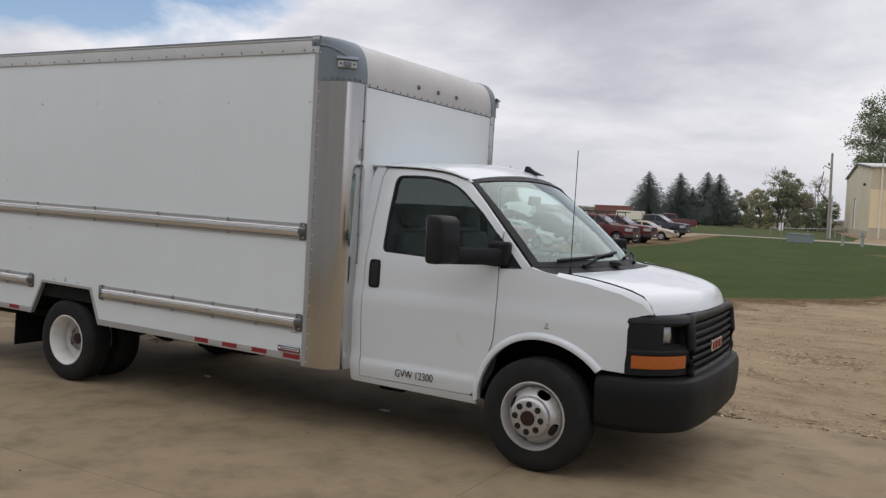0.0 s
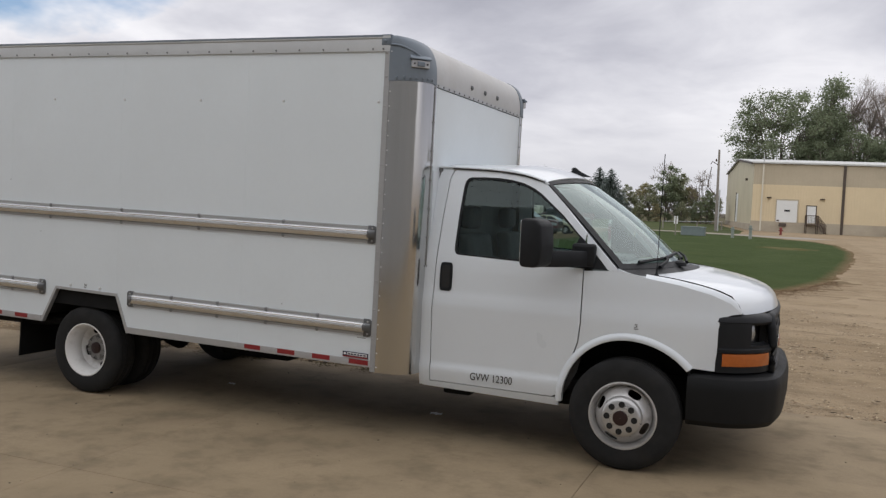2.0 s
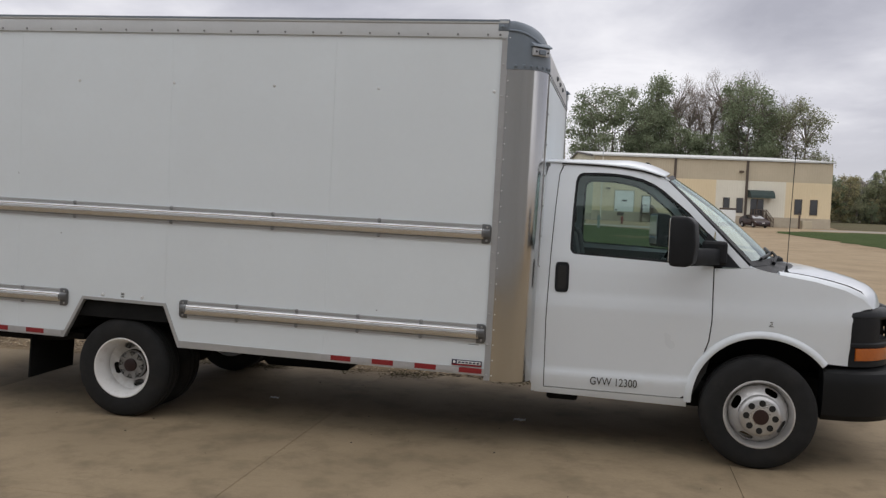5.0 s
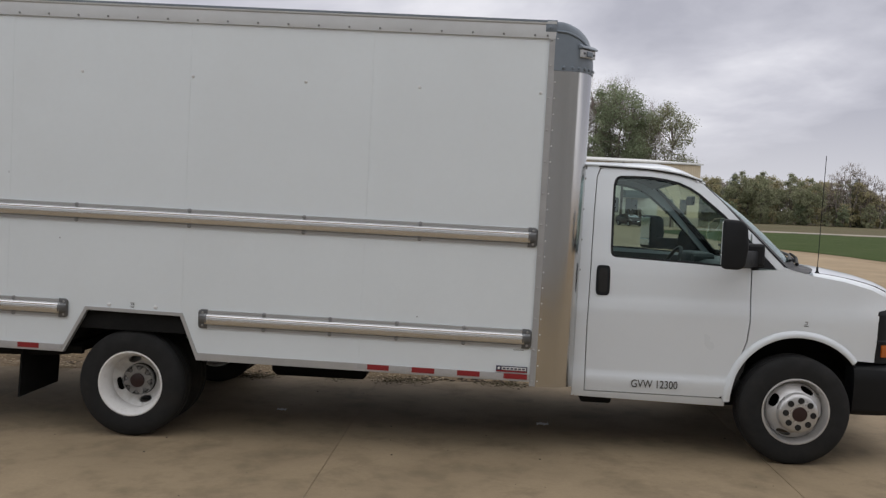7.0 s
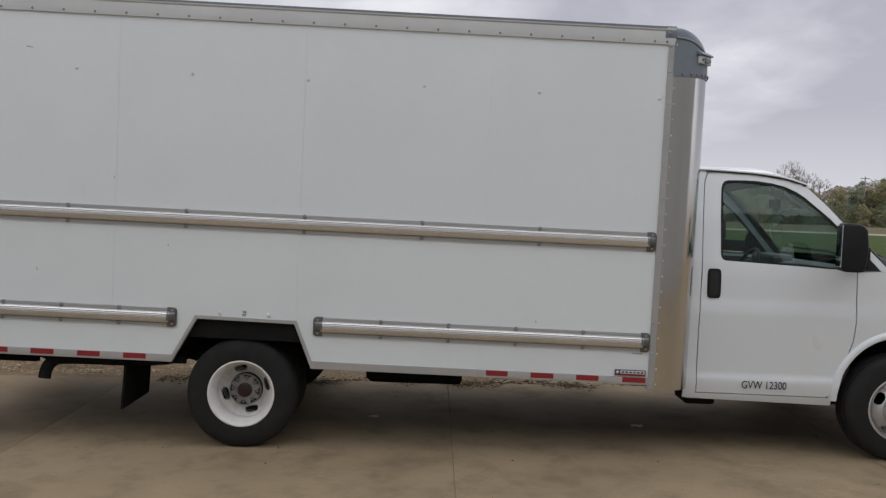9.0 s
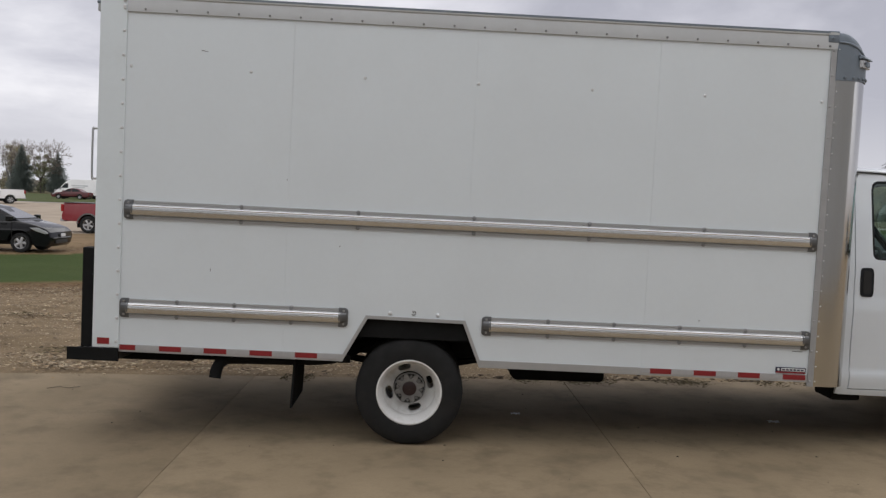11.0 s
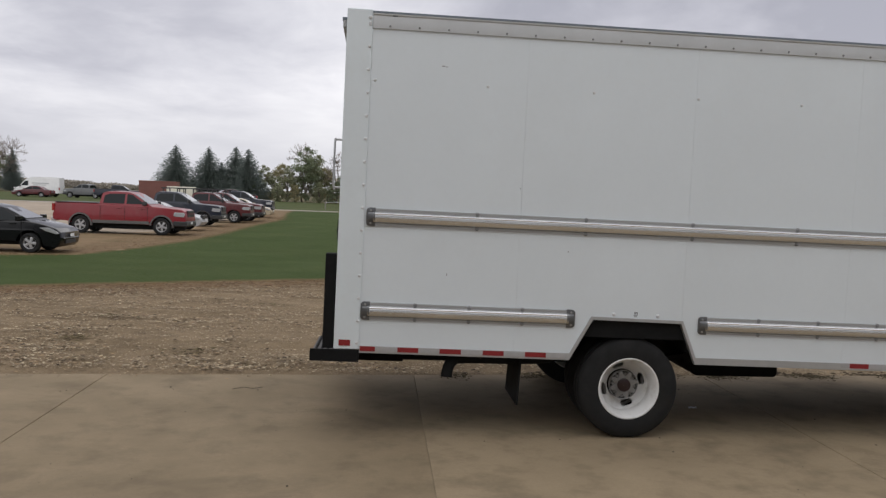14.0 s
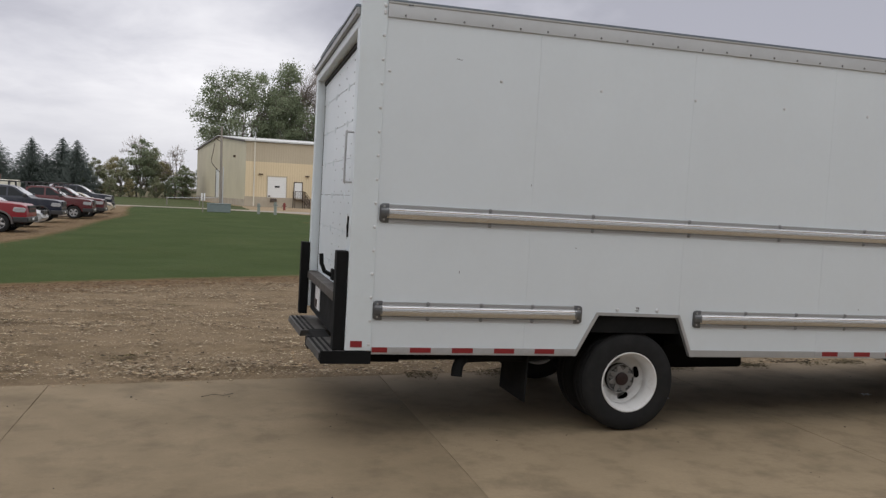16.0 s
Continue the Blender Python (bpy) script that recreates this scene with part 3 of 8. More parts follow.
plane_at("field_west", [(-900, 172), (-7, 152), (10, 190), (10, 1400), (-900, 1400)], M["field"], 0.03, "dry field behind the trees", 25.0, 0.5, "field")
plane_at("bare_patch", [(3.2, 56.2), (4.6, 54.2), (6.6, 54.4), (7.2, 56), (5.8, 57.6), (4.0, 57.4)], M["worn_lawn"], 0.03, "worn brown patch in the lawn", 1.0, 0.7, "bare patch")

# plain shop wall behind the camera
M["shop"] = mat("shop_wall_siding", (0.47, 0.48, 0.48), 0.7, var=0.1, scale=0.4, fine=6)
tagged(part("wall_south", b_box(-26, 24, -13.3, -13.0, -0.3, 8.8), M["shop"], None), "plain tan metal shop wall across the yard", "wall", kind="structure")

# ---- concrete apron, with tooled joints ----
apron = tagged(new("pavement"), "worn tan concrete apron with straight joints", "pavement", kind="structure")
XJ = [-13.0, -10.05, -7.15, -4.28, -1.46, 1.43, 4.34, 7.25, 10.2, 13.1]
YJ = [-10.5, -6.0, -1.5]
bed = []
for i in range(len(XJ) - 1):
    for j in range(len(YJ)):
        g = 0.0015
        x0, x1 = XJ[i] + g, XJ[i + 1] - g
        y0 = YJ[j] + g
        last = j == len(YJ) - 1
        ya, yb = (slab_edge(x0), slab_edge(x1)) if last else (YJ[j + 1] - g, YJ[j + 1] - g)
        bm = bmesh.new()
        n = 10
        bot = [(x0, y0), (x1, y0)]
        far = []
        for k in range(n + 1):
            x = x1 + (x0 - x1) * k / n
            y = yb + (ya - yb) * k / n + (0.025 * noise.noise((x * 2.3, 4.0, 1.0)) + 0.012 * noise.noise((x * 9.0, 1.0, 3.0)) if last else 0)
            far.append((x, y))
        b_add(bm, b_prism(bot + far, -0.15, -0.0008 * ((i * 7 + j * 3) % 4), axis="z"))
        bmesh.ops.recalc_face_normals(bm, faces=bm.faces)
        tops = [e for e in bm.edges if all(abs(v.co.z) < 0.01 for v in e.verts)]
        bmesh.ops.bevel(bm, geom=tops, offset=0.0025, segments=1, affect="EDGES")
        for v in bm.verts:
            v.co.z += tilt(v.co.x, v.co.y)
        part("slab", bm, M["concrete"] if x0 > -2 else M["concrete_old"], apron)
part("joint_bed", b_grid(lambda u, v: (XJ[0] + (XJ[-1] - XJ[0]) * u, YJ[0] + (1.2 - YJ[0]) * v, tilt(XJ[0] + (XJ[-1] - XJ[0]) * u, 0) - 0.0055), 20, 2, -0.02), M["joint"], apron, "dirt in the joints")

# ---- loose stones, leaves and grit on the yard ----
def scatter(name, n, place, size, material, label, category, flat=0.55, seed=3, leaf=False):
    """Many small pieces in one mesh; place(rng) gives x, y or None."""
    rng = random.Random(seed)
    ico = [(0, 0, 1), (0.89, 0, 0.45), (0.28, 0.85, 0.45), (-0.72, 0.53, 0.45), (-0.72, -0.53, 0.45), (0.28, -0.85, 0.45), (0.3, 0.9, -0.3), (-0.8, 0, -0.3), (0.4, -0.8, -0.3)]
    icf = [(0, 1, 2), (0, 2, 3), (0, 3, 4), (0, 4, 5), (0, 5, 1), (1, 6, 2), (2, 6, 3), (3, 7, 4), (4, 8, 5), (5, 8, 1), (3, 6, 7), (4, 7, 8), (1, 8, 6)]
    vs, fs = [], []
    while n > 0:
        p = place(rng)
        if p is None:
            continue
        n -= 1
        x, y = p
        s = size[0] * (size[1] / size[0]) ** (rng.random() ** 2.2)
        z = rise(y) + uneven(x, y) if y > slab_edge(x) else tilt(x, y)
        a = rng.random() * 6.283
        ca, sa = math.cos(a), math.sin(a)
        o = len(vs)
        if leaf:
            c, lean = rng.uniform(0.1, 0.5) * s, rng.uniform(-0.35, 0.35)
            for u, v, w in ((-1, 0, c), (0, 0.55, 0.02 * s), (1, 0, c), (0, -0.55, 0.02 * s)):
                vs.append((x + s * (u * ca - v * sa), y + s * (u * sa + v * ca), z + 0.004 + w * 0.5 + abs(lean) * s * 0.3 + lean * s * u * 0.3))
            fs.append((o, o + 1, o + 2, o + 3))
        else:
            ex, ey = rng.uniform(0.7, 1.35), rng.uniform(0.6, 1.0)
            for u, v, w in ico:
                j = rng.uniform(0.85, 1.15)
                u, v = u * ex * j, v * ey * j
                vs.append((x + s * (u * ca - v * sa), y + s * (u * sa + v * ca), z + s * flat * (w * 0.9 + 0.22)))
            fs += [(o + a_, o + b_, o + c_) for a_, b_, c_ in icf]
    me = bpy.data.meshes.new(name)
    me.from_pydata(vs, [], fs)
    me.materials.append(material)
    return tagged(new(name, me), label, category, kind="stuff")


M["stone"] = mat("gravel_stones", (0.37, 0.295, 0.205), 0.9, spec=0.2, var=0.2, scale=9, fine=60, island=0.5)
M["leaf_dry"] = mat("dry_leaves", (0.27, 0.18, 0.10), 0.85, var=0.25, scale=9, fine=60, island=0.5)
M["leaf_brown"] = mat("brown_leaves", (0.150, 0.092, 0.048), 0.9, var=0.3, scale=9, fine=60, island=0.55, spec=0.15)
M["weed"] = mat("dry_weed", (0.105, 0.082, 0.040), 0.9, var=0.3, scale=9, fine=60, island=0.5, spec=0.15)
M["chip"] = mat("straw_chips", (0.42, 0.345, 0.24), 0.9, var=0.25, scale=9, fine=60, island=0.5, spec=0.2)
M["soil"] = mat("dark_soil", (0.085, 0.062, 0.040), 0.95, var=0.3, scale=9, fine=60, island=0.5, spec=0.15)
M["grit"] = mat("dark_grit", (0.06, 0.05, 0.04), 0.9, var=0.3, island=0.5)


def on_yard(rng):
    x, y = rng.uniform(-13, 4) if rng.random() < 0.75 else rng.uniform(4, 13), 2.2 + 13.5 * rng.random() ** 1.15
    if y < slab_edge(x) + 0.02 or y > 11.5 + 0.5 * x + (4 if x > 3 else 0) + 3:
        return None
    k = noise.noise((x * 0.35, y * 0.8, 7.0)) + 0.4 * noise.noise((x * 1.3, y * 2.0, 3.0)) + (0.25 if x < 2 else -0.25)
    return (x, y) if k > rng.uniform(-0.9, 0.35) else None


scatter("gravel", 80000, on_yard, (0.005, 0.017), M["stone"], "loose tan and grey gravel stones", "gravel", 0.38, seed=3)
scatter("pebbles", 350, on_yard, (0.02, 0.042), M["stone"], "scattered larger stones", "gravel", 0.4, seed=5)


def by_lawn(rng):
    x = rng.uniform(-14, 7)
    edge = lerp_table(x, [-20, -8.9, -5.1, -0.9, 2.3, 3.9, 5.6, 6.8], [5.2, 10.8, 13.1, 15.3, 17.9, 20.2, 22.5, 27])
    return (x, edge + 0.5 - abs(rng.gauss(0, 1.3)) - 0.6 * rng.random())


scatter("fallen_leaves", 17000, by_lawn, (0.018, 0.05), M["leaf_brown"], "brown fallen leaves along the lawn", "leaves", seed=8, leaf=True)


def in_drifts(rng):
    p = on_yard(rng)
    if p is None:
        return None
    k = noise.noise((p[0] * 0.8, p[1] * 1.3, 11.0)) + 0.8 * noise.noise((p[0] * 2.6, p[1] * 3.4, 4.0))
    return p if k > rng.uniform(-0.15, 0.75) else None


scatter("fallen_leaves", 15000, in_drifts, (0.014, 0.042), M["leaf_dry"], "brown leaf scraps drifted over the gravel", "leaves", seed=9, leaf=True)
scatter("wood_chips", 20000, in_drifts, (0.012, 0.036), M["chip"], "pale straw and wood chips on the gravel", "chips", seed=19, leaf=True)
scatter("dark_litter", 11000, in_drifts, (0.012, 0.045), M["soil"], "dark rotted leaves and soil crumbs", "leaves", seed=29, leaf=True)
scatter("soil", 800, lambda r: (lambda x: (x, slab_edge(x) + abs(r.gauss(0.02, 0.10))) if noise.noise((x * 1.1, 3.0, 1.0)) > r.uniform(-0.1, 0.35) else None)(r.uniform(-1.0, 12)), (0.010, 0.04), M["soil"], "dark soil clods along the concrete edge", "soil", 0.3, seed=31)
scatter("edge_leaves", 1500, lambda r: (lambda x: (x, slab_edge(x) + r.gauss(0.08, 0.10)))(r.uniform(-12, 12)), (0.008, 0.025), M["leaf_dry"], "leaf scraps caught along the concrete edge", "leaves", seed=33, leaf=True)
def by_car_park(rng):
    y = rng.uniform(19, 64)
    return (lerp_table(y, [19, 21.6, 25.2, 29.5, 36, 48, 58, 72], [-13.5, -11.4, -10.6, -10.0, -9.7, -9.8, -9.4, -10.6]) + rng.gauss(-0.8, 0.8), y)


scatter("fallen_leaves", 9000, by_car_park, (0.025, 0.06), M["leaf_brown"], "brown fallen leaves beside the car park", "leaves", seed=10, leaf=True)
WEEDS = [(-5.30, 4.21), (-3.84, 3.42), (-1.6, 3.3), (-5.6, 6.6), (-6.9, 4.4), (-3.6, 8.6)]


def in_tufts(rng):
    x, y = rng.choice(WEEDS)
    return (x + rng.gauss(0, 0.13), y + rng.gauss(0, 0.11))


scatter("weeds", 420, in_tufts, (0.015, 0.055), M["weed"], "low dry weeds trodden into the gravel", "weeds", seed=41, leaf=True)
scatter("grit", 320, lambda r: (r.uniform(-7, 9), r.uniform(-3.2, 2.0)), (0.003, 0.010), M["grit"], "dark grit and crumbs on the concrete", "grit", seed=11)
scatter("edge_soil", 350, lambda r: (lambda x: (x, slab_edge(x) + r.gauss(0.0, 0.05)))(r.uniform(-12, 12)), (0.005, 0.016), M["stone"], "small stones spilled over the concrete edge", "gravel", seed=12)
scatter("edge_moss", 3000, lambda r: (lambda x: (x, slab_edge(x) + r.gauss(-0.02, 0.09)) if noise.noise((x * 2.1, 7.0, 1.0)) > r.uniform(-0.2, 0.4) else None)(r.uniform(-1.2, 4.2)), (0.005, 0.018), M["weed"], "dry moss and dirt grown over the concrete edge", "moss", 0.35, seed=43)
# a torn scrap of paper under the truck and a few twigs
tagged(part("paper_scrap", b_grid(lambda u, v: (2.83 + 0.09 * u, 0.86 + 0.05 * v, 0.010 + 0.012 * math.sin(5 * u + 3 * v) ** 2), 5, 3, 0.001), M["badge_white"], None), "torn white paper scrap on the concrete", "litter")
tagged(part("paper_scrap", b_grid(lambda u, v: (0.80 + 0.07 * u, 0.92 + 0.04 * v, -0.002 + 0.01 * math.sin(6 * u + 2 * v) ** 2), 5, 3, 0.001), M["badge_white"], None), "torn white paper scrap on the concrete", "litter")
tagged(part("twig", b_tube([(-3.05, 1.42, -0.026), (-2.96, 1.46, -0.018), (-2.88, 1.45, -0.025), (-2.80, 1.49, -0.020)], 0.0024, 5), M["grit"], None), "thin dry twig on the concrete", "twig")


# ---- box truck ----
YC = 1.2                      # its centre line
truck = thing("box_truck", (0, 0, 0), 0, "white box truck with aluminium corners parked on concrete", "truck")
RAKE = Matrix.Rotation(math.atan(0.0129), 4, "Y")      # the cargo box leans slightly nose down


def cargo(name, bm, material, label="", smooth=None, parent=None):
    return part(name, bm, material, parent or truck, label, smooth, RAKE)


# cargo box: outer side panels with joints, near (y = 0) and far (y = 2.4)
BOX_B, BOX_T, X_F, X_R = 0.60, 2.806, 2.702, -1.957
BW = 2.444                    # its outer width
ARCH = [(-0.462, 0.60), (-0.307, 0.862), (0.342, 0.856), (0.452, 0.60)]
joints = [X_R, -0.866, 0.345, 1.562, X_F]
G = 0.0005
for side, y0, y1 in ((0, 0.0, 0.004), (1, BW - 0.004, BW)):
    for i in range(4):
        a, b = joints[i] + G, joints[i + 1] - G
        if i == 0:
            poly = [(a, BOX_B), (b, BOX_B), (b, BOX_T), (a, BOX_T)]
        elif i == 1:
            poly = [(a, BOX_B), ARCH[0], ARCH[1], (b, 0.8561), (b, BOX_T), (a, BOX_T)]
        elif i == 2:
            poly = [(a + 0.0, 0.8561), (ARCH[3][0], BOX_B), (b, BOX_B), (b, BOX_T), (a, BOX_T)]
        else:
            poly = [(a, BOX_B), (b, BOX_B), (b, BOX_T), (a, BOX_T)]
        cargo("side_panel", b_prism(poly, y0, y1), M["panel"], "smooth white composite wall panel")
# inner lining, floor and roof
cargo("lining", b_prism([(X_R, 0.86), (2.70, 0.86), (2.70, 2.80), (X_R, 2.80)], 0.0042, 0.03), M["panel"])
cargo("lining", b_prism([(X_R, 0.86), (2.70, 0.86), (2.70, 2.80), (X_R, 2.80)], BW - 0.03, BW - 0.0042), M["panel"])
cargo("lining", b_prism([(X_R, BOX_B), (-0.475, BOX_B), (-0.32, 0.862), (X_R, 0.8599)], 0.0042, 0.03), M["panel"])
cargo("lining", b_prism([(0.465, BOX_B), (2.70, BOX_B), (2.70, 0.8599), (0.35, 0.8599)], 0.0042, 0.03), M["panel"])
cargo("cargo_floor", b_box(-2.1, 2.70, 0.03, BW - 0.03, 0.72, 0.86), M["dark"], "dark cargo floor")
cargo("roof_sheet", b_grid(lambda u, v: (-2.12 + 4.85 * u, 0.03 + (BW - 0.06) * v, 2.885 + 0.035 * math.sin(math.pi * v)), 2, 12, 0.004), M["radius"], "thin pale roof sheet", 40)
# lower edge rail with arch trim
for y0, y1 in ((-0.006, 0.028), (BW - 0.028, BW + 0.006)):
    cargo("bottom_rail", b_box(-1.957, -0.468, y0, y1, 0.553, 0.602), M["trim"], "dull aluminium lower rail")
    cargo("bottom_rail", b_box(0.464, 2.70, y0, y1, 0.553, 0.602), M["trim"], "dull aluminium lower rail")
    outer = [(-0.488, 0.553), (-0.318, 0.872), (0.352, 0.866), (0.482, 0.553)]
    inner = [(-0.464, 0.553), (-0.305, 0.850), (0.338, 0.844), (0.459, 0.553)]
    for k in range(3):
        cargo("arch_trim", b_prism([outer[k], outer[k + 1], inner[k + 1], inner[k]], y0 - 0.003, y1 + 0.003), M["trim"], "aluminium wheel arch trim")
# dark housing of the rear wheel arch
cargo("wheel_box", b_prism([(-0.44, 0.62), (-0.29, 0.84), (0.325, 0.835), (0.43, 0.62), (0.46, 0.62), (0.35, 0.862), (-0.30, 0.866), (-0.47, 0.62)], 0.03, 0.62), M["dark"], "black wheel arch lining")
cargo("wheel_box", b_box(-0.45, 0.45, 0.62, 0.64, 0.5, 0.86), M["dark"])
# roof rail with a dark drip lip
RAILSEC = [(0.004, 2.797), (-0.012, 2.799), (-0.014, 2.84), (-0.010, 2.885), (-0.018, 2.892), (-0.018, 2.908), (0.03, 2.915), (0.06, 2.905), (0.03, 2.83)]
for far in (0, 1):
    sec = [((BW - o) if far else o, z) for o, z in RAILSEC]
    bm = b_prism(sec, -1.957, 2.74, axis="x")
    cargo("roof_rail", bm, M["railpale"], "aluminium roof edge rail", 40)
    yl = (BW - 0.022, BW + 0.020) if far else (-0.020, 0.022)
    cargo("drip_lip", b_box(-1.96, 2.68, *yl, 2.901, 2.914), M["cap"], "dark grey drip lip")
# front wall and its curved top
XC = 2.738                    # where the corner post begins
cargo("front_wall", b_box(2.975, 3.0, 0.218, BW - 0.218, 0.52, 2.58), M["panel"], "white front wall panel")
cargo("front_radius", b_grid(lambda u, v: (XC + 0.265 * math.sin(u * math.pi / 2) ** 0.66 if u > 0 else XC, 0.212 + (BW - 0.424) * v, 2.605 + 0.307 * max(0.0, math.cos(u * math.pi / 2)) ** 0.78), 20, 4, 0.006), M["radius"], "pale rounded sheet over the front wall", 60)
cargo("lower_flange", b_box(2.999, 3.006, 0.20, BW - 0.20, 2.586, 2.612), M["trim"], "riveted flange")
for yy in (0.935, 1.245, 1.555):
    mk_ = cargo("marker_light", b_lathe([(0.020, 0.0), (0.018, 0.012), (0.010, 0.017), (0.0005, 0.018)], 14, "x", False), M["zinc"], "small dark clearance light", 50)
    mk_.matrix_local = RAKE @ pose(2.999, yy, 2.677)


def post_plan(u, grow=0.0):
    """Plan of the rounded corner: a short flat, a quarter turn, a shorter flat."""
    r, cx, cy = 0.172 + grow, 2.830, 0.165
    if u < 0.15:
        return XC + (cx - XC) * u / 0.15, cy - r
    if u > 0.93:
        return cx + r, cy + 0.055 * (u - 0.93) / 0.07
    a_ = (u - 0.15) / 0.78 * math.pi / 2
    return cx + r * math.sin(a_), cy - r * math.cos(a_)


# rounded aluminium corner posts
for far in (0, 1):
    def corner(u, v, far=far):
        x, y = post_plan(u)
        return (x, BW - y if far else y, 0.525 + 2.075 * v)
    cargo("corner_post", b_grid(corner, 30, 3, 0.004), M["alu"], "brushed aluminium rounded corner post", 60)
    yf = (BW - 0.004, BW + 0.010) if far else (-0.010, 0.004)
    cargo("corner_flange", b_box(2.701, 2.741, *yf, 0.525, 2.808), M["flange"], "dull aluminium joint strip")
    yg = (BW - 0.224, BW - 0.206) if far else (0.206, 0.224)
    cargo("corner_flange", b_box(2.999, 3.008, *yg, 0.525, 2.59), M["alu"], "aluminium joint strip")

    # moulded grey cap at the top corner
    def cap(u, v, far=far):
        e = v * math.pi / 2
        x, y = post_plan(u, 0.006)
        k = max(0.01, max(0.0, math.cos(e)) ** 0.66)
        y += 0.05 * v ** 7 * (1 - u)
        return (XC + (x - XC) * k, BW - y if far else y, 2.605 + 0.310 * math.sin(e) ** 0.78)
    bm = b_grid(cap, 24, 18, 0.005)

    def skirt(u, v, far=far):
        x, y = post_plan(u, 0.0075)
        return (x, BW - y if far else y, 2.596 + 0.010 * v)
    b_grid(skirt, 24, 1, 0.004, bm)
    yp = (BW + 0.004, BW + 0.0165) if far else (-0.0165, -0.004)
    b_box(2.672, 2.742, yp[0], yp[1], 2.842, 2.908, 0.002, 1, bm)
    yq = (BW - 0.26, BW + 0.016) if far else (-0.016, 0.26)
    b_box(2.672, 2.745, yq[0], yq[1], 2.900, 2.918, 0.004, 1, bm)
    capob = cargo("corner_cap", bm, M["cap"], "dark grey moulded plastic corner cap", 45)
    # its inset marker lamp under a moulded hood
    lx, ly = post_plan(0.54, 0.0)
    m = pose(lx - 0.004, BW - ly - 0.002 if far else ly + 0.002, 2.715, 0, 0, 135 if far else 45)
    part("lamp_bezel", b_box(-0.066, 0.066, -0.022, 0.004, -0.026, 0.026, 0.004), M["trim"], capob, "grey lamp bezel", None, RAKE @ m)
    part("lamp_hood", b_prism([(0.004, 0.030), (-0.034, 0.030), (-0.030, 0.040), (0.004, 0.062)], -0.078, 0.078, 0.004, axis="x"), M["cap"], capob, "", None, RAKE @ m)
    part("lamp_lens", b_box(-0.028, 0.028, -0.034, -0.02, -0.018, 0.016, 0.006), M["cap"], capob, "small marker lamp", None, RAKE @ m)
    for k in (-0.048, 0.048):
        part("screw", b_lathe([(0.007, -0.026), (0.007, -0.02)], 8), M["lettering"], capob, "", None, RAKE @ m @ pose(k, 0, 0))
    ribline = []
    for k in range(9):
        px_, py_ = post_plan(0.02 + 0.075 * k, 0.008)
        zz = 2.846 - 0.0006 * k - 0.085 * (k / 8) ** 2
        e_ = math.asin(min(1.0, ((zz - 2.605) / 0.310) ** (1 / 0.78)))
        kk = max(0.01, math.cos(e_) ** 0.66)
        ribline.append((XC + (px_ - XC) * kk, BW - py_ if far else py_, zz))
    part("hood_rib", b_tube(ribline, 0.008, 6), M["cap"], capob, "", 60, RAKE)
# rub rails
RUB = [(0.0, -0.062), (-0.006, -0.060), (-0.009, -0.042), (-0.027, -0.034), (-0.034, -0.020), (-0.036, -0.006), (-0.032, -0.003), (-0.032, 0.000), (-0.036, 0.003), (-0.035, 0.013), (-0.030, 0.016), (-0.030, 0.019), (-0.031, 0.023), (-0.024, 0.031), (-0.010, 0.037), (-0.008, 0.058), (0.0, 0.060)]


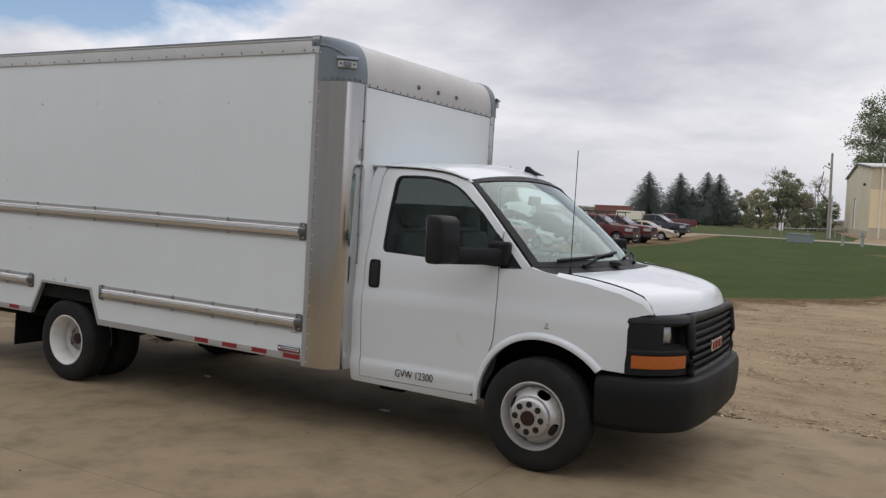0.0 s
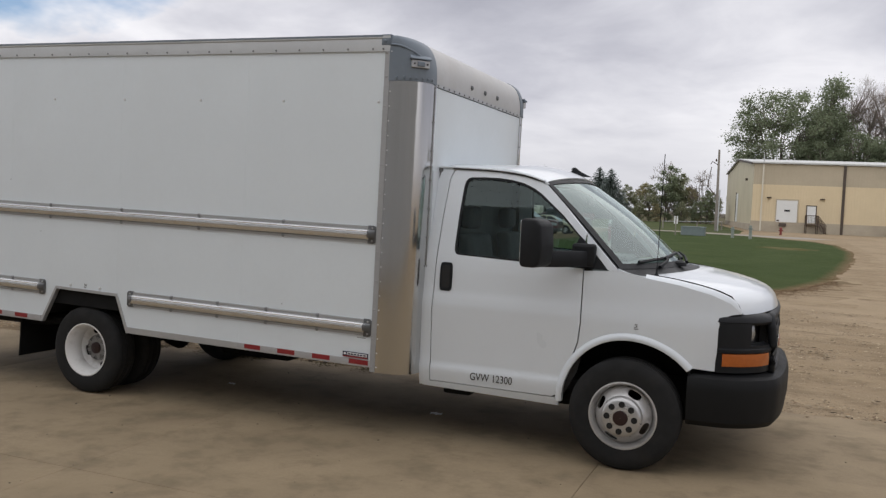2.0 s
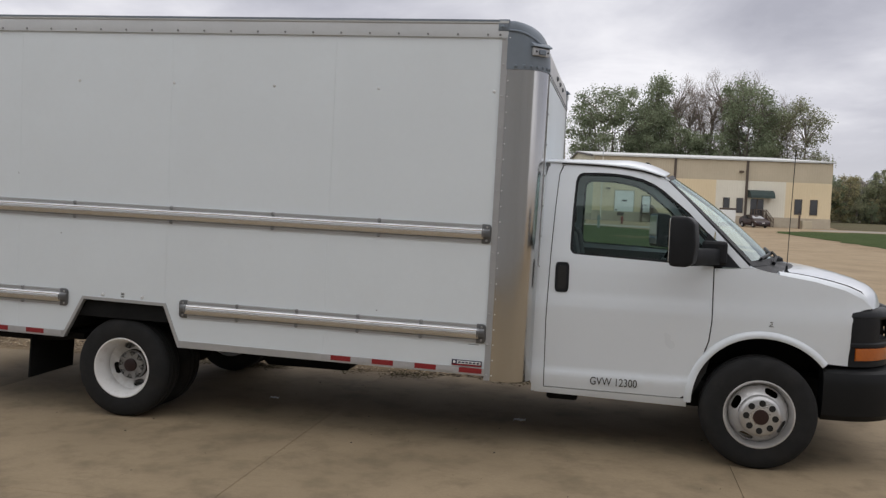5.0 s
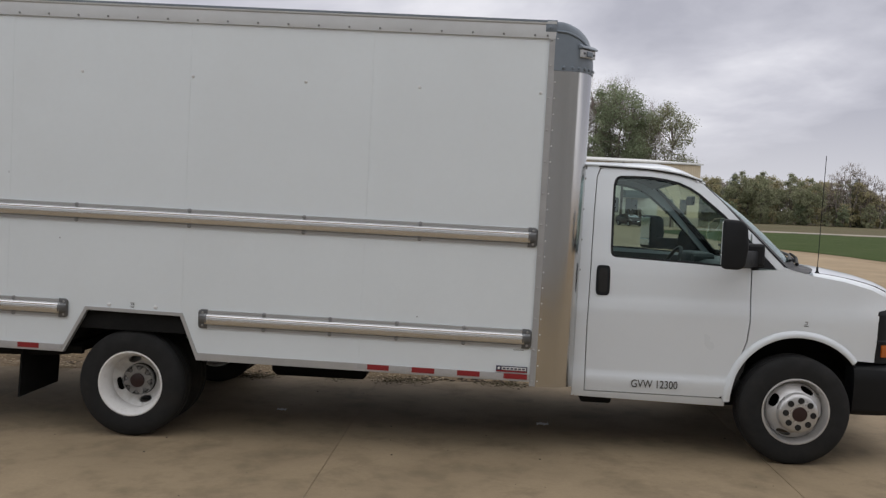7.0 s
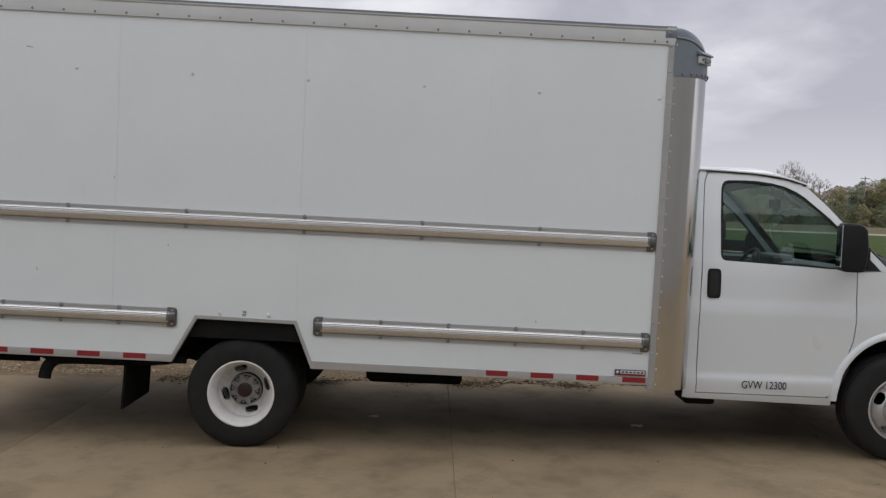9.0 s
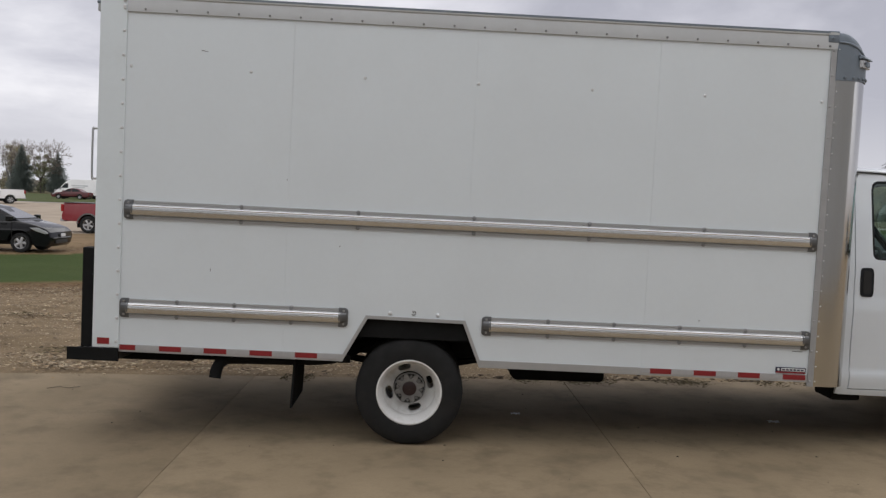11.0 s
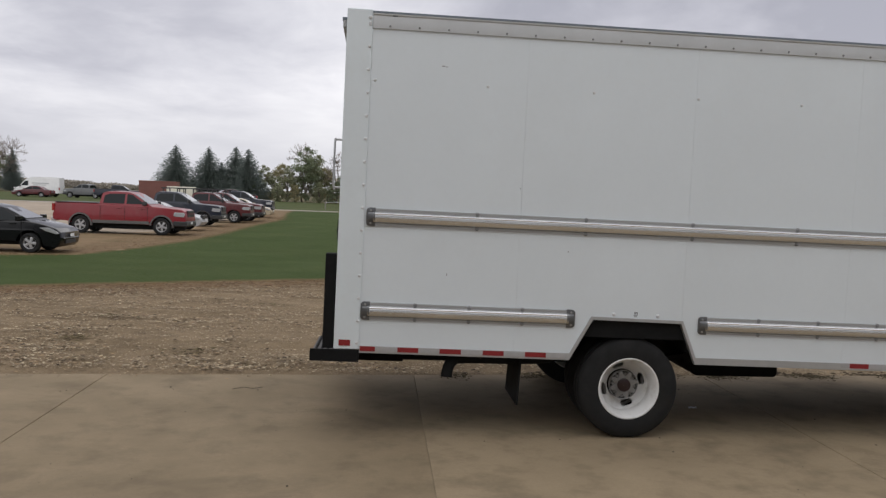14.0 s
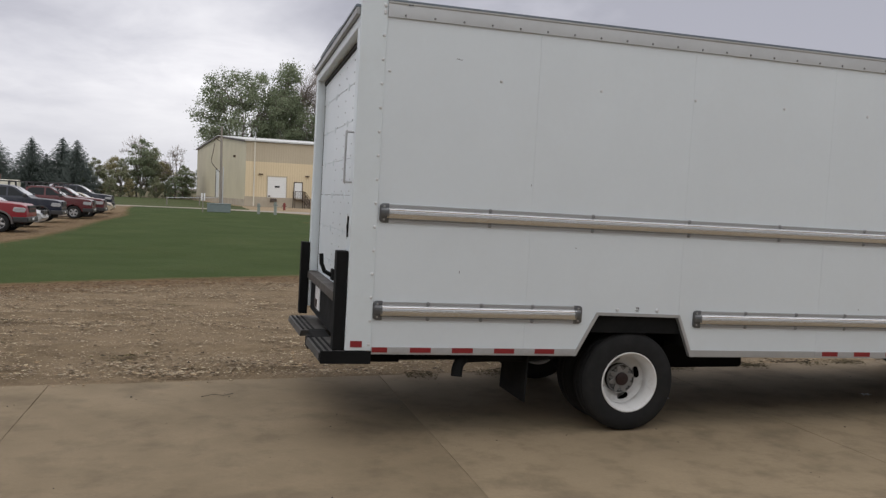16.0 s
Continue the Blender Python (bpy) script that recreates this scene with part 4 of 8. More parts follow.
def rub_rail(xa, xb, zc, far):
    sec = [((BW - o) if far else o, zc + z) for o, z in RUB]
    rail = cargo("rub_rail", b_prism(sec, xa + 0.05, xb - 0.05, axis="x"), M["rail"], "polished aluminium rub rail", 30)
    # thin grey strips over the flanges stand in for their darker reflection
    for za, zb in ((0.0385, 0.0575), (-0.0600, -0.0425)):
        yy = (BW + 0.0085, BW + 0.0115) if far else (-0.0115, -0.0085)
        cargo("rail_flange", b_box(xa + 0.06, xb - 0.06, *yy, zc + za, zc + zb), M["flange"], "grey flange strip drawn as a darker reflection", None, rail)
    for x0, s in ((xa, 1), (xb, -1)):
        # a plate with rounded corners and a hump that meets the rail
        edge = [(x0 + 0.064 * s, zc - 0.066)]
        for cz, a0 in ((zc - 0.042, 270), (zc + 0.040, 180)):
            edge += [(x0 + s * (0.026 + 0.026 * math.cos(radians(a))), cz + 0.024 * math.sin(radians(a))) for a in range(a0, a0 - 91, -18)]
        edge.append((x0 + 0.064 * s, zc + 0.064))
        bm = b_prism(edge, BW if far else -0.013, BW + 0.013 if far else 0.0, 0.003)
        hump = b_prism([((BW - o) if far else o, zc + z) for o, z in ((0.0, -0.037), (-0.022, -0.034), (-0.036, -0.022), (-0.040, 0.0), (-0.037, 0.020), (-0.022, 0.034), (0.0, 0.036))], min(x0 + 0.010 * s, x0 + 0.062 * s), max(x0 + 0.010 * s, x0 + 0.062 * s), axis="x", bev=0.003)
        for v in hump.verts:
            if abs(v.co.x - x0) < 0.02:
                v.co.y = BW + (v.co.y - BW) * 0.5 if far else v.co.y * 0.5
        b_add(bm, hump)
        cargo("end_cap", bm, M["zinc"], "grey cast end cap", 40, rail)
        for dz in (-0.045, 0.043):
            yy = BW + 0.014 if far else -0.014
            part("screw", b_lathe([(0.010, -0.004), (0.006, 0.004)] if far else [(0.006, -0.004), (0.010, 0.004)], 8), M["rivet"], rail, "", None, RAKE @ pose(x0 + 0.03 * s, yy, zc + dz))
    k = max(2, int((xb - xa) / (0.74 if zc > 1 else 0.375)))
    if not far:
        for i in range(1, k):
            for dz in (-0.052, 0.050):
                x = xa + (xb - xa) * i / k
                part("screw", b_lathe([(0.008, -0.011), (0.014, -0.006), (0.014, 0.004)], 10), M["rivet_d"], rail, "", None, RAKE @ pose(x, -0.008, zc + dz))


for far in (0, 1):
    rub_rail(-1.946, 2.700, 1.508, far)
    rub_rail(-1.958, -0.437, 0.852, far)
    rub_rail(0.463, 2.700, 0.838, far)
# rear frame posts, header and sill
def b_sheared(x0, x1, y0, y1, z0, z1):
    """A bar across the rear that falls slightly to the far side."""
    bm = b_box(x0, x1, y0, y1, z0, z1, 0.005)
    for v in bm.verts:
        v.co.z -= 0.034 * max(0.0, v.co.y)
    return bm


for far in (0, 1):
    y0, y1 = (BW - 0.11, BW + 0.008) if far else (-0.008, 0.11)
    post = cargo("rear_post", b_box(-2.135, -1.957, y0, y1, 0.575, 2.845 if far else 2.925, 0.006), M["post"], "white steel rear frame post")
    part("tape", b_box(-2.10, -2.02, y0 - 0.003, y0, 0.60, 0.642) if not far else b_box(-2.10, -2.02, y1, y1 + 0.003, 0.60, 0.642), M["red_tape"], post, "red reflective tape", None, RAKE)
cargo("rear_header", b_sheared(-2.135, -2.06, 0.11, BW - 0.11, 2.732, 2.80), M["post"], "white steel header over the rear door")
cargo("rear_header", b_sheared(-2.105, -1.98, 0.11, BW - 0.11, 2.80, 2.92), M["post"], "white steel roof bow over the rear door")
cargo("header_gutter", b_sheared(-2.162, -2.135, 0.02, BW - 0.01, 2.80, 2.848), M["flange"], "dull worn rain gutter")
cargo("header_gutter", b_sheared(-2.168, -2.10, 0.02, BW - 0.01, 2.848, 2.868), M["cap"], "dark grey gutter lip")
cargo("door_stop", b_box(-2.062, -2.048, BW - 0.145, BW - 0.112, 0.9, 2.66), M["seam"], "black rubber door seal")
cargo("door_stop", b_sheared(-2.075, -2.05, 0.112, BW - 0.112, 2.690, 2.730), M["seam"], "black rubber door seal")
cargo("rear_sill", b_box(-2.15, -2.0, 0.08, BW - 0.08, 0.835, 0.905, 0.006), M["sill"], "rusty worn steel door sill")
# roll-up rear door of five hinged panels
rear_door = cargo("roll_up_door", b_box(-2.045, -2.03, 0.11, BW - 0.11, 0.9, 2.70), M["seam"], "white roll-up door, closed")
for i in range(7):
    za, zb = max(0.905, 2.702 - 0.272 * (i + 1)), 2.702 - 0.272 * i
    dh = zb - za
    part("door_panel", b_box(-2.062, -2.045, 0.115, BW - 0.115, za + 0.0015, za + dh - 0.0015, 0.002), M["panel"], rear_door, "white door panel", None, RAKE)
    for yy in (0.32, 0.86, 1.54, 2.08):
        part("hinge", b_box(-2.067, -2.06, yy - 0.018, yy + 0.018, za + dh - 0.03, za + dh + 0.022, 0.003), M["post"], rear_door, "", None, RAKE)
for yy in (0.45, 0.62, 1.0, 1.4):
    for i in range(20):
        part("door_rivet", b_lathe([(0.006, -0.003), (0.006, 0.003)], 6, "x"), M["trim"], rear_door, "", None, RAKE @ pose(-2.063, yy, 0.95 + 0.0867 * i))
part("latch", b_box(-2.085, -2.06, 1.15, 1.25, 0.93, 1.02, 0.008), M["dark"], rear_door, "black door latch", None, RAKE)
part("latch_lever", b_tube([(-2.085, 1.2, 0.97), (-2.14, 1.2, 1.0), (-2.165, 1.2, 1.06), (-2.17, 1.2, 1.14)], 0.017, 8), M["dark"], rear_door, "black latch lever", 60, RAKE)
part("pull_strap", b_box(-2.072, -2.064, 0.48, 0.52, 0.93, 1.14), M["dark"], rear_door, "", None, RAKE)
# grab handle on the near rear post
part("grab_handle", b_tube(smooth_line([(-2.135, 0.05, 2.03), (-2.175, 0.05, 2.03), (-2.185, 0.05, 2.01), (-2.185, 0.05, 1.72), (-2.175, 0.05, 1.70), (-2.135, 0.05, 1.70)], 4), 0.0075, 8), M["trim"], truck, "bare steel grab handle", 60, RAKE)
part("door_seal", b_tube([(-2.137, 0.09, 1.33), (-2.141, 0.09, 1.40), (-2.137, 0.09, 1.47)], 0.010, 6), M["dark"], truck, "", 60, RAKE)
# lift gate: two black posts and folding treaded steps
for y0, y1, zt in ((0.005, 0.11, 1.24), (BW - 0.11, BW - 0.005, 1.17)):
    lift = cargo("lift_post", b_box(-2.215, -2.137, y0, y1, 0.575 if y0 < 1 else 0.50, zt, 0.006), M["dark"], "black steel lift gate post")
bm = b_box(-2.30, -1.625, 0.0, 0.05, 0.499, 0.553, 0.004)
for v in bm.verts:              # a flat arm that runs in under the floor
    k = (v.co.x + 2.30) / 0.675
    v.co.y += 0.60 * k
    v.co.z -= 0.115 * k
cargo("step_bar", bm, M["dark"], "black steel step arm")
cargo("step_end", b_box(-2.296, -1.957, -0.016, 0.0, 0.488, 0.572), M["dark"], "black step end plate")
for y0, y1 in ((0.0, 0.88), (1.33, BW)):
    bm = b_prism([(-2.30, 0.497), (-1.957, 0.497), (-1.957, 0.552), (-2.135, 0.552), (-2.29, 0.545)], y0, y1, 0.004)
    for v in bm.verts:
        v.co.z -= 0.034 * v.co.y
    step = cargo("step_plate", bm, M["worn_steel"], "worn steel treaded step")
    for k in range(3):
        part("tread", b_sheared(-2.275 + 0.042 * k, -2.257 + 0.042 * k, y0 + 0.04, y1 - 0.04, 0.546, 0.556), M["dark"], step, "raised tread strip", None, RAKE)
cargo("step_notch", b_box(-2.23, -2.10, 0.88, 1.33, 0.43, 0.515, 0.006), M["dark"], "dark notch between the steps")
cargo("hitch", b_box(-2.27, -2.10, 1.02, 1.18, 0.40, 0.50, 0.01), M["dark"], "dark tow hitch under the step")
cargo("rear_frame_plate", b_box(-2.11, -2.08, 0.11, BW - 0.11, 0.55, 0.83, 0.004), M["dark"], "black rear cross plate")
part("paper_plate", b_box(-2.118, -2.111, 1.62, 1.92, 0.62, 0.82), M["badge_white"], truck, "white number plate holder", None, RAKE)
for yy in (0.55, 1.85):
    part("tail_lamp", b_box(-2.125, -2.11, yy - 0.07, yy + 0.07, 0.63, 0.70, 0.006), M["emblem"], truck, "dark red tail lamp", None, RAKE)
# reflective tape
for xa, xb in ((-1.95, -1.845), (-1.688, -1.541), (-1.391, -1.239), (-1.085, -0.935), (-0.782, -0.632), (1.621, 1.766), (1.919, 2.071), (2.222, 2.372), (2.530, 2.685)):
    cargo("tape", b_box(xa, xb, -0.0095, -0.006, 0.566, 0.600), M["red_tape"], "red reflective tape")
for xa, xb in ((-1.845, -1.688), (-1.541, -1.391), (-1.239, -1.085), (-0.935, -0.782), (-0.632, -0.48), (1.554, 1.621), (1.766, 1.919), (2.071, 2.222), (2.372, 2.530)):
    cargo("tape", b_box(xa, xb, -0.0095, -0.006, 0.566, 0.600), M["silver_tape"], "silver reflective tape")
# builder's badge: plain shapes only
badge = cargo("badge", b_box(2.478, 2.684, -0.0095, -0.0065, 0.610, 0.650), M["badge_blue"], "small dark badge with a white stripe")
part("stripe", b_box(2.515, 2.676, -0.0125, -0.0095, 0.624, 0.644), M["badge_white"], badge, "", None, RAKE)
part("stripe", b_box(2.480, 2.682, -0.0118, -0.0095, 0.611, 0.620), M["red_tape"], badge, "", None, RAKE)
for k in range(6):
    part("stripe", b_box(2.522 + 0.0255 * k, 2.540 + 0.0255 * k, -0.0145, -0.0125, 0.629, 0.639), M["badge_blue"], badge, "", None, RAKE)
part("stripe", b_lathe([(0.010, -0.013), (0.010, -0.0095)], 5), M["badge_white"], badge, "", None, RAKE @ pose(2.496, 0, 0.634))
# rivets: along the roof rail, posts, corner and wall
dome = [(0.0075, 0.0), (0.0065, -0.004), (0.0035, -0.006)]
rv = cargo("rivet", b_lathe(dome, 8), M["rivet"])
rw = cargo("rivet", b_lathe([(r * 1.45, h * 1.3) for r, h in dome], 8), M["rivet_w"])
rd = cargo("rivet", b_lathe([(r * 1.1, h * 1.2) for r, h in dome], 8), M["rivet_d"])
rb = cargo("rivet", b_lathe([(r * 1.9, h * 1.9) for r, h in dome], 10), M["rivet_w"])
rc = cargo("rivet", b_lathe([(r * 1.5, h * 1.2) for r, h in dome], 10), M["cap"])
rs = cargo("rivet", b_lathe([(r * 0.62, h * 0.6) for r, h in dome], 6), M["rivet_w"])


def rivets(base, places):
    for k, (x, y, z, turn) in enumerate(places):
        again(base, RAKE @ pose(x, y, z, 0, 0, turn) @ RAKE.inverted(), truck)


rivets(rd, [(-1.839 + 0.202 * i, -0.013, 2.817, 0) for i in range(23)])
rivets(rv, [(2.716, -0.010, 0.560 + 0.2065 * i, 0) for i in range(11)])
rivets(rs, [(2.752, -0.009, 0.560 + 0.10325 * i, 0) for i in range(23)])
rivets(rd, [(3.008, 0.207, 0.68 + 0.2065 * i, 90) for i in range(9)])
rivets(rd, [(3.008, BW - 0.207, 1.9 + 0.2065 * i, 90) for i in range(4)])
rivets(rd, [(3.006, 0.25 + 0.104 * i, 2.598, 90) for i in range(20)])
for i in range(7):
    u_ = 0.10 + 0.125 * i
    x_, y_ = post_plan(u_, 0.0085)
    rivets(rc, [(x_, y_, 2.617, 90 * min(1.0, max(0.0, (u_ - 0.15) / 0.78)))])
rivets(rw, [(-1.975, -0.008, 0.62 + 0.158 * i, 0) for i in range(15)])
rivets(rw, [(x, 0.0, 2.449, 0) for x in (2.664, 1.873, 1.119, 0.361, -0.392, -1.143, -1.926)])
rivets(rb, [(x, 0.0, 0.893, 0) for x in (-0.156, 0.165)])
for o_, at_ in ((rv, (2.716, -0.010, 2.79)), (rw, (-1.975, -0.008, 2.82)), (rd, (-1.839 + 0.202 * 22.4, -0.013, 2.817)), (rs, (2.752, -0.012, 2.80)), (rb, (-1.975, -0.006, 2.87)), (rc, (2.70, -0.017, 2.87))):
    o_.matrix_local = RAKE @ pose(*at_) @ RAKE.inverted()
for dx_, dz_, w_, h_ in ((0.0, 0.018, 0.026, 0.004), (-0.004, 0.008, 0.012, 0.006), (0.010, 0.006, 0.008, 0.010), (0.0, -0.004, 0.030, 0.004), (0.0, -0.012, 0.022, 0.004)):
    part("decal_bar", b_box(0.004 + dx_ - w_ / 2, 0.004 + dx_ + w_ / 2, -0.0015, 0.0, 0.893 + dz_, 0.893 + dz_ + h_), M["zinc"], truck, "", None, RAKE)
part("patch", b_box(-1.825, -1.79, -0.0165, -0.012, 2.884, 2.900), M["zinc"], truck, "small dark repair patch on the roof rail", None, RAKE)
# scuffs on the wall
for x, z, w, h in ((-1.46, 2.568, 0.022, 0.005), (-1.438, 2.565, 0.022, 0.003), (-0.879, 1.745, 0.003, 0.014), (-1.367, 1.118, 0.004, 0.018), (-0.512, 1.322, 0.006, 0.008), (2.62, 0.757, 0.07, 0.004), (1.935, 0.935, 0.008, 0.006)):
    part("scuff", b_box(x - w / 2, x + w / 2, -0.0012, 0.0, z, z + h), M["zinc"], truck, "grey scuff mark", None, RAKE)

# ---- underbody ----
part("chassis_rail", b_box(-2.0, 4.9, 0.75, 0.83, 0.50, 0.68), M["dark"], truck, "black chassis rail")
part("chassis_rail", b_box(-2.0, 4.9, 1.57, 1.65, 0.50, 0.68), M["dark"], truck, "black chassis rail")
for x in (-1.7, -0.9, 0.9, 1.7, 2.5):
    part("cross_member", b_box(x - 0.04, x + 0.04, 0.03, 2.37, 0.62, 0.735), M["dark"], truck)
part("rear_axle", b_tube([(0, 0.2, 0.36), (0, 2.2, 0.36)], 0.055, 12), M["dark"], truck, "", 60)
part("axle_housing", b_lathe([(0.02, -0.17), (0.10, -0.13), (0.16, 0), (0.10, 0.13), (0.02, 0.17)], 16, "y"), M["dark"], truck, "", 60, pose(0, 1.2, 0.36))
part("drive_shaft", b_tube([(0.15, 1.2, 0.38), (3.0, 1.2, 0.52)], 0.045, 10), M["dark"], truck, "", 60)
part("fuel_tank", b_prism([(0.77, 0.60), (0.77, 0.33), (0.81, 0.293), (1.485, 0.293), (1.505, 0.32), (1.505, 0.60)], 0.84, 1.56, 0.012), M["dark"], truck, "black fuel tank")
# unseen tube and block, added to keep light off the ground beneath
part("muffler", b_tube([(1.5, 0.62, 0.52), (2.3, 0.62, 0.53)], 0.09, 12), M["dark"], truck, "", 60)
part("spare_carrier", b_box(-1.75, -0.95, 0.85, 1.55, 0.36, 0.50, 0.06), M["dark"], truck)
part("front_axle", b_box(4.40, 4.60, 0.35, 2.05, 0.28, 0.42, 0.02), M["dark"], truck)
part("engine_pan", b_box(3.9, 5.15, 0.55, 1.85, 0.30, 0.62, 0.05), M["dark"], truck)
for yy in (0.66, 1.74):
    part("leaf_spring", b_prism([(-0.72, 0.50), (-0.3, 0.42), (0, 0.40), (0.3, 0.42), (0.72, 0.50), (0.72, 0.53), (0.3, 0.46), (0, 0.445), (-0.3, 0.46), (-0.72, 0.53)], yy - 0.035, yy + 0.035), M["dark"], truck)
    part("spring_hanger", b_box(0.62, 0.76, yy - 0.03, yy + 0.03, 0.44, 0.62), M["dark"], truck)
for y0, y1 in ((0.04, 0.60), (1.80, 2.36)):
    part("mud_flap", b_prism([(-0.790, 0.60), (-0.778, 0.60), (-0.800, 0.21), (-0.812, 0.21)], y0 + 0.03, y1), M["dark"], truck, "black rubber mud flap")
part("tail_pipe", b_tube(smooth_line([(0.3, 0.60, 0.56), (-0.25, 0.56, 0.62), (-0.55, 0.22, 0.535), (-1.18, 0.12, 0.535), (-1.275, 0.095, 0.520), (-1.312, 0.075, 0.470), (-1.322, 0.062, 0.405)], 5), 0.040, 14), M["dark"], truck, "black exhaust tail pipe", 60)
part("tail_brace", b_box(-1.26, -0.42, 0.19, 0.23, 0.510, 0.560), M["dark"], truck)


# ---- wheels ----
def tyre_mesh():
    w = 0.112
    prof = [(0.205, -w * 0.78), (0.212, -w * 0.90), (0.255, -w * 1.0), (0.31, -w * 0.98), (0.345, -w * 0.88), (0.362, -w * 0.74), (0.366, -w * 0.62), (0.357, -w * 0.60), (0.357, -w * 0.52), (0.367, -w * 0.50), (0.368, -w * 0.16), (0.358, -w * 0.14), (0.358, -w * 0.05), (0.368, -w * 0.03),
            (0.368, w * 0.03), (0.358, w * 0.05), (0.358, w * 0.14), (0.368, w * 0.16), (0.367, w * 0.50), (0.357, w * 0.52), (0.357, w * 0.60), (0.366, w * 0.62), (0.362, w * 0.74), (0.345, w * 0.88), (0.31, w * 0.98), (0.255, w), (0.212, w * 0.90), (0.205, w * 0.78)]
    bm = b_lathe(prof, 64, "y", False)
    return bm


def ring_pts(r, n, cx=0, cy=0):
    return [(cx + r * math.cos(2 * math.pi * i / n), cy + r * math.sin(2 * math.pi * i / n)) for i in range(n)]


def slot(a, r, half_len, half_w):
    out = []
    for i in range(12):
        t = 2 * math.pi * i / 12
        u, v = half_len * math.copysign(abs(math.cos(t)) ** 0.7, math.cos(t)), half_w * math.copysign(abs(math.sin(t)) ** 0.8, math.sin(t))
        x, y = r + v, u
        out.append((x * math.cos(a) - y * math.sin(a), x * math.sin(a) + y * math.cos(a)))
    return out


def wheel(parent, name, at, dished, turn, paint, label, flip=False):
    """A truck wheel lying in the x-z plane; its outer face looks to -y."""
    root = part(name, tyre_mesh(), M["rubber"], parent, label, 40)
    root.matrix_local = pose(*at, 0, turn, 180 if flip else 0)
    barrel = [(0.222, -0.098), (0.224, -0.108), (0.216, -0.110), (0.206, -0.100), (0.200, -0.072), (0.186, -0.05), (0.183, 0.02), (0.19, 0.09), (0.22, 0.10)]
    part("rim", b_lathe(barrel, 56, "y", False), paint, root, "painted steel rim", 50)
    if dished:
        depth = lambda r: lerp_table(r, [0.0, 0.085, 0.115, 0.165, 0.19], [0.075, 0.075, 0.078, 0.062, 0.030])
    else:
        depth = lambda r: lerp_table(r, [0.0, 0.11, 0.138, 0.158, 0.178, 0.19], [-0.150, -0.150, -0.132, -0.102, -0.070, -0.056])
    holes = [slot(math.pi / 4 + k * math.pi / 2, 0.145 if dished else 0.159, 0.046, 0.023 if dished else 0.019) for k in range(4)]
    part("wheel_disc", b_sheet(ring_pts(0.187, 48), holes, 0.03, 0.03, lambda u, v: (u, depth(math.hypot(u, v)), v), 0.006, None, 9.0), paint, root, "pressed steel disc with oval slots", 40)
    if dished:
        part("hub", b_lathe([(0.112, 0.078), (0.110, 0.052), (0.100, 0.044), (0.0005, 0.042)], 32, "y", False), M["hole"], root, "dark recess of the hub", 40)
        star = []
        for k in range(64):
            a_ = 2 * math.pi * k / 64
            lobe = 0.5 + 0.5 * math.cos(8 * a_)
            r_ = 0.070 + 0.034 * min(1.0, max(0.0, (lobe - 0.30) / 0.35))
            star.append((r_ * math.cos(a_), r_ * math.sin(a_)))
        part("hub_star", b_prism(star, 0.018, 0.060, 0.003, seg=1), M["hubgrey"], root, "dirty grey eight-lobed hub cover", 40)
        part("hub_ring", b_lathe([(0.108, 0.060), (0.108, 0.030), (0.101, 0.026), (0.101, 0.060)], 40, "y", False), M["hubgrey"], root, "grey rim of the hub cover", 40)
        part("cap", b_lathe([(0.050, 0.020), (0.048, 0.006), (0.040, 0.002), (0.0005, 0.0)], 24, "y", False), M["emblem"], root, "dull red cap", 40)
        for k in range(8):
            a = 2 * math.pi * (k + 0.5) / 8
            part("lug_nut", b_lathe([(0.013, 0.044), (0.013, 0.028), (0.008, 0.022)], 6), M["hubgrey"], root, "", None, pose(0.083 * math.cos(a), 0, 0.083 * math.sin(a)))
    else:
        part("hub_trim", b_lathe([(0.137, -0.130), (0.134, -0.154), (0.125, -0.168), (0.108, -0.176), (0.055, -0.180), (0.0005, -0.180)], 40, "y", False), M["hubsilver"], root, "silver hub trim", 40)
        part("cap", b_lathe([(0.050, -0.178), (0.048, -0.186), (0.0005, -0.189)], 24, "y", False), M["emblem"], root, "dull red cap", 40)
        for k in range(8):
            a = 2 * math.pi * (k + 0.5) / 8
            part("lug_hole", b_lathe([(0.021, -0.172), (0.021, -0.1805)], 10), M["hole"], root, "", None, pose(0.089 * math.cos(a), 0, 0.089 * math.sin(a)))
    return root


wheel(truck, "front_wheel", (4.496, 0.245, 0.3815), False, 71, M["wheel"], "black tyre on silver steel wheel")
wheel(truck, "front_wheel", (4.496, 2.155, 0.3815), False, 40, M["wheel"], "black tyre on silver steel wheel", True)
wheel(truck, "rear_wheel", (0, 0.135, 0.3535), True, 29, M["wheel_w"], "black tyre on white dished dual wheel")
wheel(truck, "rear_wheel", (0, 0.455, 0.3535), True, 60, M["wheel_w"], "black tyre on white dual wheel", True)
wheel(truck, "rear_wheel", (0, 2.265, 0.3535), True, 10, M["wheel_w"], "black tyre on white dished dual wheel", True)
wheel(truck, "rear_wheel", (0, 1.945, 0.3535), True, 70, M["wheel_w"], "black tyre on white dual wheel")

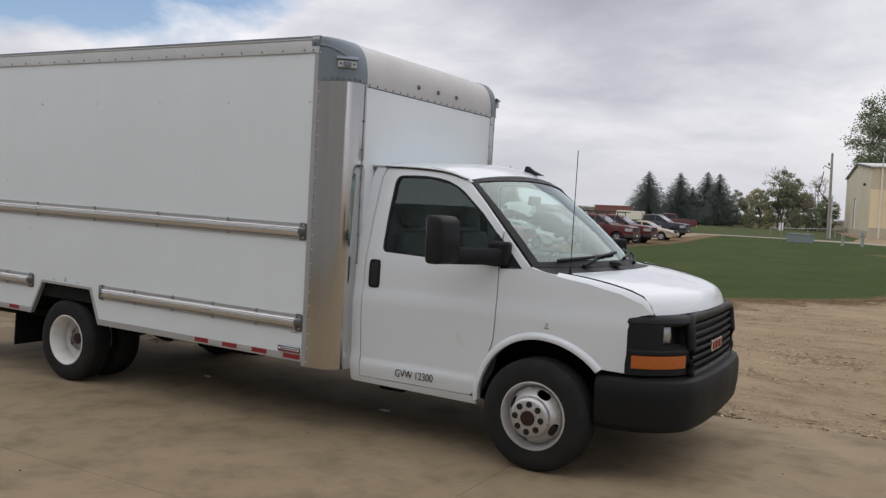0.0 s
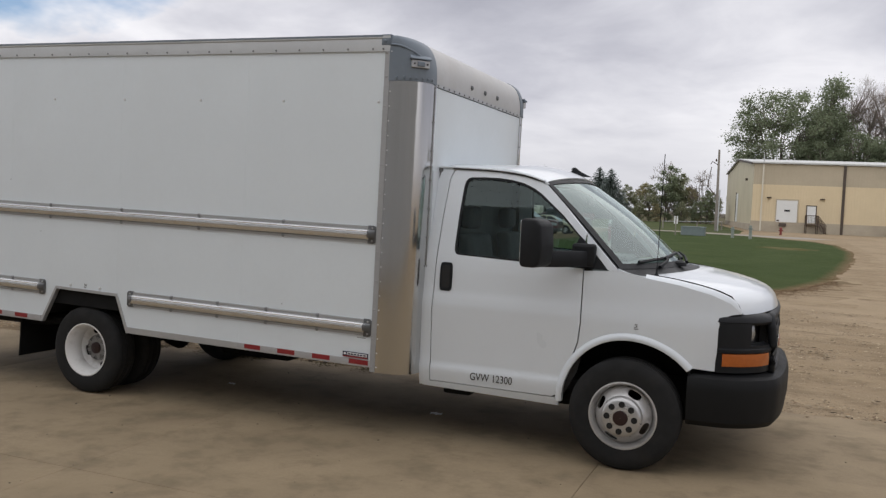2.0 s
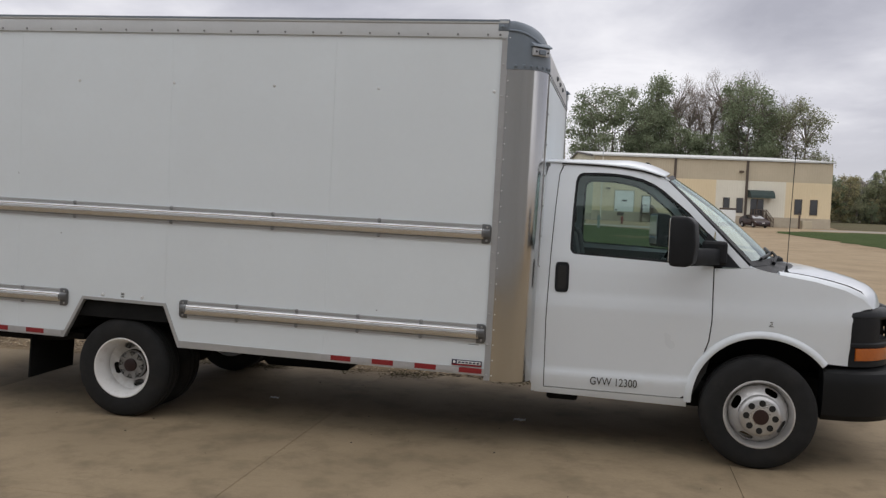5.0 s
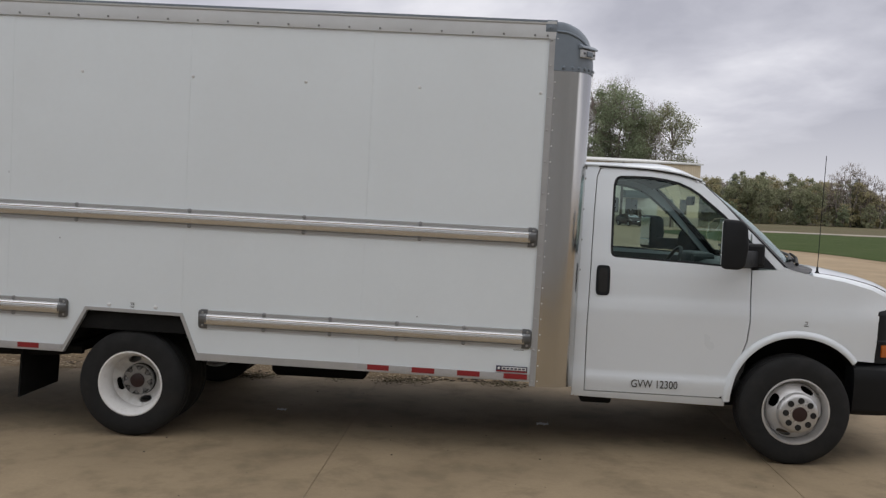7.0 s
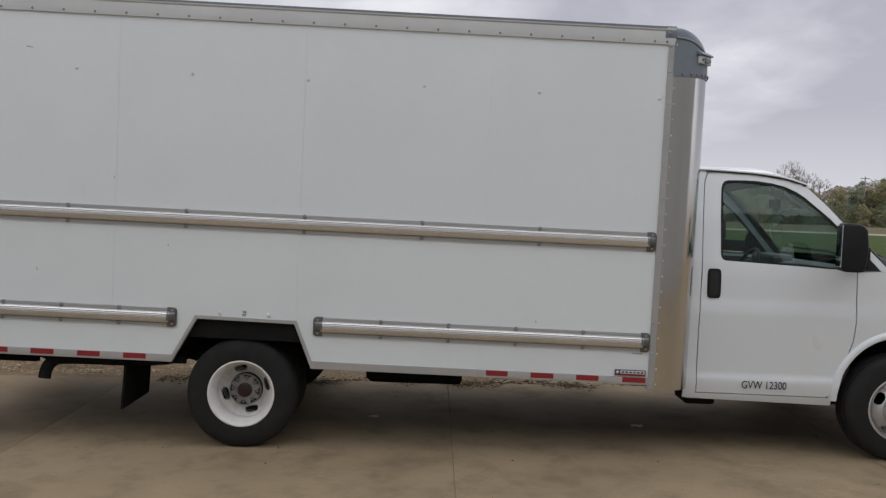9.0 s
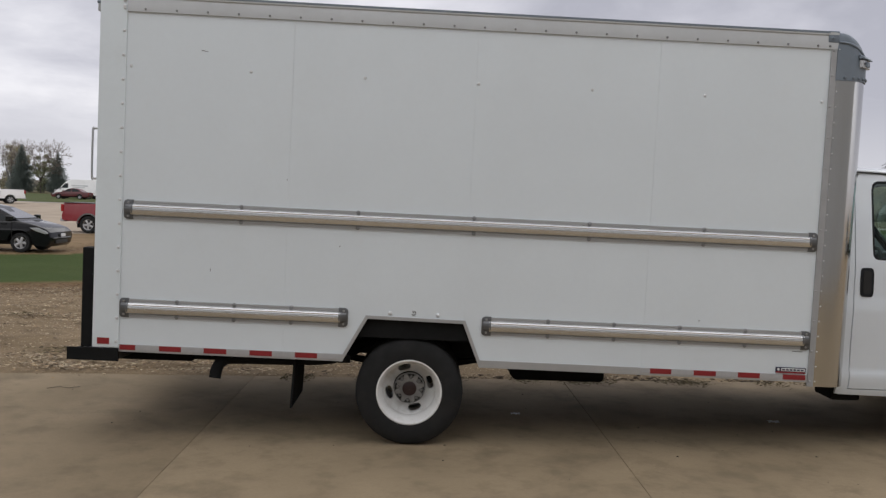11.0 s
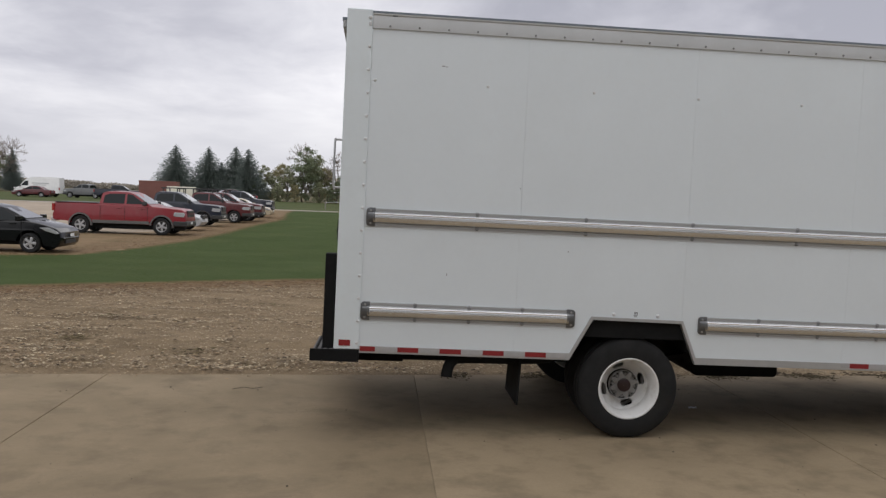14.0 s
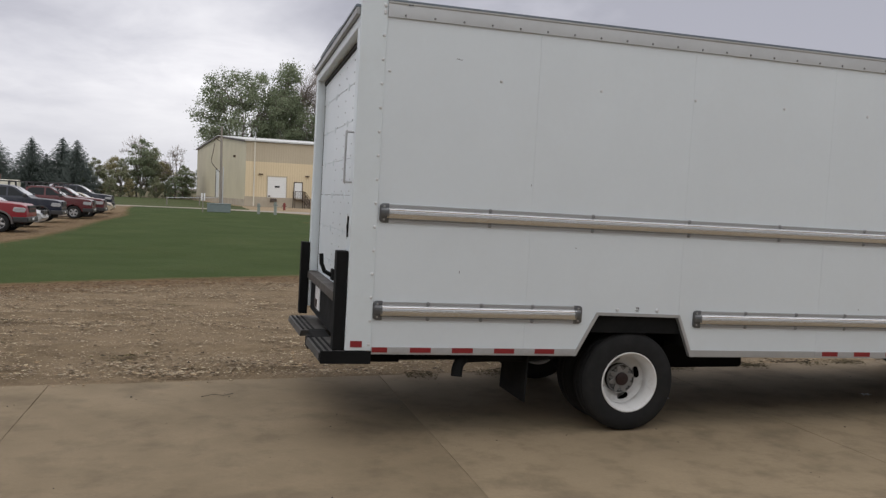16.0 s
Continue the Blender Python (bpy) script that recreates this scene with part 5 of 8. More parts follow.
# ---- cab ----
def half_width(x, z):
    """Half the cab's width: upright below, leaning in above the belt line, drawn in towards the nose."""
    w = lerp_table(z, [0.36, 0.42, 0.50, 0.548, 0.568, 0.70, 0.92, 1.00, 1.05, 1.10, 1.25, 1.335, 1.6, 1.9, 2.0], [0.974, 1.000, 1.014, 1.017, 1.004, 1.008, 1.016, 1.018, 1.012, 1.003, 0.996, 0.986, 0.93, 0.855, 0.825])
    if x > 4.55:
        w -= 0.145 * ((x - 4.55) / 0.64) ** 2.3
    return w


def skin(side):
    s = -1 if side == 0 else 1
    return lambda u, v: (u, YC + s * half_width(u, v), v)


def arc(a, grow=0.0):
    """The wheel opening, rounder in front than behind."""
    c, s = math.cos(radians(a)), math.sin(radians(a))
    return (4.5 + ((0.480 if c > 0 else 0.430) + grow) * c, 0.43 + (0.443 + grow) * s)


ARC = [arc(a, 0.002) for a in range(40, 157, 6)]
WPATH = [(3.96, 1.326), (3.81, 1.334), (3.262, 1.357), (3.245, 1.364), (3.232, 1.385), (3.230, 1.42), (3.234, 1.64), (3.243, 1.85), (3.252, 1.885), (3.268, 1.905), (3.292, 1.914), (3.40, 1.917), (3.50, 1.915),
         (3.60, 1.904), (3.69, 1.884), (3.77, 1.850), (3.83, 1.812), (3.998, 1.672), (4.165, 1.502)]
WINDOW = [(4.165, 1.322)] + WPATH
DOOR = [(3.098, 0.443), (4.000, 0.437), (4.030, 0.455), (4.058, 0.535), (4.106, 0.66), (4.160, 0.83), (4.172, 0.96), (4.170, 1.320)] + WPATH + [(4.172, 1.557), (3.985, 1.756), (3.86, 1.872), (3.80, 1.902),
        (3.68, 1.934), (3.505, 1.956), (3.35, 1.964), (3.19, 1.968), (3.155, 1.955), (3.132, 1.90), (3.117, 1.65), (3.106, 1.377), (3.094, 0.9)]
FENDER = [(4.178, 1.308), (4.43, 1.322), (4.60, 1.286), (4.80, 1.256), (5.0, 1.206), (5.12, 1.152), (5.185, 1.092), (5.125, 1.082), (5.085, 1.066), (5.062, 1.035), (5.052, 0.99), (5.050, 0.715), (4.90, 0.728)] + ARC + [(4.118, 0.66), (4.168, 0.83), (4.180, 0.96)]
PILLAR = [(4.178, 1.497), (4.335, 1.3255), (4.345, 1.319), (4.43, 1.323), (4.397, 1.330), (4.287, 1.441), (4.178, 1.558)]
BPILLAR = [(3.010, 0.40), (3.092, 0.42), (3.088, 0.9), (3.100, 1.377), (3.111, 1.65), (3.126, 1.90), (3.148, 1.962), (3.13, 1.985), (3.06, 1.985), (3.03, 1.86), (3.012, 1.55), (3.006, 1.1)]
SILL = [(3.03, 0.398), (4.045, 0.375), (4.04, 0.43), (4.0, 0.431), (3.10, 0.437), (3.03, 0.437)]
TOPRAIL = [(3.155, 1.974), (3.35, 1.970), (3.507, 1.962), (3.683, 1.940), (3.805, 1.908), (3.862, 1.878), (3.872, 1.882), (3.835, 1.910), (3.70, 1.955), (3.52, 1.978), (3.35, 1.986), (3.13, 1.988)]

for side, tag in ((0, "near"), (1, "far")):
    f = skin(side)
    sg = -1 if side == 0 else 1
    door = part("door", b_sheet(DOOR, [], 0.06, 0.02, f, -0.035), M["paint"], truck, "white cab door with tinted window", 30)
    part("door_glass", b_sheet(WINDOW, [], 0.1, 0.08, lambda u, v: (u, YC + sg * (half_width(u, v) - 0.016), v)), M["sideglass"], door, "tinted side window", 0)
    # rubber frame round the glass
    inset = []
    cx, cz = 3.68, 1.6
    for u, v in WINDOW:
        d = Vector((cx - u, cz - v))
        d.normalize()
        inset.append((u + d.x * 0.018, v + d.y * 0.018))
    part("window_seal", b_sheet(WINDOW, [inset], 0.1, 0.08, lambda u, v: (u, YC + sg * (half_width(u, v) - 0.004), v), 0.008), M["black"], door, "black window rubber")
    part("mirror_patch", b_sheet([(4.10, 1.323), (4.334, 1.322), (4.170, 1.503), (4.13, 1.540), (4.105, 1.48)], [], 0.1, 0.05, lambda u, v: (u, YC + sg * (half_width(u, v) + 0.004), v), 0.006), M["black"], door, "black mirror patch")
    # recessed handle
    hp = [(3.136 + 0.050 + 0.047 * math.copysign(abs(math.cos(t)) ** 0.35, math.cos(t)), 1.198 + 0.102 * math.copysign(abs(math.sin(t)) ** 0.35, math.sin(t))) for t in [2 * math.pi * i / 28 for i in range(28)]]
    hd = part("handle", b_sheet(hp, [], 0.05, 0.05, lambda u, v: (u, YC + sg * (half_width(u, v) + 0.006), v), 0.01), M["black"], door, "black door handle")
    hq = [(3.186 + (u - 3.186) * 0.62, 1.198 + (v - 1.198) * 0.78) for u, v in hp]
    part("handle_cup", b_sheet(hq, [], 0.05, 0.05, lambda u, v: (u, YC + sg * (half_width(u, v) + 0.009), v), 0.004), M["seam"], hd)
    part("door_trim", b_sheet([(3.13, 0.5), (4.05, 0.5), (4.13, 1.30), (3.13, 1.32)], [], 0.3, 0.3, lambda u, v: (u, YC + sg * (half_width(u, v) - 0.07), v), 0.02), M["dash"], door, "grey inner door trim")
    # dark gap behind the seams
    for name, poly in (("fender", FENDER), ("pillar", PILLAR), ("rear_pillar", BPILLAR), ("sill", SILL), ("roof_side", TOPRAIL)):
        part(name, b_sheet(poly, [], 0.06, 0.05, f, -0.02), M["paint"], truck, "white painted " + name.replace("_", " "), 30)
    part("gap", b_sheet([(3.02, 0.41), (4.05, 0.40), (4.16, 0.62), (4.23, 0.9), (4.23, 1.33), (4.14, 1.33), (4.14, 0.9), (4.05, 0.6), (4.0, 0.455), (3.13, 0.46), (3.13, 1.5), (3.17, 1.94), (3.05, 1.9), (3.04, 1.0)], [], 0.2, 0.08,
                         lambda u, v: (u, YC + sg * (half_width(u, v) - 0.028), v), 0.003), M["seam"], truck)
    # raised lip round the wheel opening
    bm = bmesh.new()
    rows = []
    for a in range(38, 187, 6):
        row = []
        for dr, out in ((0.0, -0.03), (0.0, 0.016), (0.014, 0.022), (0.032, 0.015), (0.046, 0.0), (0.046, -0.03)):
            x, z = arc(a, dr)
            row.append(bm.verts.new((x, YC + sg * (half_width(x, max(z, 0.42)) + out), z)))
        rows.append(row)
    for p, q in zip(rows, rows[1:]):
        for k in range(5):
            bm.faces.new((p[k], p[k + 1], q[k + 1], q[k]))
    part("wheel_lip", bm, M["paint"], truck, "white wheel arch lip", 50)
    y0, y1 = (YC - 0.985, YC - 0.60) if side == 0 else (YC + 0.60, YC + 0.985)
    part("wheel_well", b_grid(lambda u, v: (4.5 + 0.487 * math.cos(radians(15 + 170 * u)), y0 + (y1 - y0) * v, 0.43 + 0.455 * math.sin(radians(15 + 170 * u))), 20, 2, 0.01), M["dark"], truck, "black wheel well", 60)
    part("inner_well", b_box(4.0, 5.0, (y1 if side == 0 else y0 - 0.02), (y1 + 0.02 if side == 0 else y0), 0.40, 0.97), M["dark"], truck)
    # black step under the sill
    part("cab_mount", b_box(3.10, 3.32, YC + sg * 0.62 - 0.14, YC + sg * 0.62 + 0.14, 0.30, 0.40, 0.02), M["dark"], truck)
    for dx, dz, w_, h_ in ((0.0, 0.020, 0.018, 0.005), (0.004, 0.006, 0.006, 0.010), (-0.006, 0.002, 0.012, 0.004), (0.0, -0.008, 0.030, 0.005)):
        part("fender_mark", b_sheet([(4.546 + dx - w_ / 2, 0.958 + dz), (4.546 + dx + w_ / 2, 0.958 + dz), (4.546 + dx + w_ / 2, 0.958 + dz + h_), (4.546 + dx - w_ / 2, 0.958 + dz + h_)], [], 0.1, 0.1, lambda u, v: (u, YC + sg * (half_width(u, v) + 0.002), v), 0.001), M["zinc"], truck, "small grey mark")

# roof
def roof(u, v):
    s = 2 * v - 1
    zs = 1.980 + 0.068 * (1 - s * s) ** 0.8
    x = 3.03 + u * (0.80 + 0.085 * (1 - s * s))
    drop = max(0.0, (u - 0.62) / 0.38)
    z = zs - 0.008 * (1 - u) - (0.090 * drop ** 2)
    return (x, YC + s * 0.836, z)


part("cab_roof", b_grid(roof, 20, 24, 0.012), M["paint"], truck, "white domed cab roof", 60)
for sg in (-1, 1):
    part("roof_gutter", b_tube(smooth_line([(3.03, YC + sg * 0.838, 1.984), (3.20, YC + sg * 0.840, 1.982), (3.36, YC + sg * 0.842, 1.977), (3.52, YC + sg * 0.845, 1.968), (3.69, YC + sg * 0.852, 1.946), (3.84, YC + sg * 0.864, 1.903)], 3), 0.008, 8), M["paint"], truck, "grey drip rail", 60)
part("roof_fin", b_prism([(-0.085, 0.0), (0.10, 0.0), (0.07, 0.012), (0.0, 0.045), (-0.035, 0.074), (-0.062, 0.074), (-0.075, 0.02)], -0.022, 0.022, 0.005), M["black"], truck, "black roof aerial fin", 40, pose(3.80, YC + 0.33, 1.985))
# a dark tube stands in for the shadow line below the drip rail
for sg in (-1, 1):
    part("gutter_gap", b_tube(smooth_line([(3.14, YC + sg * 0.842, 1.9735), (3.36, YC + sg * 0.845, 1.968), (3.52, YC + sg * 0.848, 1.959), (3.69, YC + sg * 0.855, 1.937), (3.84, YC + sg * 0.866, 1.896)], 3), 0.0055, 6), M["seam"], truck, "dark tube drawn as the shadow under the drip rail", 60)
part("cab_back", b_box(3.03, 3.06, YC - 0.84, YC + 0.84, 0.55, 1.98), M["liner"], truck, "grey cab rear wall")
part("cab_skirt", b_box(3.0, 3.035, YC - 0.96, YC + 0.96, 0.45, 1.95), M["paint"], truck)

# windscreen
def screen(u, v):
    s = 2 * v - 1
    q = 1 - s * s
    xt, zt, wt = 3.842 + 0.083 * q, 1.893 + 0.045 * q, 0.832
    xb, zb, wb = 4.410 + 0.302 * q, 1.330 - 0.003 * q, 0.968
    bulge = 0.025 * math.sin(math.pi * u) * (0.15 + 0.85 * q)
    return (xt + (xb - xt) * u + bulge, YC + s * (wt + (wb - wt) * u), zt + (zb - zt) * u + bulge)


PEDGE = [(3.83, 1.905), (3.985, 1.758), (4.172, 1.563), (4.287, 1.441), (4.397, 1.330)]
for sg in (-1, 1):
    def ret(u, v, sg=sg):
        z = 1.905 + (1.335 - 1.905) * u
        x = lerp_table(-z, [-p[1] for p in PEDGE], [p[0] for p in PEDGE])
        a = Vector((x - 0.004, YC + sg * (half_width(x, z) - 0.004), z))
        return a.lerp(Vector(screen(u, 0.012 if sg < 0 else 0.988)), v)
    part("pillar_return", b_grid(lambda u, v, ret=ret: ret(u, 0.22 * v), 14, 3, 0.006), M["paint"], truck, "white pillar edge", 60)
    part("screen_moulding", b_grid(lambda u, v, ret=ret: ret(u, 0.22 + 0.78 * v), 14, 2, 0.006), M["black"], truck, "black windscreen moulding", 60)
part("windscreen", b_grid(lambda u, v: screen(0.03 + 0.94 * u, 0.02 + 0.96 * v), 12, 20), M["wscreen"], truck, "clear raked windscreen", 0)


def frit(u0, u1, v0, v1):
    return b_grid(lambda u, v: tuple(Vector(screen(u0 + (u1 - u0) * u, v0 + (v1 - v0) * v)) + Vector((0.004, 0, 0.005))), 10, 16, 0.006)


fr_ = frit(0, 1, 0, 0.03)
for box in ((0, 1, 0.97, 1), (0, 0.035, 0, 1), (0.945, 1, 0, 1)):
    b_add(fr_, frit(*box))
part("screen_seal", fr_, M["black"], truck, "black windscreen seal", 40)

# hood, cowl and fender tops
def hood(u, v):
    s = 2 * v - 1
    q = 1 - s * s
    xr, xf = 4.585 + 0.235 * q, 5.190 + 0.195 * (1 - abs(s) ** 2.6)
    w = 0.905 + (0.835 - 0.905) * u ** 1.3
    z = lerp_table(u, [0, 0.2, 0.32, 0.55, 0.735, 0.86, 0.92, 0.965, 1], [1.300, 1.290, 1.280, 1.255, 1.226, 1.197, 1.174, 1.138, 1.078]) + 0.016 * q ** 0.8
    return (xr + (xf - xr) * u, YC + s * w, z)


part("hood", b_grid(hood, 28, 28, 0.015), M["paint"], truck, "white hood with rounded nose", 60)


def cowl(u, v):
    a, b = Vector(screen(0.985, v)), Vector(hood(0.0, v))
    b.z -= 0.006
    p = a.lerp(b, u)
    p.z -= 0.012 * math.sin(math.pi * u)
    return p


part("cowl", b_grid(cowl, 5, 24, 0.008), M["black"], truck, "black plastic cowl below the windscreen", 60)
for side in (0, 1):
    sg = -1 if side == 0 else 1

    def ftop(u, v, sg=sg):
        e = Vector(hood(u, 0.0 if sg < 0 else 1.0))
        tops = [(4.43, 1.322), (4.60, 1.286), (4.80, 1.256), (5.0, 1.206), (5.12, 1.152), (5.185, 1.092)]
        x = 4.585 + (5.185 - 4.585) * u
        z = lerp_table(x, [p[0] for p in tops], [p[1] for p in tops])
        o = Vector((x, YC + sg * half_width(x, z), z))
        e.y += sg * 0.006
        p = o.lerp(e, v)
        p.z += 0.016 * math.sin(math.pi * v)
        return p

    part("fender_top", b_grid(ftop, 16, 5, 0.012), M["paint"], truck, "white fender shoulder", 60)
    part("cowl_side", b_grid(lambda u, v, sg=sg: tuple(Vector((4.43 + 0.16 * u, YC + sg * half_width(4.43 + 0.16 * u, 1.3), 1.322 - 0.036 * u)).lerp(Vector(cowl(u, 0.0 if sg < 0 else 1.0)), v)), 4, 3, 0.01), M["paint"], truck, "", 60)
    part("hood_gap", b_tube([tuple(Vector(hood(k / 8, 0.0 if sg < 0 else 1.0)) + Vector((0, sg * 0.004, 0.004))) for k in range(9)], 0.0075, 6), M["seam"], truck)

# wipers and aerial
def on_screen(u, v, lift):
    return tuple(Vector(screen(u, v)) + Vector((lift, 0, lift)))


for va, vb in ((0.10, 0.50), (0.54, 0.93)):
    w = part("wiper", b_tube([on_screen(1.0, va + 0.10, 0.012), on_screen(0.965, va + 0.16, 0.030), on_screen(0.915, (va + vb) / 2, 0.026)], [0.014, 0.011, 0.008], 6), M["black"], truck, "black wiper arm", 60)
    part("wiper_blade", b_tube([on_screen(0.945, va, 0.014), on_screen(0.92, (va + vb) / 2, 0.016), on_screen(0.885, vb, 0.014)], 0.011, 6), M["black"], w)
part("washer_boss", b_lathe([(0.05, 0.0), (0.045, 0.025), (0.02, 0.04)], 16, "z"), M["black"], truck, "", 40, pose(4.70, 1.02, 1.335))
part("aerial", b_tube([(4.64, 0.305, 1.30), (4.645, 0.304, 1.7), (4.652, 0.302, 2.10)], 0.0026, 6), M["black"], truck, "thin black whip aerial", 60)
part("aerial_base", b_lathe([(0.020, 0.0), (0.016, 0.018), (0.008, 0.030), (0.006, 0.06)], 14, "z"), M["black"], truck, "", 40, pose(4.64, 0.305, 1.288))

# nose: plan line of lamps and grille
NOSE = [(5.044, 0.931), (5.10, 0.922), (5.19, 0.878), (5.265, 0.812), (5.315, 0.745), (5.348, 0.675), (5.368, 0.605)]
near_nose = smooth_line([(x, YC - w) for x, w in NOSE], 4)
far_nose = [(x, 2 * YC - y) for x, y in near_nose][::-1]
for line, lab in ((near_nose, 0), (far_nose, 1)):
    top = [(x, y) for x, y in line]
    seg = (lambda a, b, line=line: line[a:b]) if lab == 0 else (lambda a, b, line=line: line[len(line) - b:len(line) - a])
    hb = b_sweep(line, [(0.0, 0.712), (0.0, 0.885), (-0.03, 0.888), (-0.10, 0.888), (-0.10, 0.712)])
    b_sweep(line, [(-0.012, 1.018), (0.002, 1.036), (-0.004, 1.062), (-0.03, 1.084), (-0.10, 1.086), (-0.10, 1.018)], hb)
    b_sweep(line, [(-0.088, 0.886), (-0.094, 1.032), (-0.12, 1.032), (-0.12, 0.886)], hb)
    b_sweep(seg(0, 12), [(0.0, 0.884), (0.004, 0.96), (0.0, 1.032), (-0.10, 1.032), (-0.10, 0.884)], hb)
    lampbox = part("headlamp", hb, M["black"], truck, "black headlamp housing", 40)
    part("ledge", b_sweep(line[1:-1], [(-0.005, 0.842), (0.012, 0.846), (0.012, 0.862), (-0.048, 0.900), (-0.06, 0.885)]), M["black"], lampbox)
    sig = line[3:-4] if lab == 0 else line[4:-3]
    part("turn_signal", b_sweep(sig, [(-0.01, 0.752), (0.010, 0.755), (0.013, 0.79), (0.010, 0.834), (-0.01, 0.838)]), M["amber"], lampbox, "amber turn signal lens", 40)
    part("light_frame", b_sweep(seg(11, 19), [(-0.096, 0.888), (-0.080, 0.889), (-0.084, 1.028), (-0.096, 1.029)]), M["seam"], lampbox)
    part("light_lens", b_sweep(seg(12, 17), [(-0.090, 0.900), (-0.068, 0.906), (-0.056, 0.955), (-0.068, 1.008), (-0.090, 1.014)]), M["lamp"], lampbox, "clear ribbed headlight lens", 40)
GR = [(5.368, 0.605), (5.382, 0.45), (5.391, 0.22), (5.393, 0.0), (5.391, -0.22), (5.382, -0.45), (5.368, -0.605)]
gline = smooth_line([(x, YC - w) for x, w in GR], 4)
grille = part("grille", b_sweep(gline, [(-0.03, 0.69), (-0.03, 1.06), (-0.08, 1.06), (-0.08, 0.69)]), M["seam"], truck, "black slatted grille", 40)


def on_nose(w, z, lift):
    """A point of the bowed grille front at half-width w and height z."""
    return (lerp_table(abs(w), [0, 0.22, 0.45, 0.605, 0.66], [5.393, 5.391, 5.382, 5.368, 5.350]) + 0.014 - 0.030 * ((z - 0.85) / 0.2) ** 2 + lift, YC - w, z)


hoop = []
for cw, cz, a0 in ((0.545, 0.985, 0), (-0.545, 0.985, 90), (-0.545, 0.765, 180), (0.545, 0.765, 270)):
    hoop += [on_nose(cw + 0.075 * math.cos(radians(a0 + a)), cz + 0.075 * math.sin(radians(a0 + a)), 0.0) for a in range(0, 91, 15)]
hoop_path = []
for a, b in zip(hoop, hoop[1:] + hoop[:1]):
    k = max(1, int(math.dist(a, b) / 0.08))
    hoop_path += [on_nose(YC - (a[1] + (b[1] - a[1]) * q / k), a[2] + (b[2] - a[2]) * q / k, 0.0) for q in range(k)]
part("grille_frame", b_tube(hoop_path + hoop_path[:2], 0.030, 10), M["black"], grille, "black rounded grille surround", 60)
for k in range(6):
    z = 0.758 + 0.050 * k
    b_ = 0.004 - 0.020 * ((z - 0.84) / 0.2) ** 2
    part("slat", b_sweep(gline[1:-1], [(-0.04, z - 0.004), (b_ + 0.004, z - 0.014), (b_ + 0.008, z - 0.002), (b_ + 0.002, z + 0.010), (-0.04, z + 0.010)]), M["bumper"], grille, "dark grille slat", 40)
emb = part("emblem", b_box(5.388, 5.407, YC - 0.150, YC + 0.150, 0.795, 0.876, 0.006), M["chrome"], grille, "red and chrome badge")
for yy in (-0.090, 0.0, 0.090):
    part("emblem_block", b_box(5.404, 5.411, YC + yy - 0.030, YC + yy + 0.030, 0.808, 0.862, 0.004), M["badge_red"], emb)

# front bumper
BUMP_SIDE = [(4.885, 1.000), (5.00, 1.000), (5.12, 0.985), (5.24, 0.932), (5.34, 0.850), (5.408, 0.752)]
BUMP_FRONT = [(5.425, 0.690), (5.452, 0.52), (5.468, 0.26), (5.474, 0.0)]
corner = smooth_line(BUMP_SIDE, 3)
face = smooth_line(BUMP_FRONT, 3)
half = [(x, YC - w) for x, w in corner + face]
bline = half + [(x, 2 * YC - y) for x, y in half[-2::-1]]
part("front_bumper", b_sweep(bline, [(-0.004, 0.40), (0.010, 0.50), (0.012, 0.600), (0.010, 0.640), (-0.004, 0.676), (-0.03, 0.690), (-0.14, 0.705), (-0.14, 0.42), (-0.10, 0.366), (-0.03, 0.364)]), M["bumper"], truck, "charcoal plastic front bumper", 20)
part("nose_inner", b_box(4.98, 5.27, YC - 0.62, YC + 0.62, 0.45, 1.04, 0.05), M["dark"], truck)

# tow mirrors
for side in (0, 1):
    sg = -1 if side == 0 else 1
    ym = YC + sg * 1.36
    toe = Matrix.Translation((3.95, ym, 0)) @ Matrix.Rotation(radians(sg * 14 if side == 0 else 0), 4, "Z") @ Matrix.Translation((-3.95, -ym, 0))
    mir = part("door_mirror", b_prism([(3.868, 1.352), (3.885, 1.335), (3.98, 1.335), (4.015, 1.36), (4.028, 1.48), (4.015, 1.61), (3.98, 1.642), (3.885, 1.648), (3.868, 1.635)], ym - 0.088, ym + 0.088, 0.018, seg=3), M["black"], truck, "black towing mirror", 40, toe)
    part("mirror_glass", b_box(-0.004, 0.004, -0.076, 0.076, -0.10, 0.10, 0.003), M["mirror"], mir, "mirror glass", None, toe @ pose(3.868, ym, 1.53))
    part("spot_glass", b_box(-0.004, 0.004, -0.076, 0.076, -0.032, 0.032, 0.003), M["mirror"], mir, "small convex mirror glass", None, toe @ pose(3.868, ym, 1.395))
    arm = b_sweep([(3.93, ym - sg * 0.04), (4.03, YC + sg * 1.22), (4.12, YC + sg * 1.08), (4.19, YC + sg * 0.98)], [(-0.032, 1.345), (-0.024, 1.335), (0.024, 1.335), (0.032, 1.345), (0.032, 1.432), (0.024, 1.442), (-0.024, 1.442), (-0.032, 1.432)])
    part("mirror_arm", arm, M["black"], mir, "black mirror arm", 40)
    part("mirror_foot", b_box(4.09, 4.25, min(YC + sg * 0.95, YC + sg * 1.02), max(YC + sg * 0.95, YC + sg * 1.02), 1.335, 1.49, 0.02), M["black"], mir)

    if side:      # the far mirror is turned towards the driver
        mir.matrix_local = Matrix.Translation((3.95, ym, 0)) @ Matrix.Rotation(radians(22), 4, "Z") @ Matrix.Translation((-3.95, -ym, 0))

# cabin
part("cab_floor", b_box(3.05, 4.5, YC - 0.93, YC + 0.93, 0.48, 0.55), M["dark"], truck)
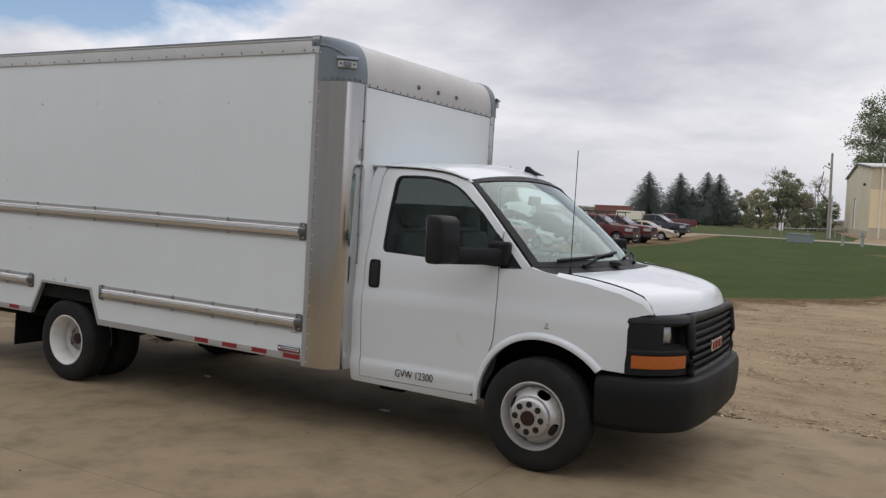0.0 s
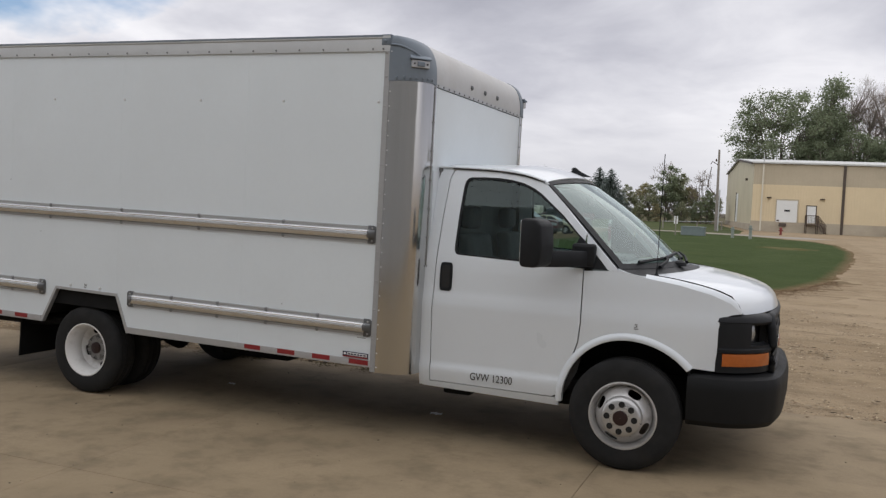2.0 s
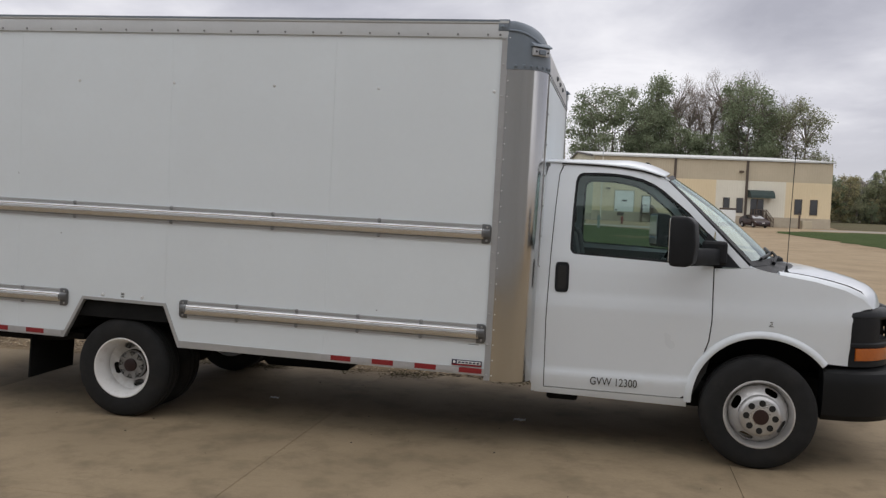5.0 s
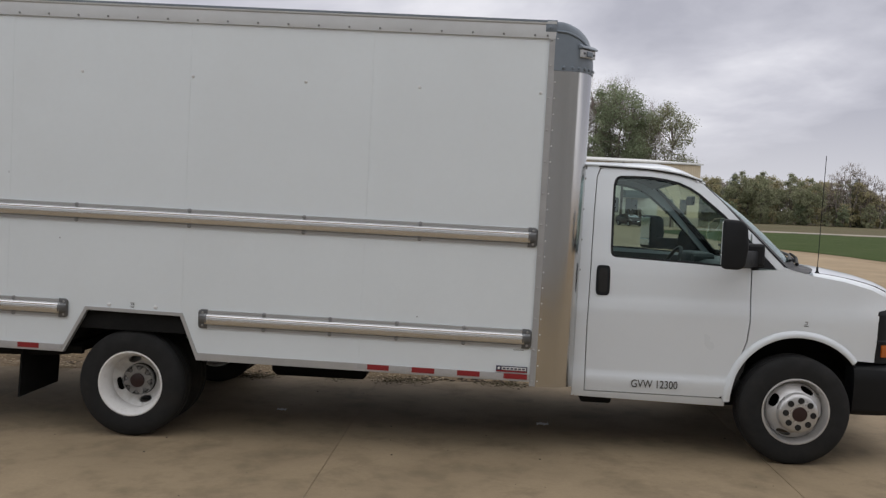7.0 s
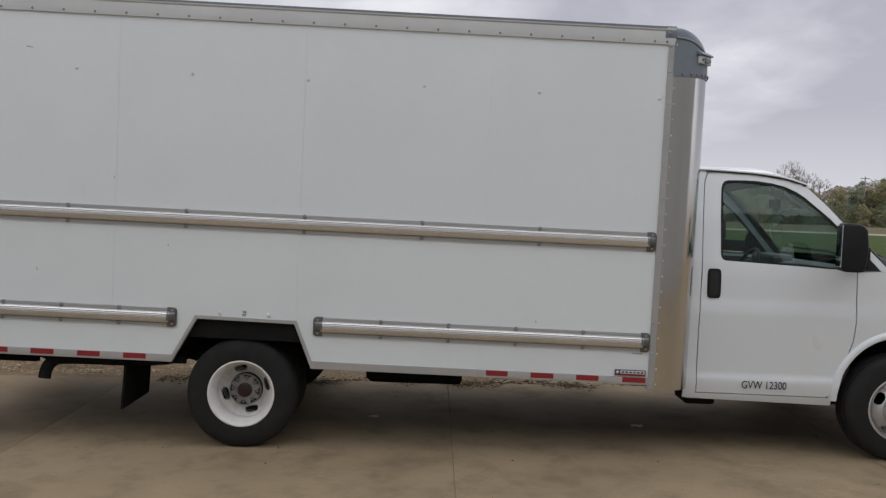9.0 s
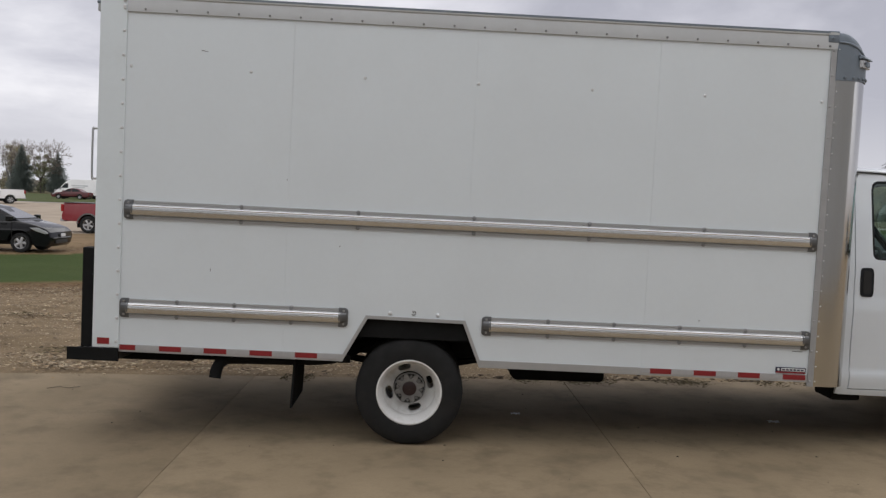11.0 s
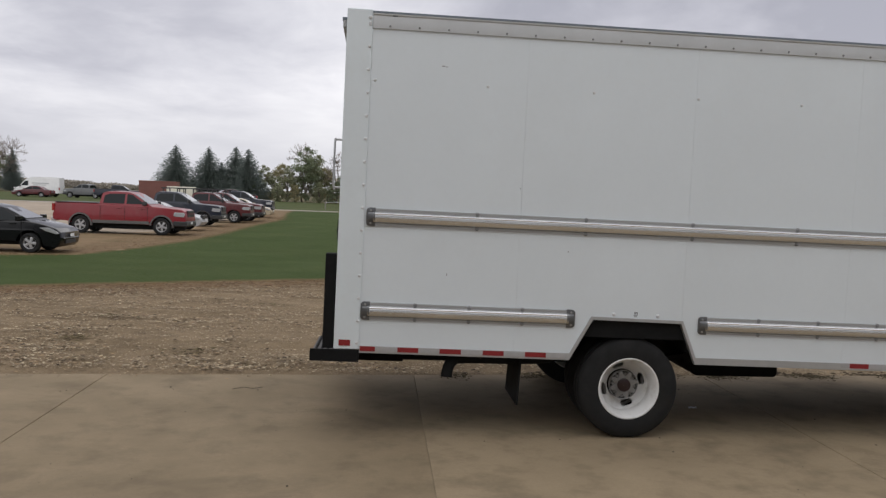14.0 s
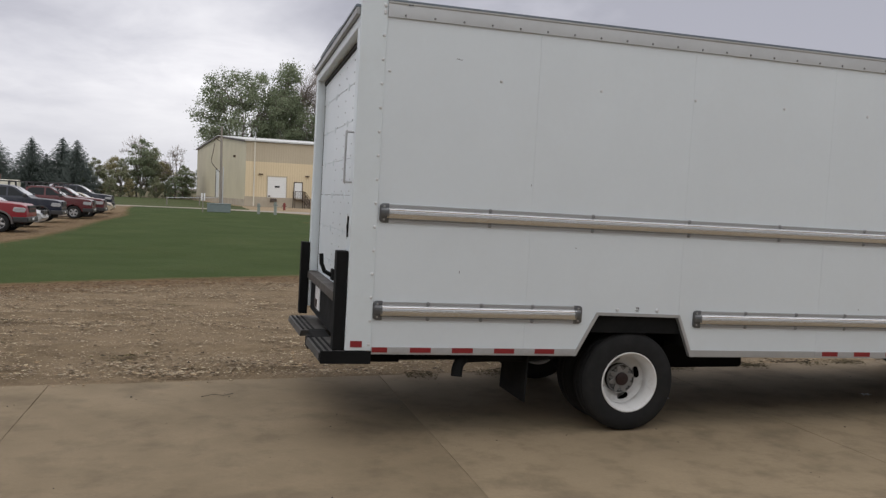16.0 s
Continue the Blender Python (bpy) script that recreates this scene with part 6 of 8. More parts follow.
part("headliner", b_grid(lambda u, v: tuple(Vector(roof(0.02 + 0.96 * u, 0.03 + 0.94 * v)) - Vector((0, 0, 0.03))), 10, 10, 0.01), M["liner"], truck, "grey headliner", 60)
dash = part("dashboard", b_prism([(4.05, 1.0), (4.02, 1.05), (4.08, 1.27), (4.16, 1.312), (4.40, 1.318), (4.62, 1.29), (4.62, 1.0)], YC - 0.90, YC + 0.90, 0.02), M["dash"], truck, "dark grey dashboard", 40)
part("binnacle", b_box(4.05, 4.25, YC + 0.22, YC + 0.66, 1.27, 1.36, 0.03), M["dash"], dash)
part("glove_box", b_box(4.00, 4.06, YC - 0.72, YC - 0.20, 1.08, 1.24, 0.012), M["liner"], dash, "grey glove box")
part("steering_wheel", b_tube([(0.19 * math.cos(2 * math.pi * k / 24), 0.19 * math.sin(2 * math.pi * k / 24), 0) for k in range(25)], 0.016, 8), M["black"], truck, "black steering wheel", 60, pose(3.92, YC + 0.44, 1.22, 0, -62, 0))
part("wheel_boss", b_lathe([(0.07, -0.02), (0.06, 0.03)], 16, "z"), M["black"], truck, "", 40, pose(3.92, YC + 0.44, 1.22, 0, -62, 0))
part("column", b_tube([(3.95, YC + 0.44, 1.20), (4.15, YC + 0.44, 1.10)], 0.035, 10), M["black"], truck)
for yy in (-0.44, 0.44):
    seat = part("seat", b_box(3.22, 3.72, YC + yy - 0.25, YC + yy + 0.25, 0.80, 0.98, 0.06, 3), M["cloth"], truck, "grey vinyl bucket seat", 60)
    part("backrest", b_prism([(3.20, 0.92), (3.34, 0.92), (3.24, 1.50), (3.12, 1.50)], YC + yy - 0.24, YC + yy + 0.24, 0.04, seg=3), M["cloth"], seat, "", 60)
    part("headrest", b_box(3.10, 3.20, YC + yy - 0.12, YC + yy + 0.12, 1.53, 1.70, 0.035, 3), M["cloth"], seat, "", 60)
    part("seat_base", b_box(3.25, 3.70, YC + yy - 0.22, YC + yy + 0.22, 0.55, 0.80), M["dark"], seat)
part("inner_mirror", b_box(3.96, 3.985, YC - 0.10, YC + 0.10, 1.74, 1.81, 0.01), M["black"], truck, "black inside mirror")

# weight marking on the near door
fc = bpy.data.curves.new("marking", "FONT")
fc.body, fc.size, fc.extrude = "GVW 12300", 0.108, 0.0008
fo = bpy.data.objects.new("marking", fc)
scene.collection.objects.link(fo)
bpy.context.view_layer.update()
fm = bpy.data.meshes.new_from_object(fo.evaluated_get(bpy.context.evaluated_depsgraph_get()))
bpy.data.objects.remove(fo)
fm.name = "door_marking"
fm.transform(pose(3.405, YC - half_width(3.5, 0.52) - 0.003, 0.482, 90, 0, 0) @ Matrix.Diagonal((0.565, 0.70, 1, 1)))
fm.materials.append(M["lettering"])
mk = new("door_marking", fm)
mk.parent = truck
mk["label"] = "black weight marking GVW 12300"

# ---- metal warehouse beyond the lawn ----
M["siding"] = mat("cream_steel_siding", (0.66, 0.545, 0.36), 0.6, var=0.07, scale=0.25, fine=4, stain=0.25, stain_color=(0.62, 0.51, 0.33), stain_scale=0.2)
M["siding_grey"] = mat("faded_siding", (0.47, 0.405, 0.30), 0.65, var=0.1, scale=0.3, fine=4, stain=0.3, stain_color=(0.42, 0.36, 0.25), stain_scale=0.15)
M["siding_pale"] = mat("pale_siding", (0.66, 0.625, 0.53), 0.6, var=0.07, scale=0.3, fine=4)
M["siding_end"] = mat("end_siding", (0.60, 0.54, 0.385), 0.6, var=0.08, scale=0.25, fine=4)
M["footing"] = mat("block_footing", (0.44, 0.385, 0.30), 0.9, var=0.15, scale=0.6, fine=5, stain=0.3, stain_color=(0.22, 0.18, 0.13), stain_scale=0.5)
M["roofing"] = mat("pale_metal_roof", (0.55, 0.56, 0.55), 0.5, 0.2, var=0.08, scale=0.3, fine=4)
M["brown_trim"] = mat("dark_brown_trim", (0.075, 0.055, 0.042), 0.6, var=0.15)
M["white_door"] = mat("white_door", (0.72, 0.73, 0.72), 0.5, var=0.04)
M["awning"] = mat("green_awning_cloth", (0.035, 0.055, 0.052), 0.8, var=0.15, scale=2, fine=20)
M["win_dark"] = mat("dark_window_glass", (0.02, 0.022, 0.025), 0.08, var=0.1, spec=0.8)
M["rust"] = mat("rusty_steel", (0.10, 0.07, 0.05), 0.8, var=0.25, scale=3, fine=20)
M["wood_pole"] = mat("grey_pole_wood", (0.27, 0.245, 0.215), 0.9, var=0.2, scale=2, fine=30, stretch=(1, 1, 0.1))
BL, BD, BM, BE, BR, BB, BF = 29.6, 58.0, 27.0, 8.25, 10.3, 9.5, 1.3     # length, depth, ridge line, eave, ridge, rear eave, footing
bld = thing("warehouse", (0.62, 104.8, 0.0), 7.0, "long cream metal warehouse with a low gable roof", "building")
part("wall", b_prism([(0, 0), (BD, 0), (BD, BB), (BM, BR), (0, BE)], 0.0, BL, axis="x"), M["siding_end"], bld, "cream corrugated end wall")


def ribs(name, x0, x1, z0, z1, material, y=-0.02, step=0.305, label=""):
    """Ribbed sheet on the long wall."""
    prof = []
    x = x0
    while x < x1 - 0.01:
        for dx, dy in ((0, 0), (0.20, 0), (0.225, -0.014), (0.28, -0.014)):
            if x + dx <= x1:
                prof.append((x + dx, y + dy))
        x += step
    prof.append((x1, y))
    return part(name, b_prism([*prof, (x1, 0.05), (x0, 0.05)], z0, z1, axis="z"), material, bld, label)


ribs("siding", 0.0, 10.05, BF, 5.75, M["siding"], label="cream corrugated siding")
ribs("siding", 10.35, 15.4, BF, 5.75, M["siding"], label="cream corrugated siding")
ribs("siding", 15.4, 19.0, BF, 5.75, M["siding_pale"], label="pale replaced siding")
ribs("siding", 19.3, 24.0, BF, 5.75, M["siding_pale"], label="pale replaced siding")
ribs("siding", 24.0, BL, BF, 5.75, M["siding"], label="cream corrugated siding")
for a, b in ((0.0, 10.05), (10.35, 19.0), (19.3, BL)):
    ribs("upper_siding", a, b, 5.75, BE, M["siding_grey"], label="faded grey-brown upper siding")
part("footing", b_box(-0.06, BL + 0.06, -0.10, 0.06, -0.5, BF), M["footing"], bld, "concrete block footing")
part("footing", b_box(-0.06, 0.05, 0.06, BD, -0.5, 0.9), M["footing"], bld, "concrete block footing")
for x in (10.2, 19.15):
    part("pilaster", b_box(x - 0.15, x + 0.15, -0.16, 0.02, 0.05, BE), M["brown_trim"], bld, "dark brown wall post")
part("downspout", b_box(1.0, 1.16, -0.18, -0.04, 0.1, BE), M["siding_pale"], bld, "pale downspout")
part("downspout", b_box(1.02, 1.14, -0.16, -0.06, BE, BE + 1.2), M["trim"], bld, "grey vent pipe")
part("eave", b_box(-0.2, BL + 0.2, -0.35, 0.05, BE + 0.04, BE + 0.21), M["roofing"], bld, "pale metal eave gutter")
for y0, y1, za, zb in ((-0.3, BM, BE + 0.22, BR + 0.2), (BM, BD + 0.3, BR + 0.2, BB + 0.2)):
    part("roof", b_prism([(y0, za), (y1, zb), (y1, zb - 0.2), (y0, za - 0.2)], -0.25, BL + 0.25, axis="x"), M["roofing"], bld, "pale metal roof")
for i, (y0, y1, za, zb) in enumerate(((-0.3, BM, BE + 0.12, BR + 0.12), (BM, BD + 0.3, BR + 0.12, BB + 0.12))):
    part("gable_trim", b_prism([(y0, za), (y1, zb), (y1, zb - 0.22), (y0, za - 0.22)], -0.30, -0.255, axis="x"), M["brown_trim"], bld, "dark gable trim")
# end wall door and lamps
part("side_door", b_box(-0.08, 0.0, 25.6, 28.6, 0.9, 5.2), M["white_door"], bld, "tall pale side door")
part("side_door_frame", b_box(-0.14, 0.0, 28.6, 28.9, 0.9, 5.4), M["brown_trim"], bld)
for yy in (9.0,):
    part("wall_lamp", b_box(-0.3, 0.0, yy - 0.15, yy + 0.15, 6.5, 6.8, 0.04), M["rust"], bld, "rusty wall lamp")
# dock door
dock = part("dock_door", b_box(2.82, 5.18, -0.09, 0.0, 1.25, 3.9), M["white_door"], bld, "white sectional dock door")
for k in range(5):
    part("door_rib", b_box(2.84, 5.16, -0.11, -0.09, 1.27 + 0.53 * k, 1.75 + 0.53 * k, 0.01), M["white_door"], dock)
part("door_window", b_box(3.72, 4.35, -0.125, -0.105, 2.55, 2.78), M["win_dark"], dock, "small dark door window")
part("bumper_block", b_box(3.2, 4.0, -0.3, -0.09, 0.75, 1.15, 0.03), M["brown_trim"], dock, "dark dock bumper")
part("corner_mark", b_box(2.9, 3.2, -0.125, -0.105, 1.36, 1.52), M["brown_trim"], dock)
for x0, x1, z0, z1 in ((2.70, 2.82, 1.25, 4.0), (5.18, 5.30, 1.25, 4.0), (2.70, 5.30, 3.9, 4.05)):
    part("door_frame", b_box(x0, x1, -0.13, 0.0, z0, z1), M["siding_grey"], dock)
# entry door with steps
entry = part("entry_door", b_box(6.28, 7.25, -0.09, 0.0, 1.2, 3.30), M["white_door"], bld, "white entry door")
for x0, x1, z0, z1 in ((6.18, 6.28, 1.2, 3.4), (7.25, 7.35, 1.2, 3.4), (6.18, 7.35, 3.3, 3.4)):
    part("door_frame", b_box(x0, x1, -0.12, 0.0, z0, z1), M["brown_trim"], entry)


def stair(x0, x1, name, going):
    root = part(name, b_box(x0, x1, -1.35, -0.1, 1.08, 1.16), M["rust"], bld, "rusty steel landing with railings")
    for k in range(5):
        xa = x1 + 0.18 * k if going > 0 else x0 - 0.18 * k
        part("step", b_box(xa, xa + 0.20 * going, -1.25, -0.2, 0.92 - 0.2 * k, 0.96 - 0.2 * k), M["rust"], root)
    end = x1 + 0.92 if going > 0 else x0 - 0.92
    for yy in (-1.33, -0.15):
        for xa, zt in ((x0 + 0.03, 2.2), (x1 - 0.03, 2.2)):
            part("post", b_box(xa - 0.04, xa + 0.04, yy - 0.03, yy + 0.03, 0.0, zt), M["rust"], root)
        edge = x1 if going > 0 else x0
        part("rail", b_tube([(edge, yy, 2.18), (end, yy, 1.05), (end, yy, 0.0)], 0.035, 6), M["rust"], root)
        part("rail", b_tube([(edge, yy, 1.65), (end, yy, 0.55)], 0.03, 6), M["rust"], root)
        for k in range(6):
            t = (k + 0.5) / 6
            xm = edge + (end - edge) * t
            part("baluster", b_box(xm - 0.02, xm + 0.02, yy - 0.02, yy + 0.02, max(0, 1.0 - 1.1 * t), 2.15 - 1.1 * t), M["rust"], root)
    for k in range(8):
        xm = x0 + (x1 - x0) * (k + 0.5) / 8
        part("baluster", b_box(xm - 0.015, xm + 0.015, -1.345, -1.315, 1.16, 2.2), M["rust"], root)
    part("rail", b_box(x0, x1, -1.35, -1.31, 2.16, 2.22), M["rust"], root)
    return root


stair(6.1, 7.4, "entry_stairs", 1)
# office door with awning, windows
door2 = part("office_door", b_box(19.75, 21.35, -0.08, 0.0, 1.25, 3.5), M["win_dark"], bld, "dark glass office door")
part("door_frame", b_box(20.5, 20.6, -0.1, 0.0, 1.25, 3.5), M["brown_trim"], door2)
aw = [(-0.05, 4.62), (-0.6, 4.60), (-1.2, 4.35), (-1.55, 3.95), (-1.6, 3.62), (-1.52, 3.62), (-1.1, 4.2), (-0.05, 4.5)]
part("awning", b_prism(aw, 19.35, 22.3, axis="x"), M["awning"], bld, "dark green barrel awning")
for x0 in (19.35, 22.24):
    part("awning_end", b_prism([(-0.05, 4.6), (-0.6, 4.58), (-1.2, 4.3), (-1.55, 3.9), (-1.58, 3.64), (-0.05, 3.64)], x0, x0 + 0.06, axis="x"), M["awning"], bld)
stair(19.9, 21.4, "office_stairs", 1)
for x0, x1, z0, z1 in ((16.4, 17.1, 2.2, 3.5), (18.05, 18.75, 1.75, 3.5), (25.2, 26.0, 1.8, 3.6), (27.1, 27.9, 1.8, 3.6)):
    w = part("window", b_box(x0, x1, -0.08, 0.0, z0, z1), M["win_dark"], bld, "narrow dark window")
    for a, b, c, d in ((x0 - 0.06, x0, z0, z1), (x1, x1 + 0.06, z0, z1), (x0 - 0.06, x1 + 0.06, z1, z1 + 0.07), (x0 - 0.06, x1 + 0.06, z0 - 0.07, z0)):
        part("frame", b_box(a, b, -0.11, 0.0, c, d), M["brown_trim"], w)
for x in (18.4, 7.9, 1.9):
    part("wall_lamp", b_box(x - 0.25, x + 0.25, -0.4, -0.05, 6.75 if x > 10 else 4.1, 7.0 if x > 10 else 4.25, 0.04), M["rust"], bld, "wall lamp")
# things by the wall
unit = thing("air_handler", (17.0, 103.6, 0.0), 7, "white metal air handler against the warehouse wall", "machine")
part("body", b_box(-0.85, 0.85, -0.9, 0.5, 0.45, 2.0, 0.04), M["white_door"], unit, "white sheet metal body")
part("hood", b_box(-0.8, 0.9, -0.95, 0.55, 2.0, 2.25, 0.08), M["brown_trim"], unit, "dark hood")
part("stand", b_box(-0.9, 0.9, -0.8, 0.4, 0.0, 0.45), M["rust"], unit, "rusty stand")
gas = thing("meter_box", (26.4, 105.0, 0.02), 7, "grey meter cabinet at the wall foot", "cabinet")
part("body", b_box(-0.55, 0.55, -0.8, 0.2, 0.0, 1.0, 0.03), M["siding_grey"], gas)
part("pipe", b_box(-0.95, -0.75, -0.5, -0.3, 0.0, 1.9, 0.02), M["rust"], gas, "rusty pipe")

# ---- small fixtures on the lawn ----
ub = thing("utility_box", (-2.65, 72.0, rise(72)), 0, "low grey-green utility cabinet on the lawn", "utility box")
M["ubox"] = mat("utility_green", (0.16, 0.20, 0.20), 0.6, var=0.1)
part("body", b_box(-1.0, 1.0, -0.6, 0.6, 0.0, 0.68, 0.03), M["ubox"], ub)
part("lid", b_box(-1.04, 1.04, -0.64, 0.64, 0.68, 0.78, 0.03), M["ubox"], ub, "grey-green lid")
M["bollard"] = mat("bollard_grey_green", (0.25, 0.28, 0.25), 0.7, var=0.1)
for x, y, h in ((0.72, 70.5, 0.95), (2.15, 70.5, 1.15)):
    bo = tagged(part("pedestal", b_box(-0.12, 0.12, -0.12, 0.12, -0.1, h, 0.03), M["bollard"], None), "pale green cable pedestal on the lawn", "pedestal", "cable pedestals")
    bo.matrix_world = pose(x, y, rise(y))
    part("band", b_box(-0.175, 0.175, -0.175, 0.175, h * 0.72, h * 0.78), M["ubox"], bo)
M["hydrant"] = mat("hydrant_red", (0.20, 0.035, 0.028), 0.5, var=0.15)
hy = thing("fire_hydrant", (4.3, 88.0, rise(88)), 0, "red fire hydrant by the road", "hydrant")
hy.scale = (0.8, 0.8, 0.75)
part("barrel", b_lathe([(0.2, 0), (0.2, 0.1), (0.15, 0.12), (0.15, 0.75), (0.2, 0.78), (0.2, 0.86), (0.14, 1.0), (0.05, 1.08)], 16, "z"), M["hydrant"], hy, "", 40)
part("outlet", b_tube([(-0.28, 0, 0.6), (0.28, 0, 0.6)], 0.08, 10), M["hydrant"], hy)
part("outlet", b_tube([(0, -0.28, 0.55), (0, 0, 0.55)], 0.1, 10), M["hydrant"], hy)
sg_ = thing("sign_post", (-4.0, 70.5, rise(70.5)), 0, "small white sign on a thin post", "sign")
part("post", b_box(-0.04, 0.04, -0.04, 0.04, 0, 1.35), M["wood_pole"], sg_)
for dx in (-0.16, 0.06):
    part("plate", b_box(dx, dx + 0.12, -0.07, -0.045, 1.0, 1.65), M["badge_white"], sg_, "white plate")
pole = thing("utility_pole", (-2.4, 92.0, rise(92)), 0, "leaning weathered wooden utility pole with fittings", "pole")
part("shaft", b_tube([(0, 0, -0.3), (-0.04, 0, 4), (-0.1, 0, 8.9)], [0.17, 0.15, 0.11], 10), M["wood_pole"], pole, "", 60)
part("bracket", b_tube([(-0.1, 0, 7.2), (-0.75, 0, 7.6), (-0.9, 0, 7.3)], 0.05, 6), M["rust"], pole)
part("cable", b_tube(smooth_line([(-0.8, 0, 7.0), (-0.95, 0, 6.0), (-1.1, 0, 5.0), (-0.6, 0, 4.3), (-0.14, 0, 3.8)], 4), 0.045, 6), M["rust"], pole, "loose hanging cable")
part("conduit", b_box(0.14, 0.26, -0.08, 0.08, 0, 4.5), M["trim"], pole)
part("insulator", b_lathe([(0.07, 0), (0.1, 0.1), (0.05, 0.3)], 8, "z"), M["rust"], pole, "", None, pose(-0.35, 0, 7.6))
fence = thing("guard_rail", (-8.2, 88.5, rise(88.5)), 0, "low white rail beside the access road", "rail")
part("rail", b_tube([(0, 3.7, 0.80), (1, 4, 0.85), (6.0, 9, 1.0)], 0.035, 6), M["trim"], fence)
for x, y in ((0.1, 3.7), (3.5, 6.5), (6.0, 9)):
    part("post", b_box(x - 0.06, x + 0.06, y - 0.06, y + 0.06, -0.2, 0.95), M["wood_pole"], fence)

# ---- parked vehicles ----
M["carglass"] = mat("car_glass_dark", (0.012, 0.015, 0.017), 0.06, var=0.1, spec=0.2)
M["carscreen"] = mat("car_windscreen", (0.05, 0.056, 0.06), 0.05, var=0.1, spec=1.0, coat=1.0)
M["carrim"] = mat("car_alloy_rim", (0.42, 0.42, 0.43), 0.35, 0.5, var=0.1)
M["cartrim"] = mat("car_dark_trim", (0.03, 0.03, 0.032), 0.5, var=0.2)
M["carlamp"] = mat("car_headlamp", (0.46, 0.47, 0.49), 0.12, 0.4, var=0.1, coat=0.5)
M["carred"] = mat("car_tail_lamp", (0.30, 0.01, 0.01), 0.25, var=0.1)


def car_paint(name, c):
    return mat(name, c, 0.34, 0.0, var=0.05, scale=2, fine=60, coat=0.3, spec=0.35, stain=0.06, stain_color=(0.3, 0.26, 0.22), stain_scale=2)


P = {"red": car_paint("red_car_paint", (0.205, 0.016, 0.024)), "maroon": car_paint("maroon_car_paint", (0.085, 0.013, 0.016)), "navy": car_paint("navy_car_paint", (0.009, 0.013, 0.026)),
     "black": mat("black_car_paint", (0.007, 0.0075, 0.009), 0.10, 0.0, var=0.05, spec=0.28), "white": car_paint("white_car_paint", (0.75, 0.75, 0.75)), "beige": car_paint("beige_car_paint", (0.42, 0.36, 0.26)),
     "maroon_dark": car_paint("dark_maroon_car_paint", (0.022, 0.008, 0.010)), "grey": car_paint("grey_car_paint", (0.14, 0.145, 0.15)), "silver": car_paint("silver_car_paint", (0.45, 0.46, 0.47)), "flare": mat("grey_flare", (0.10, 0.095, 0.092), 0.6, var=0.1)}

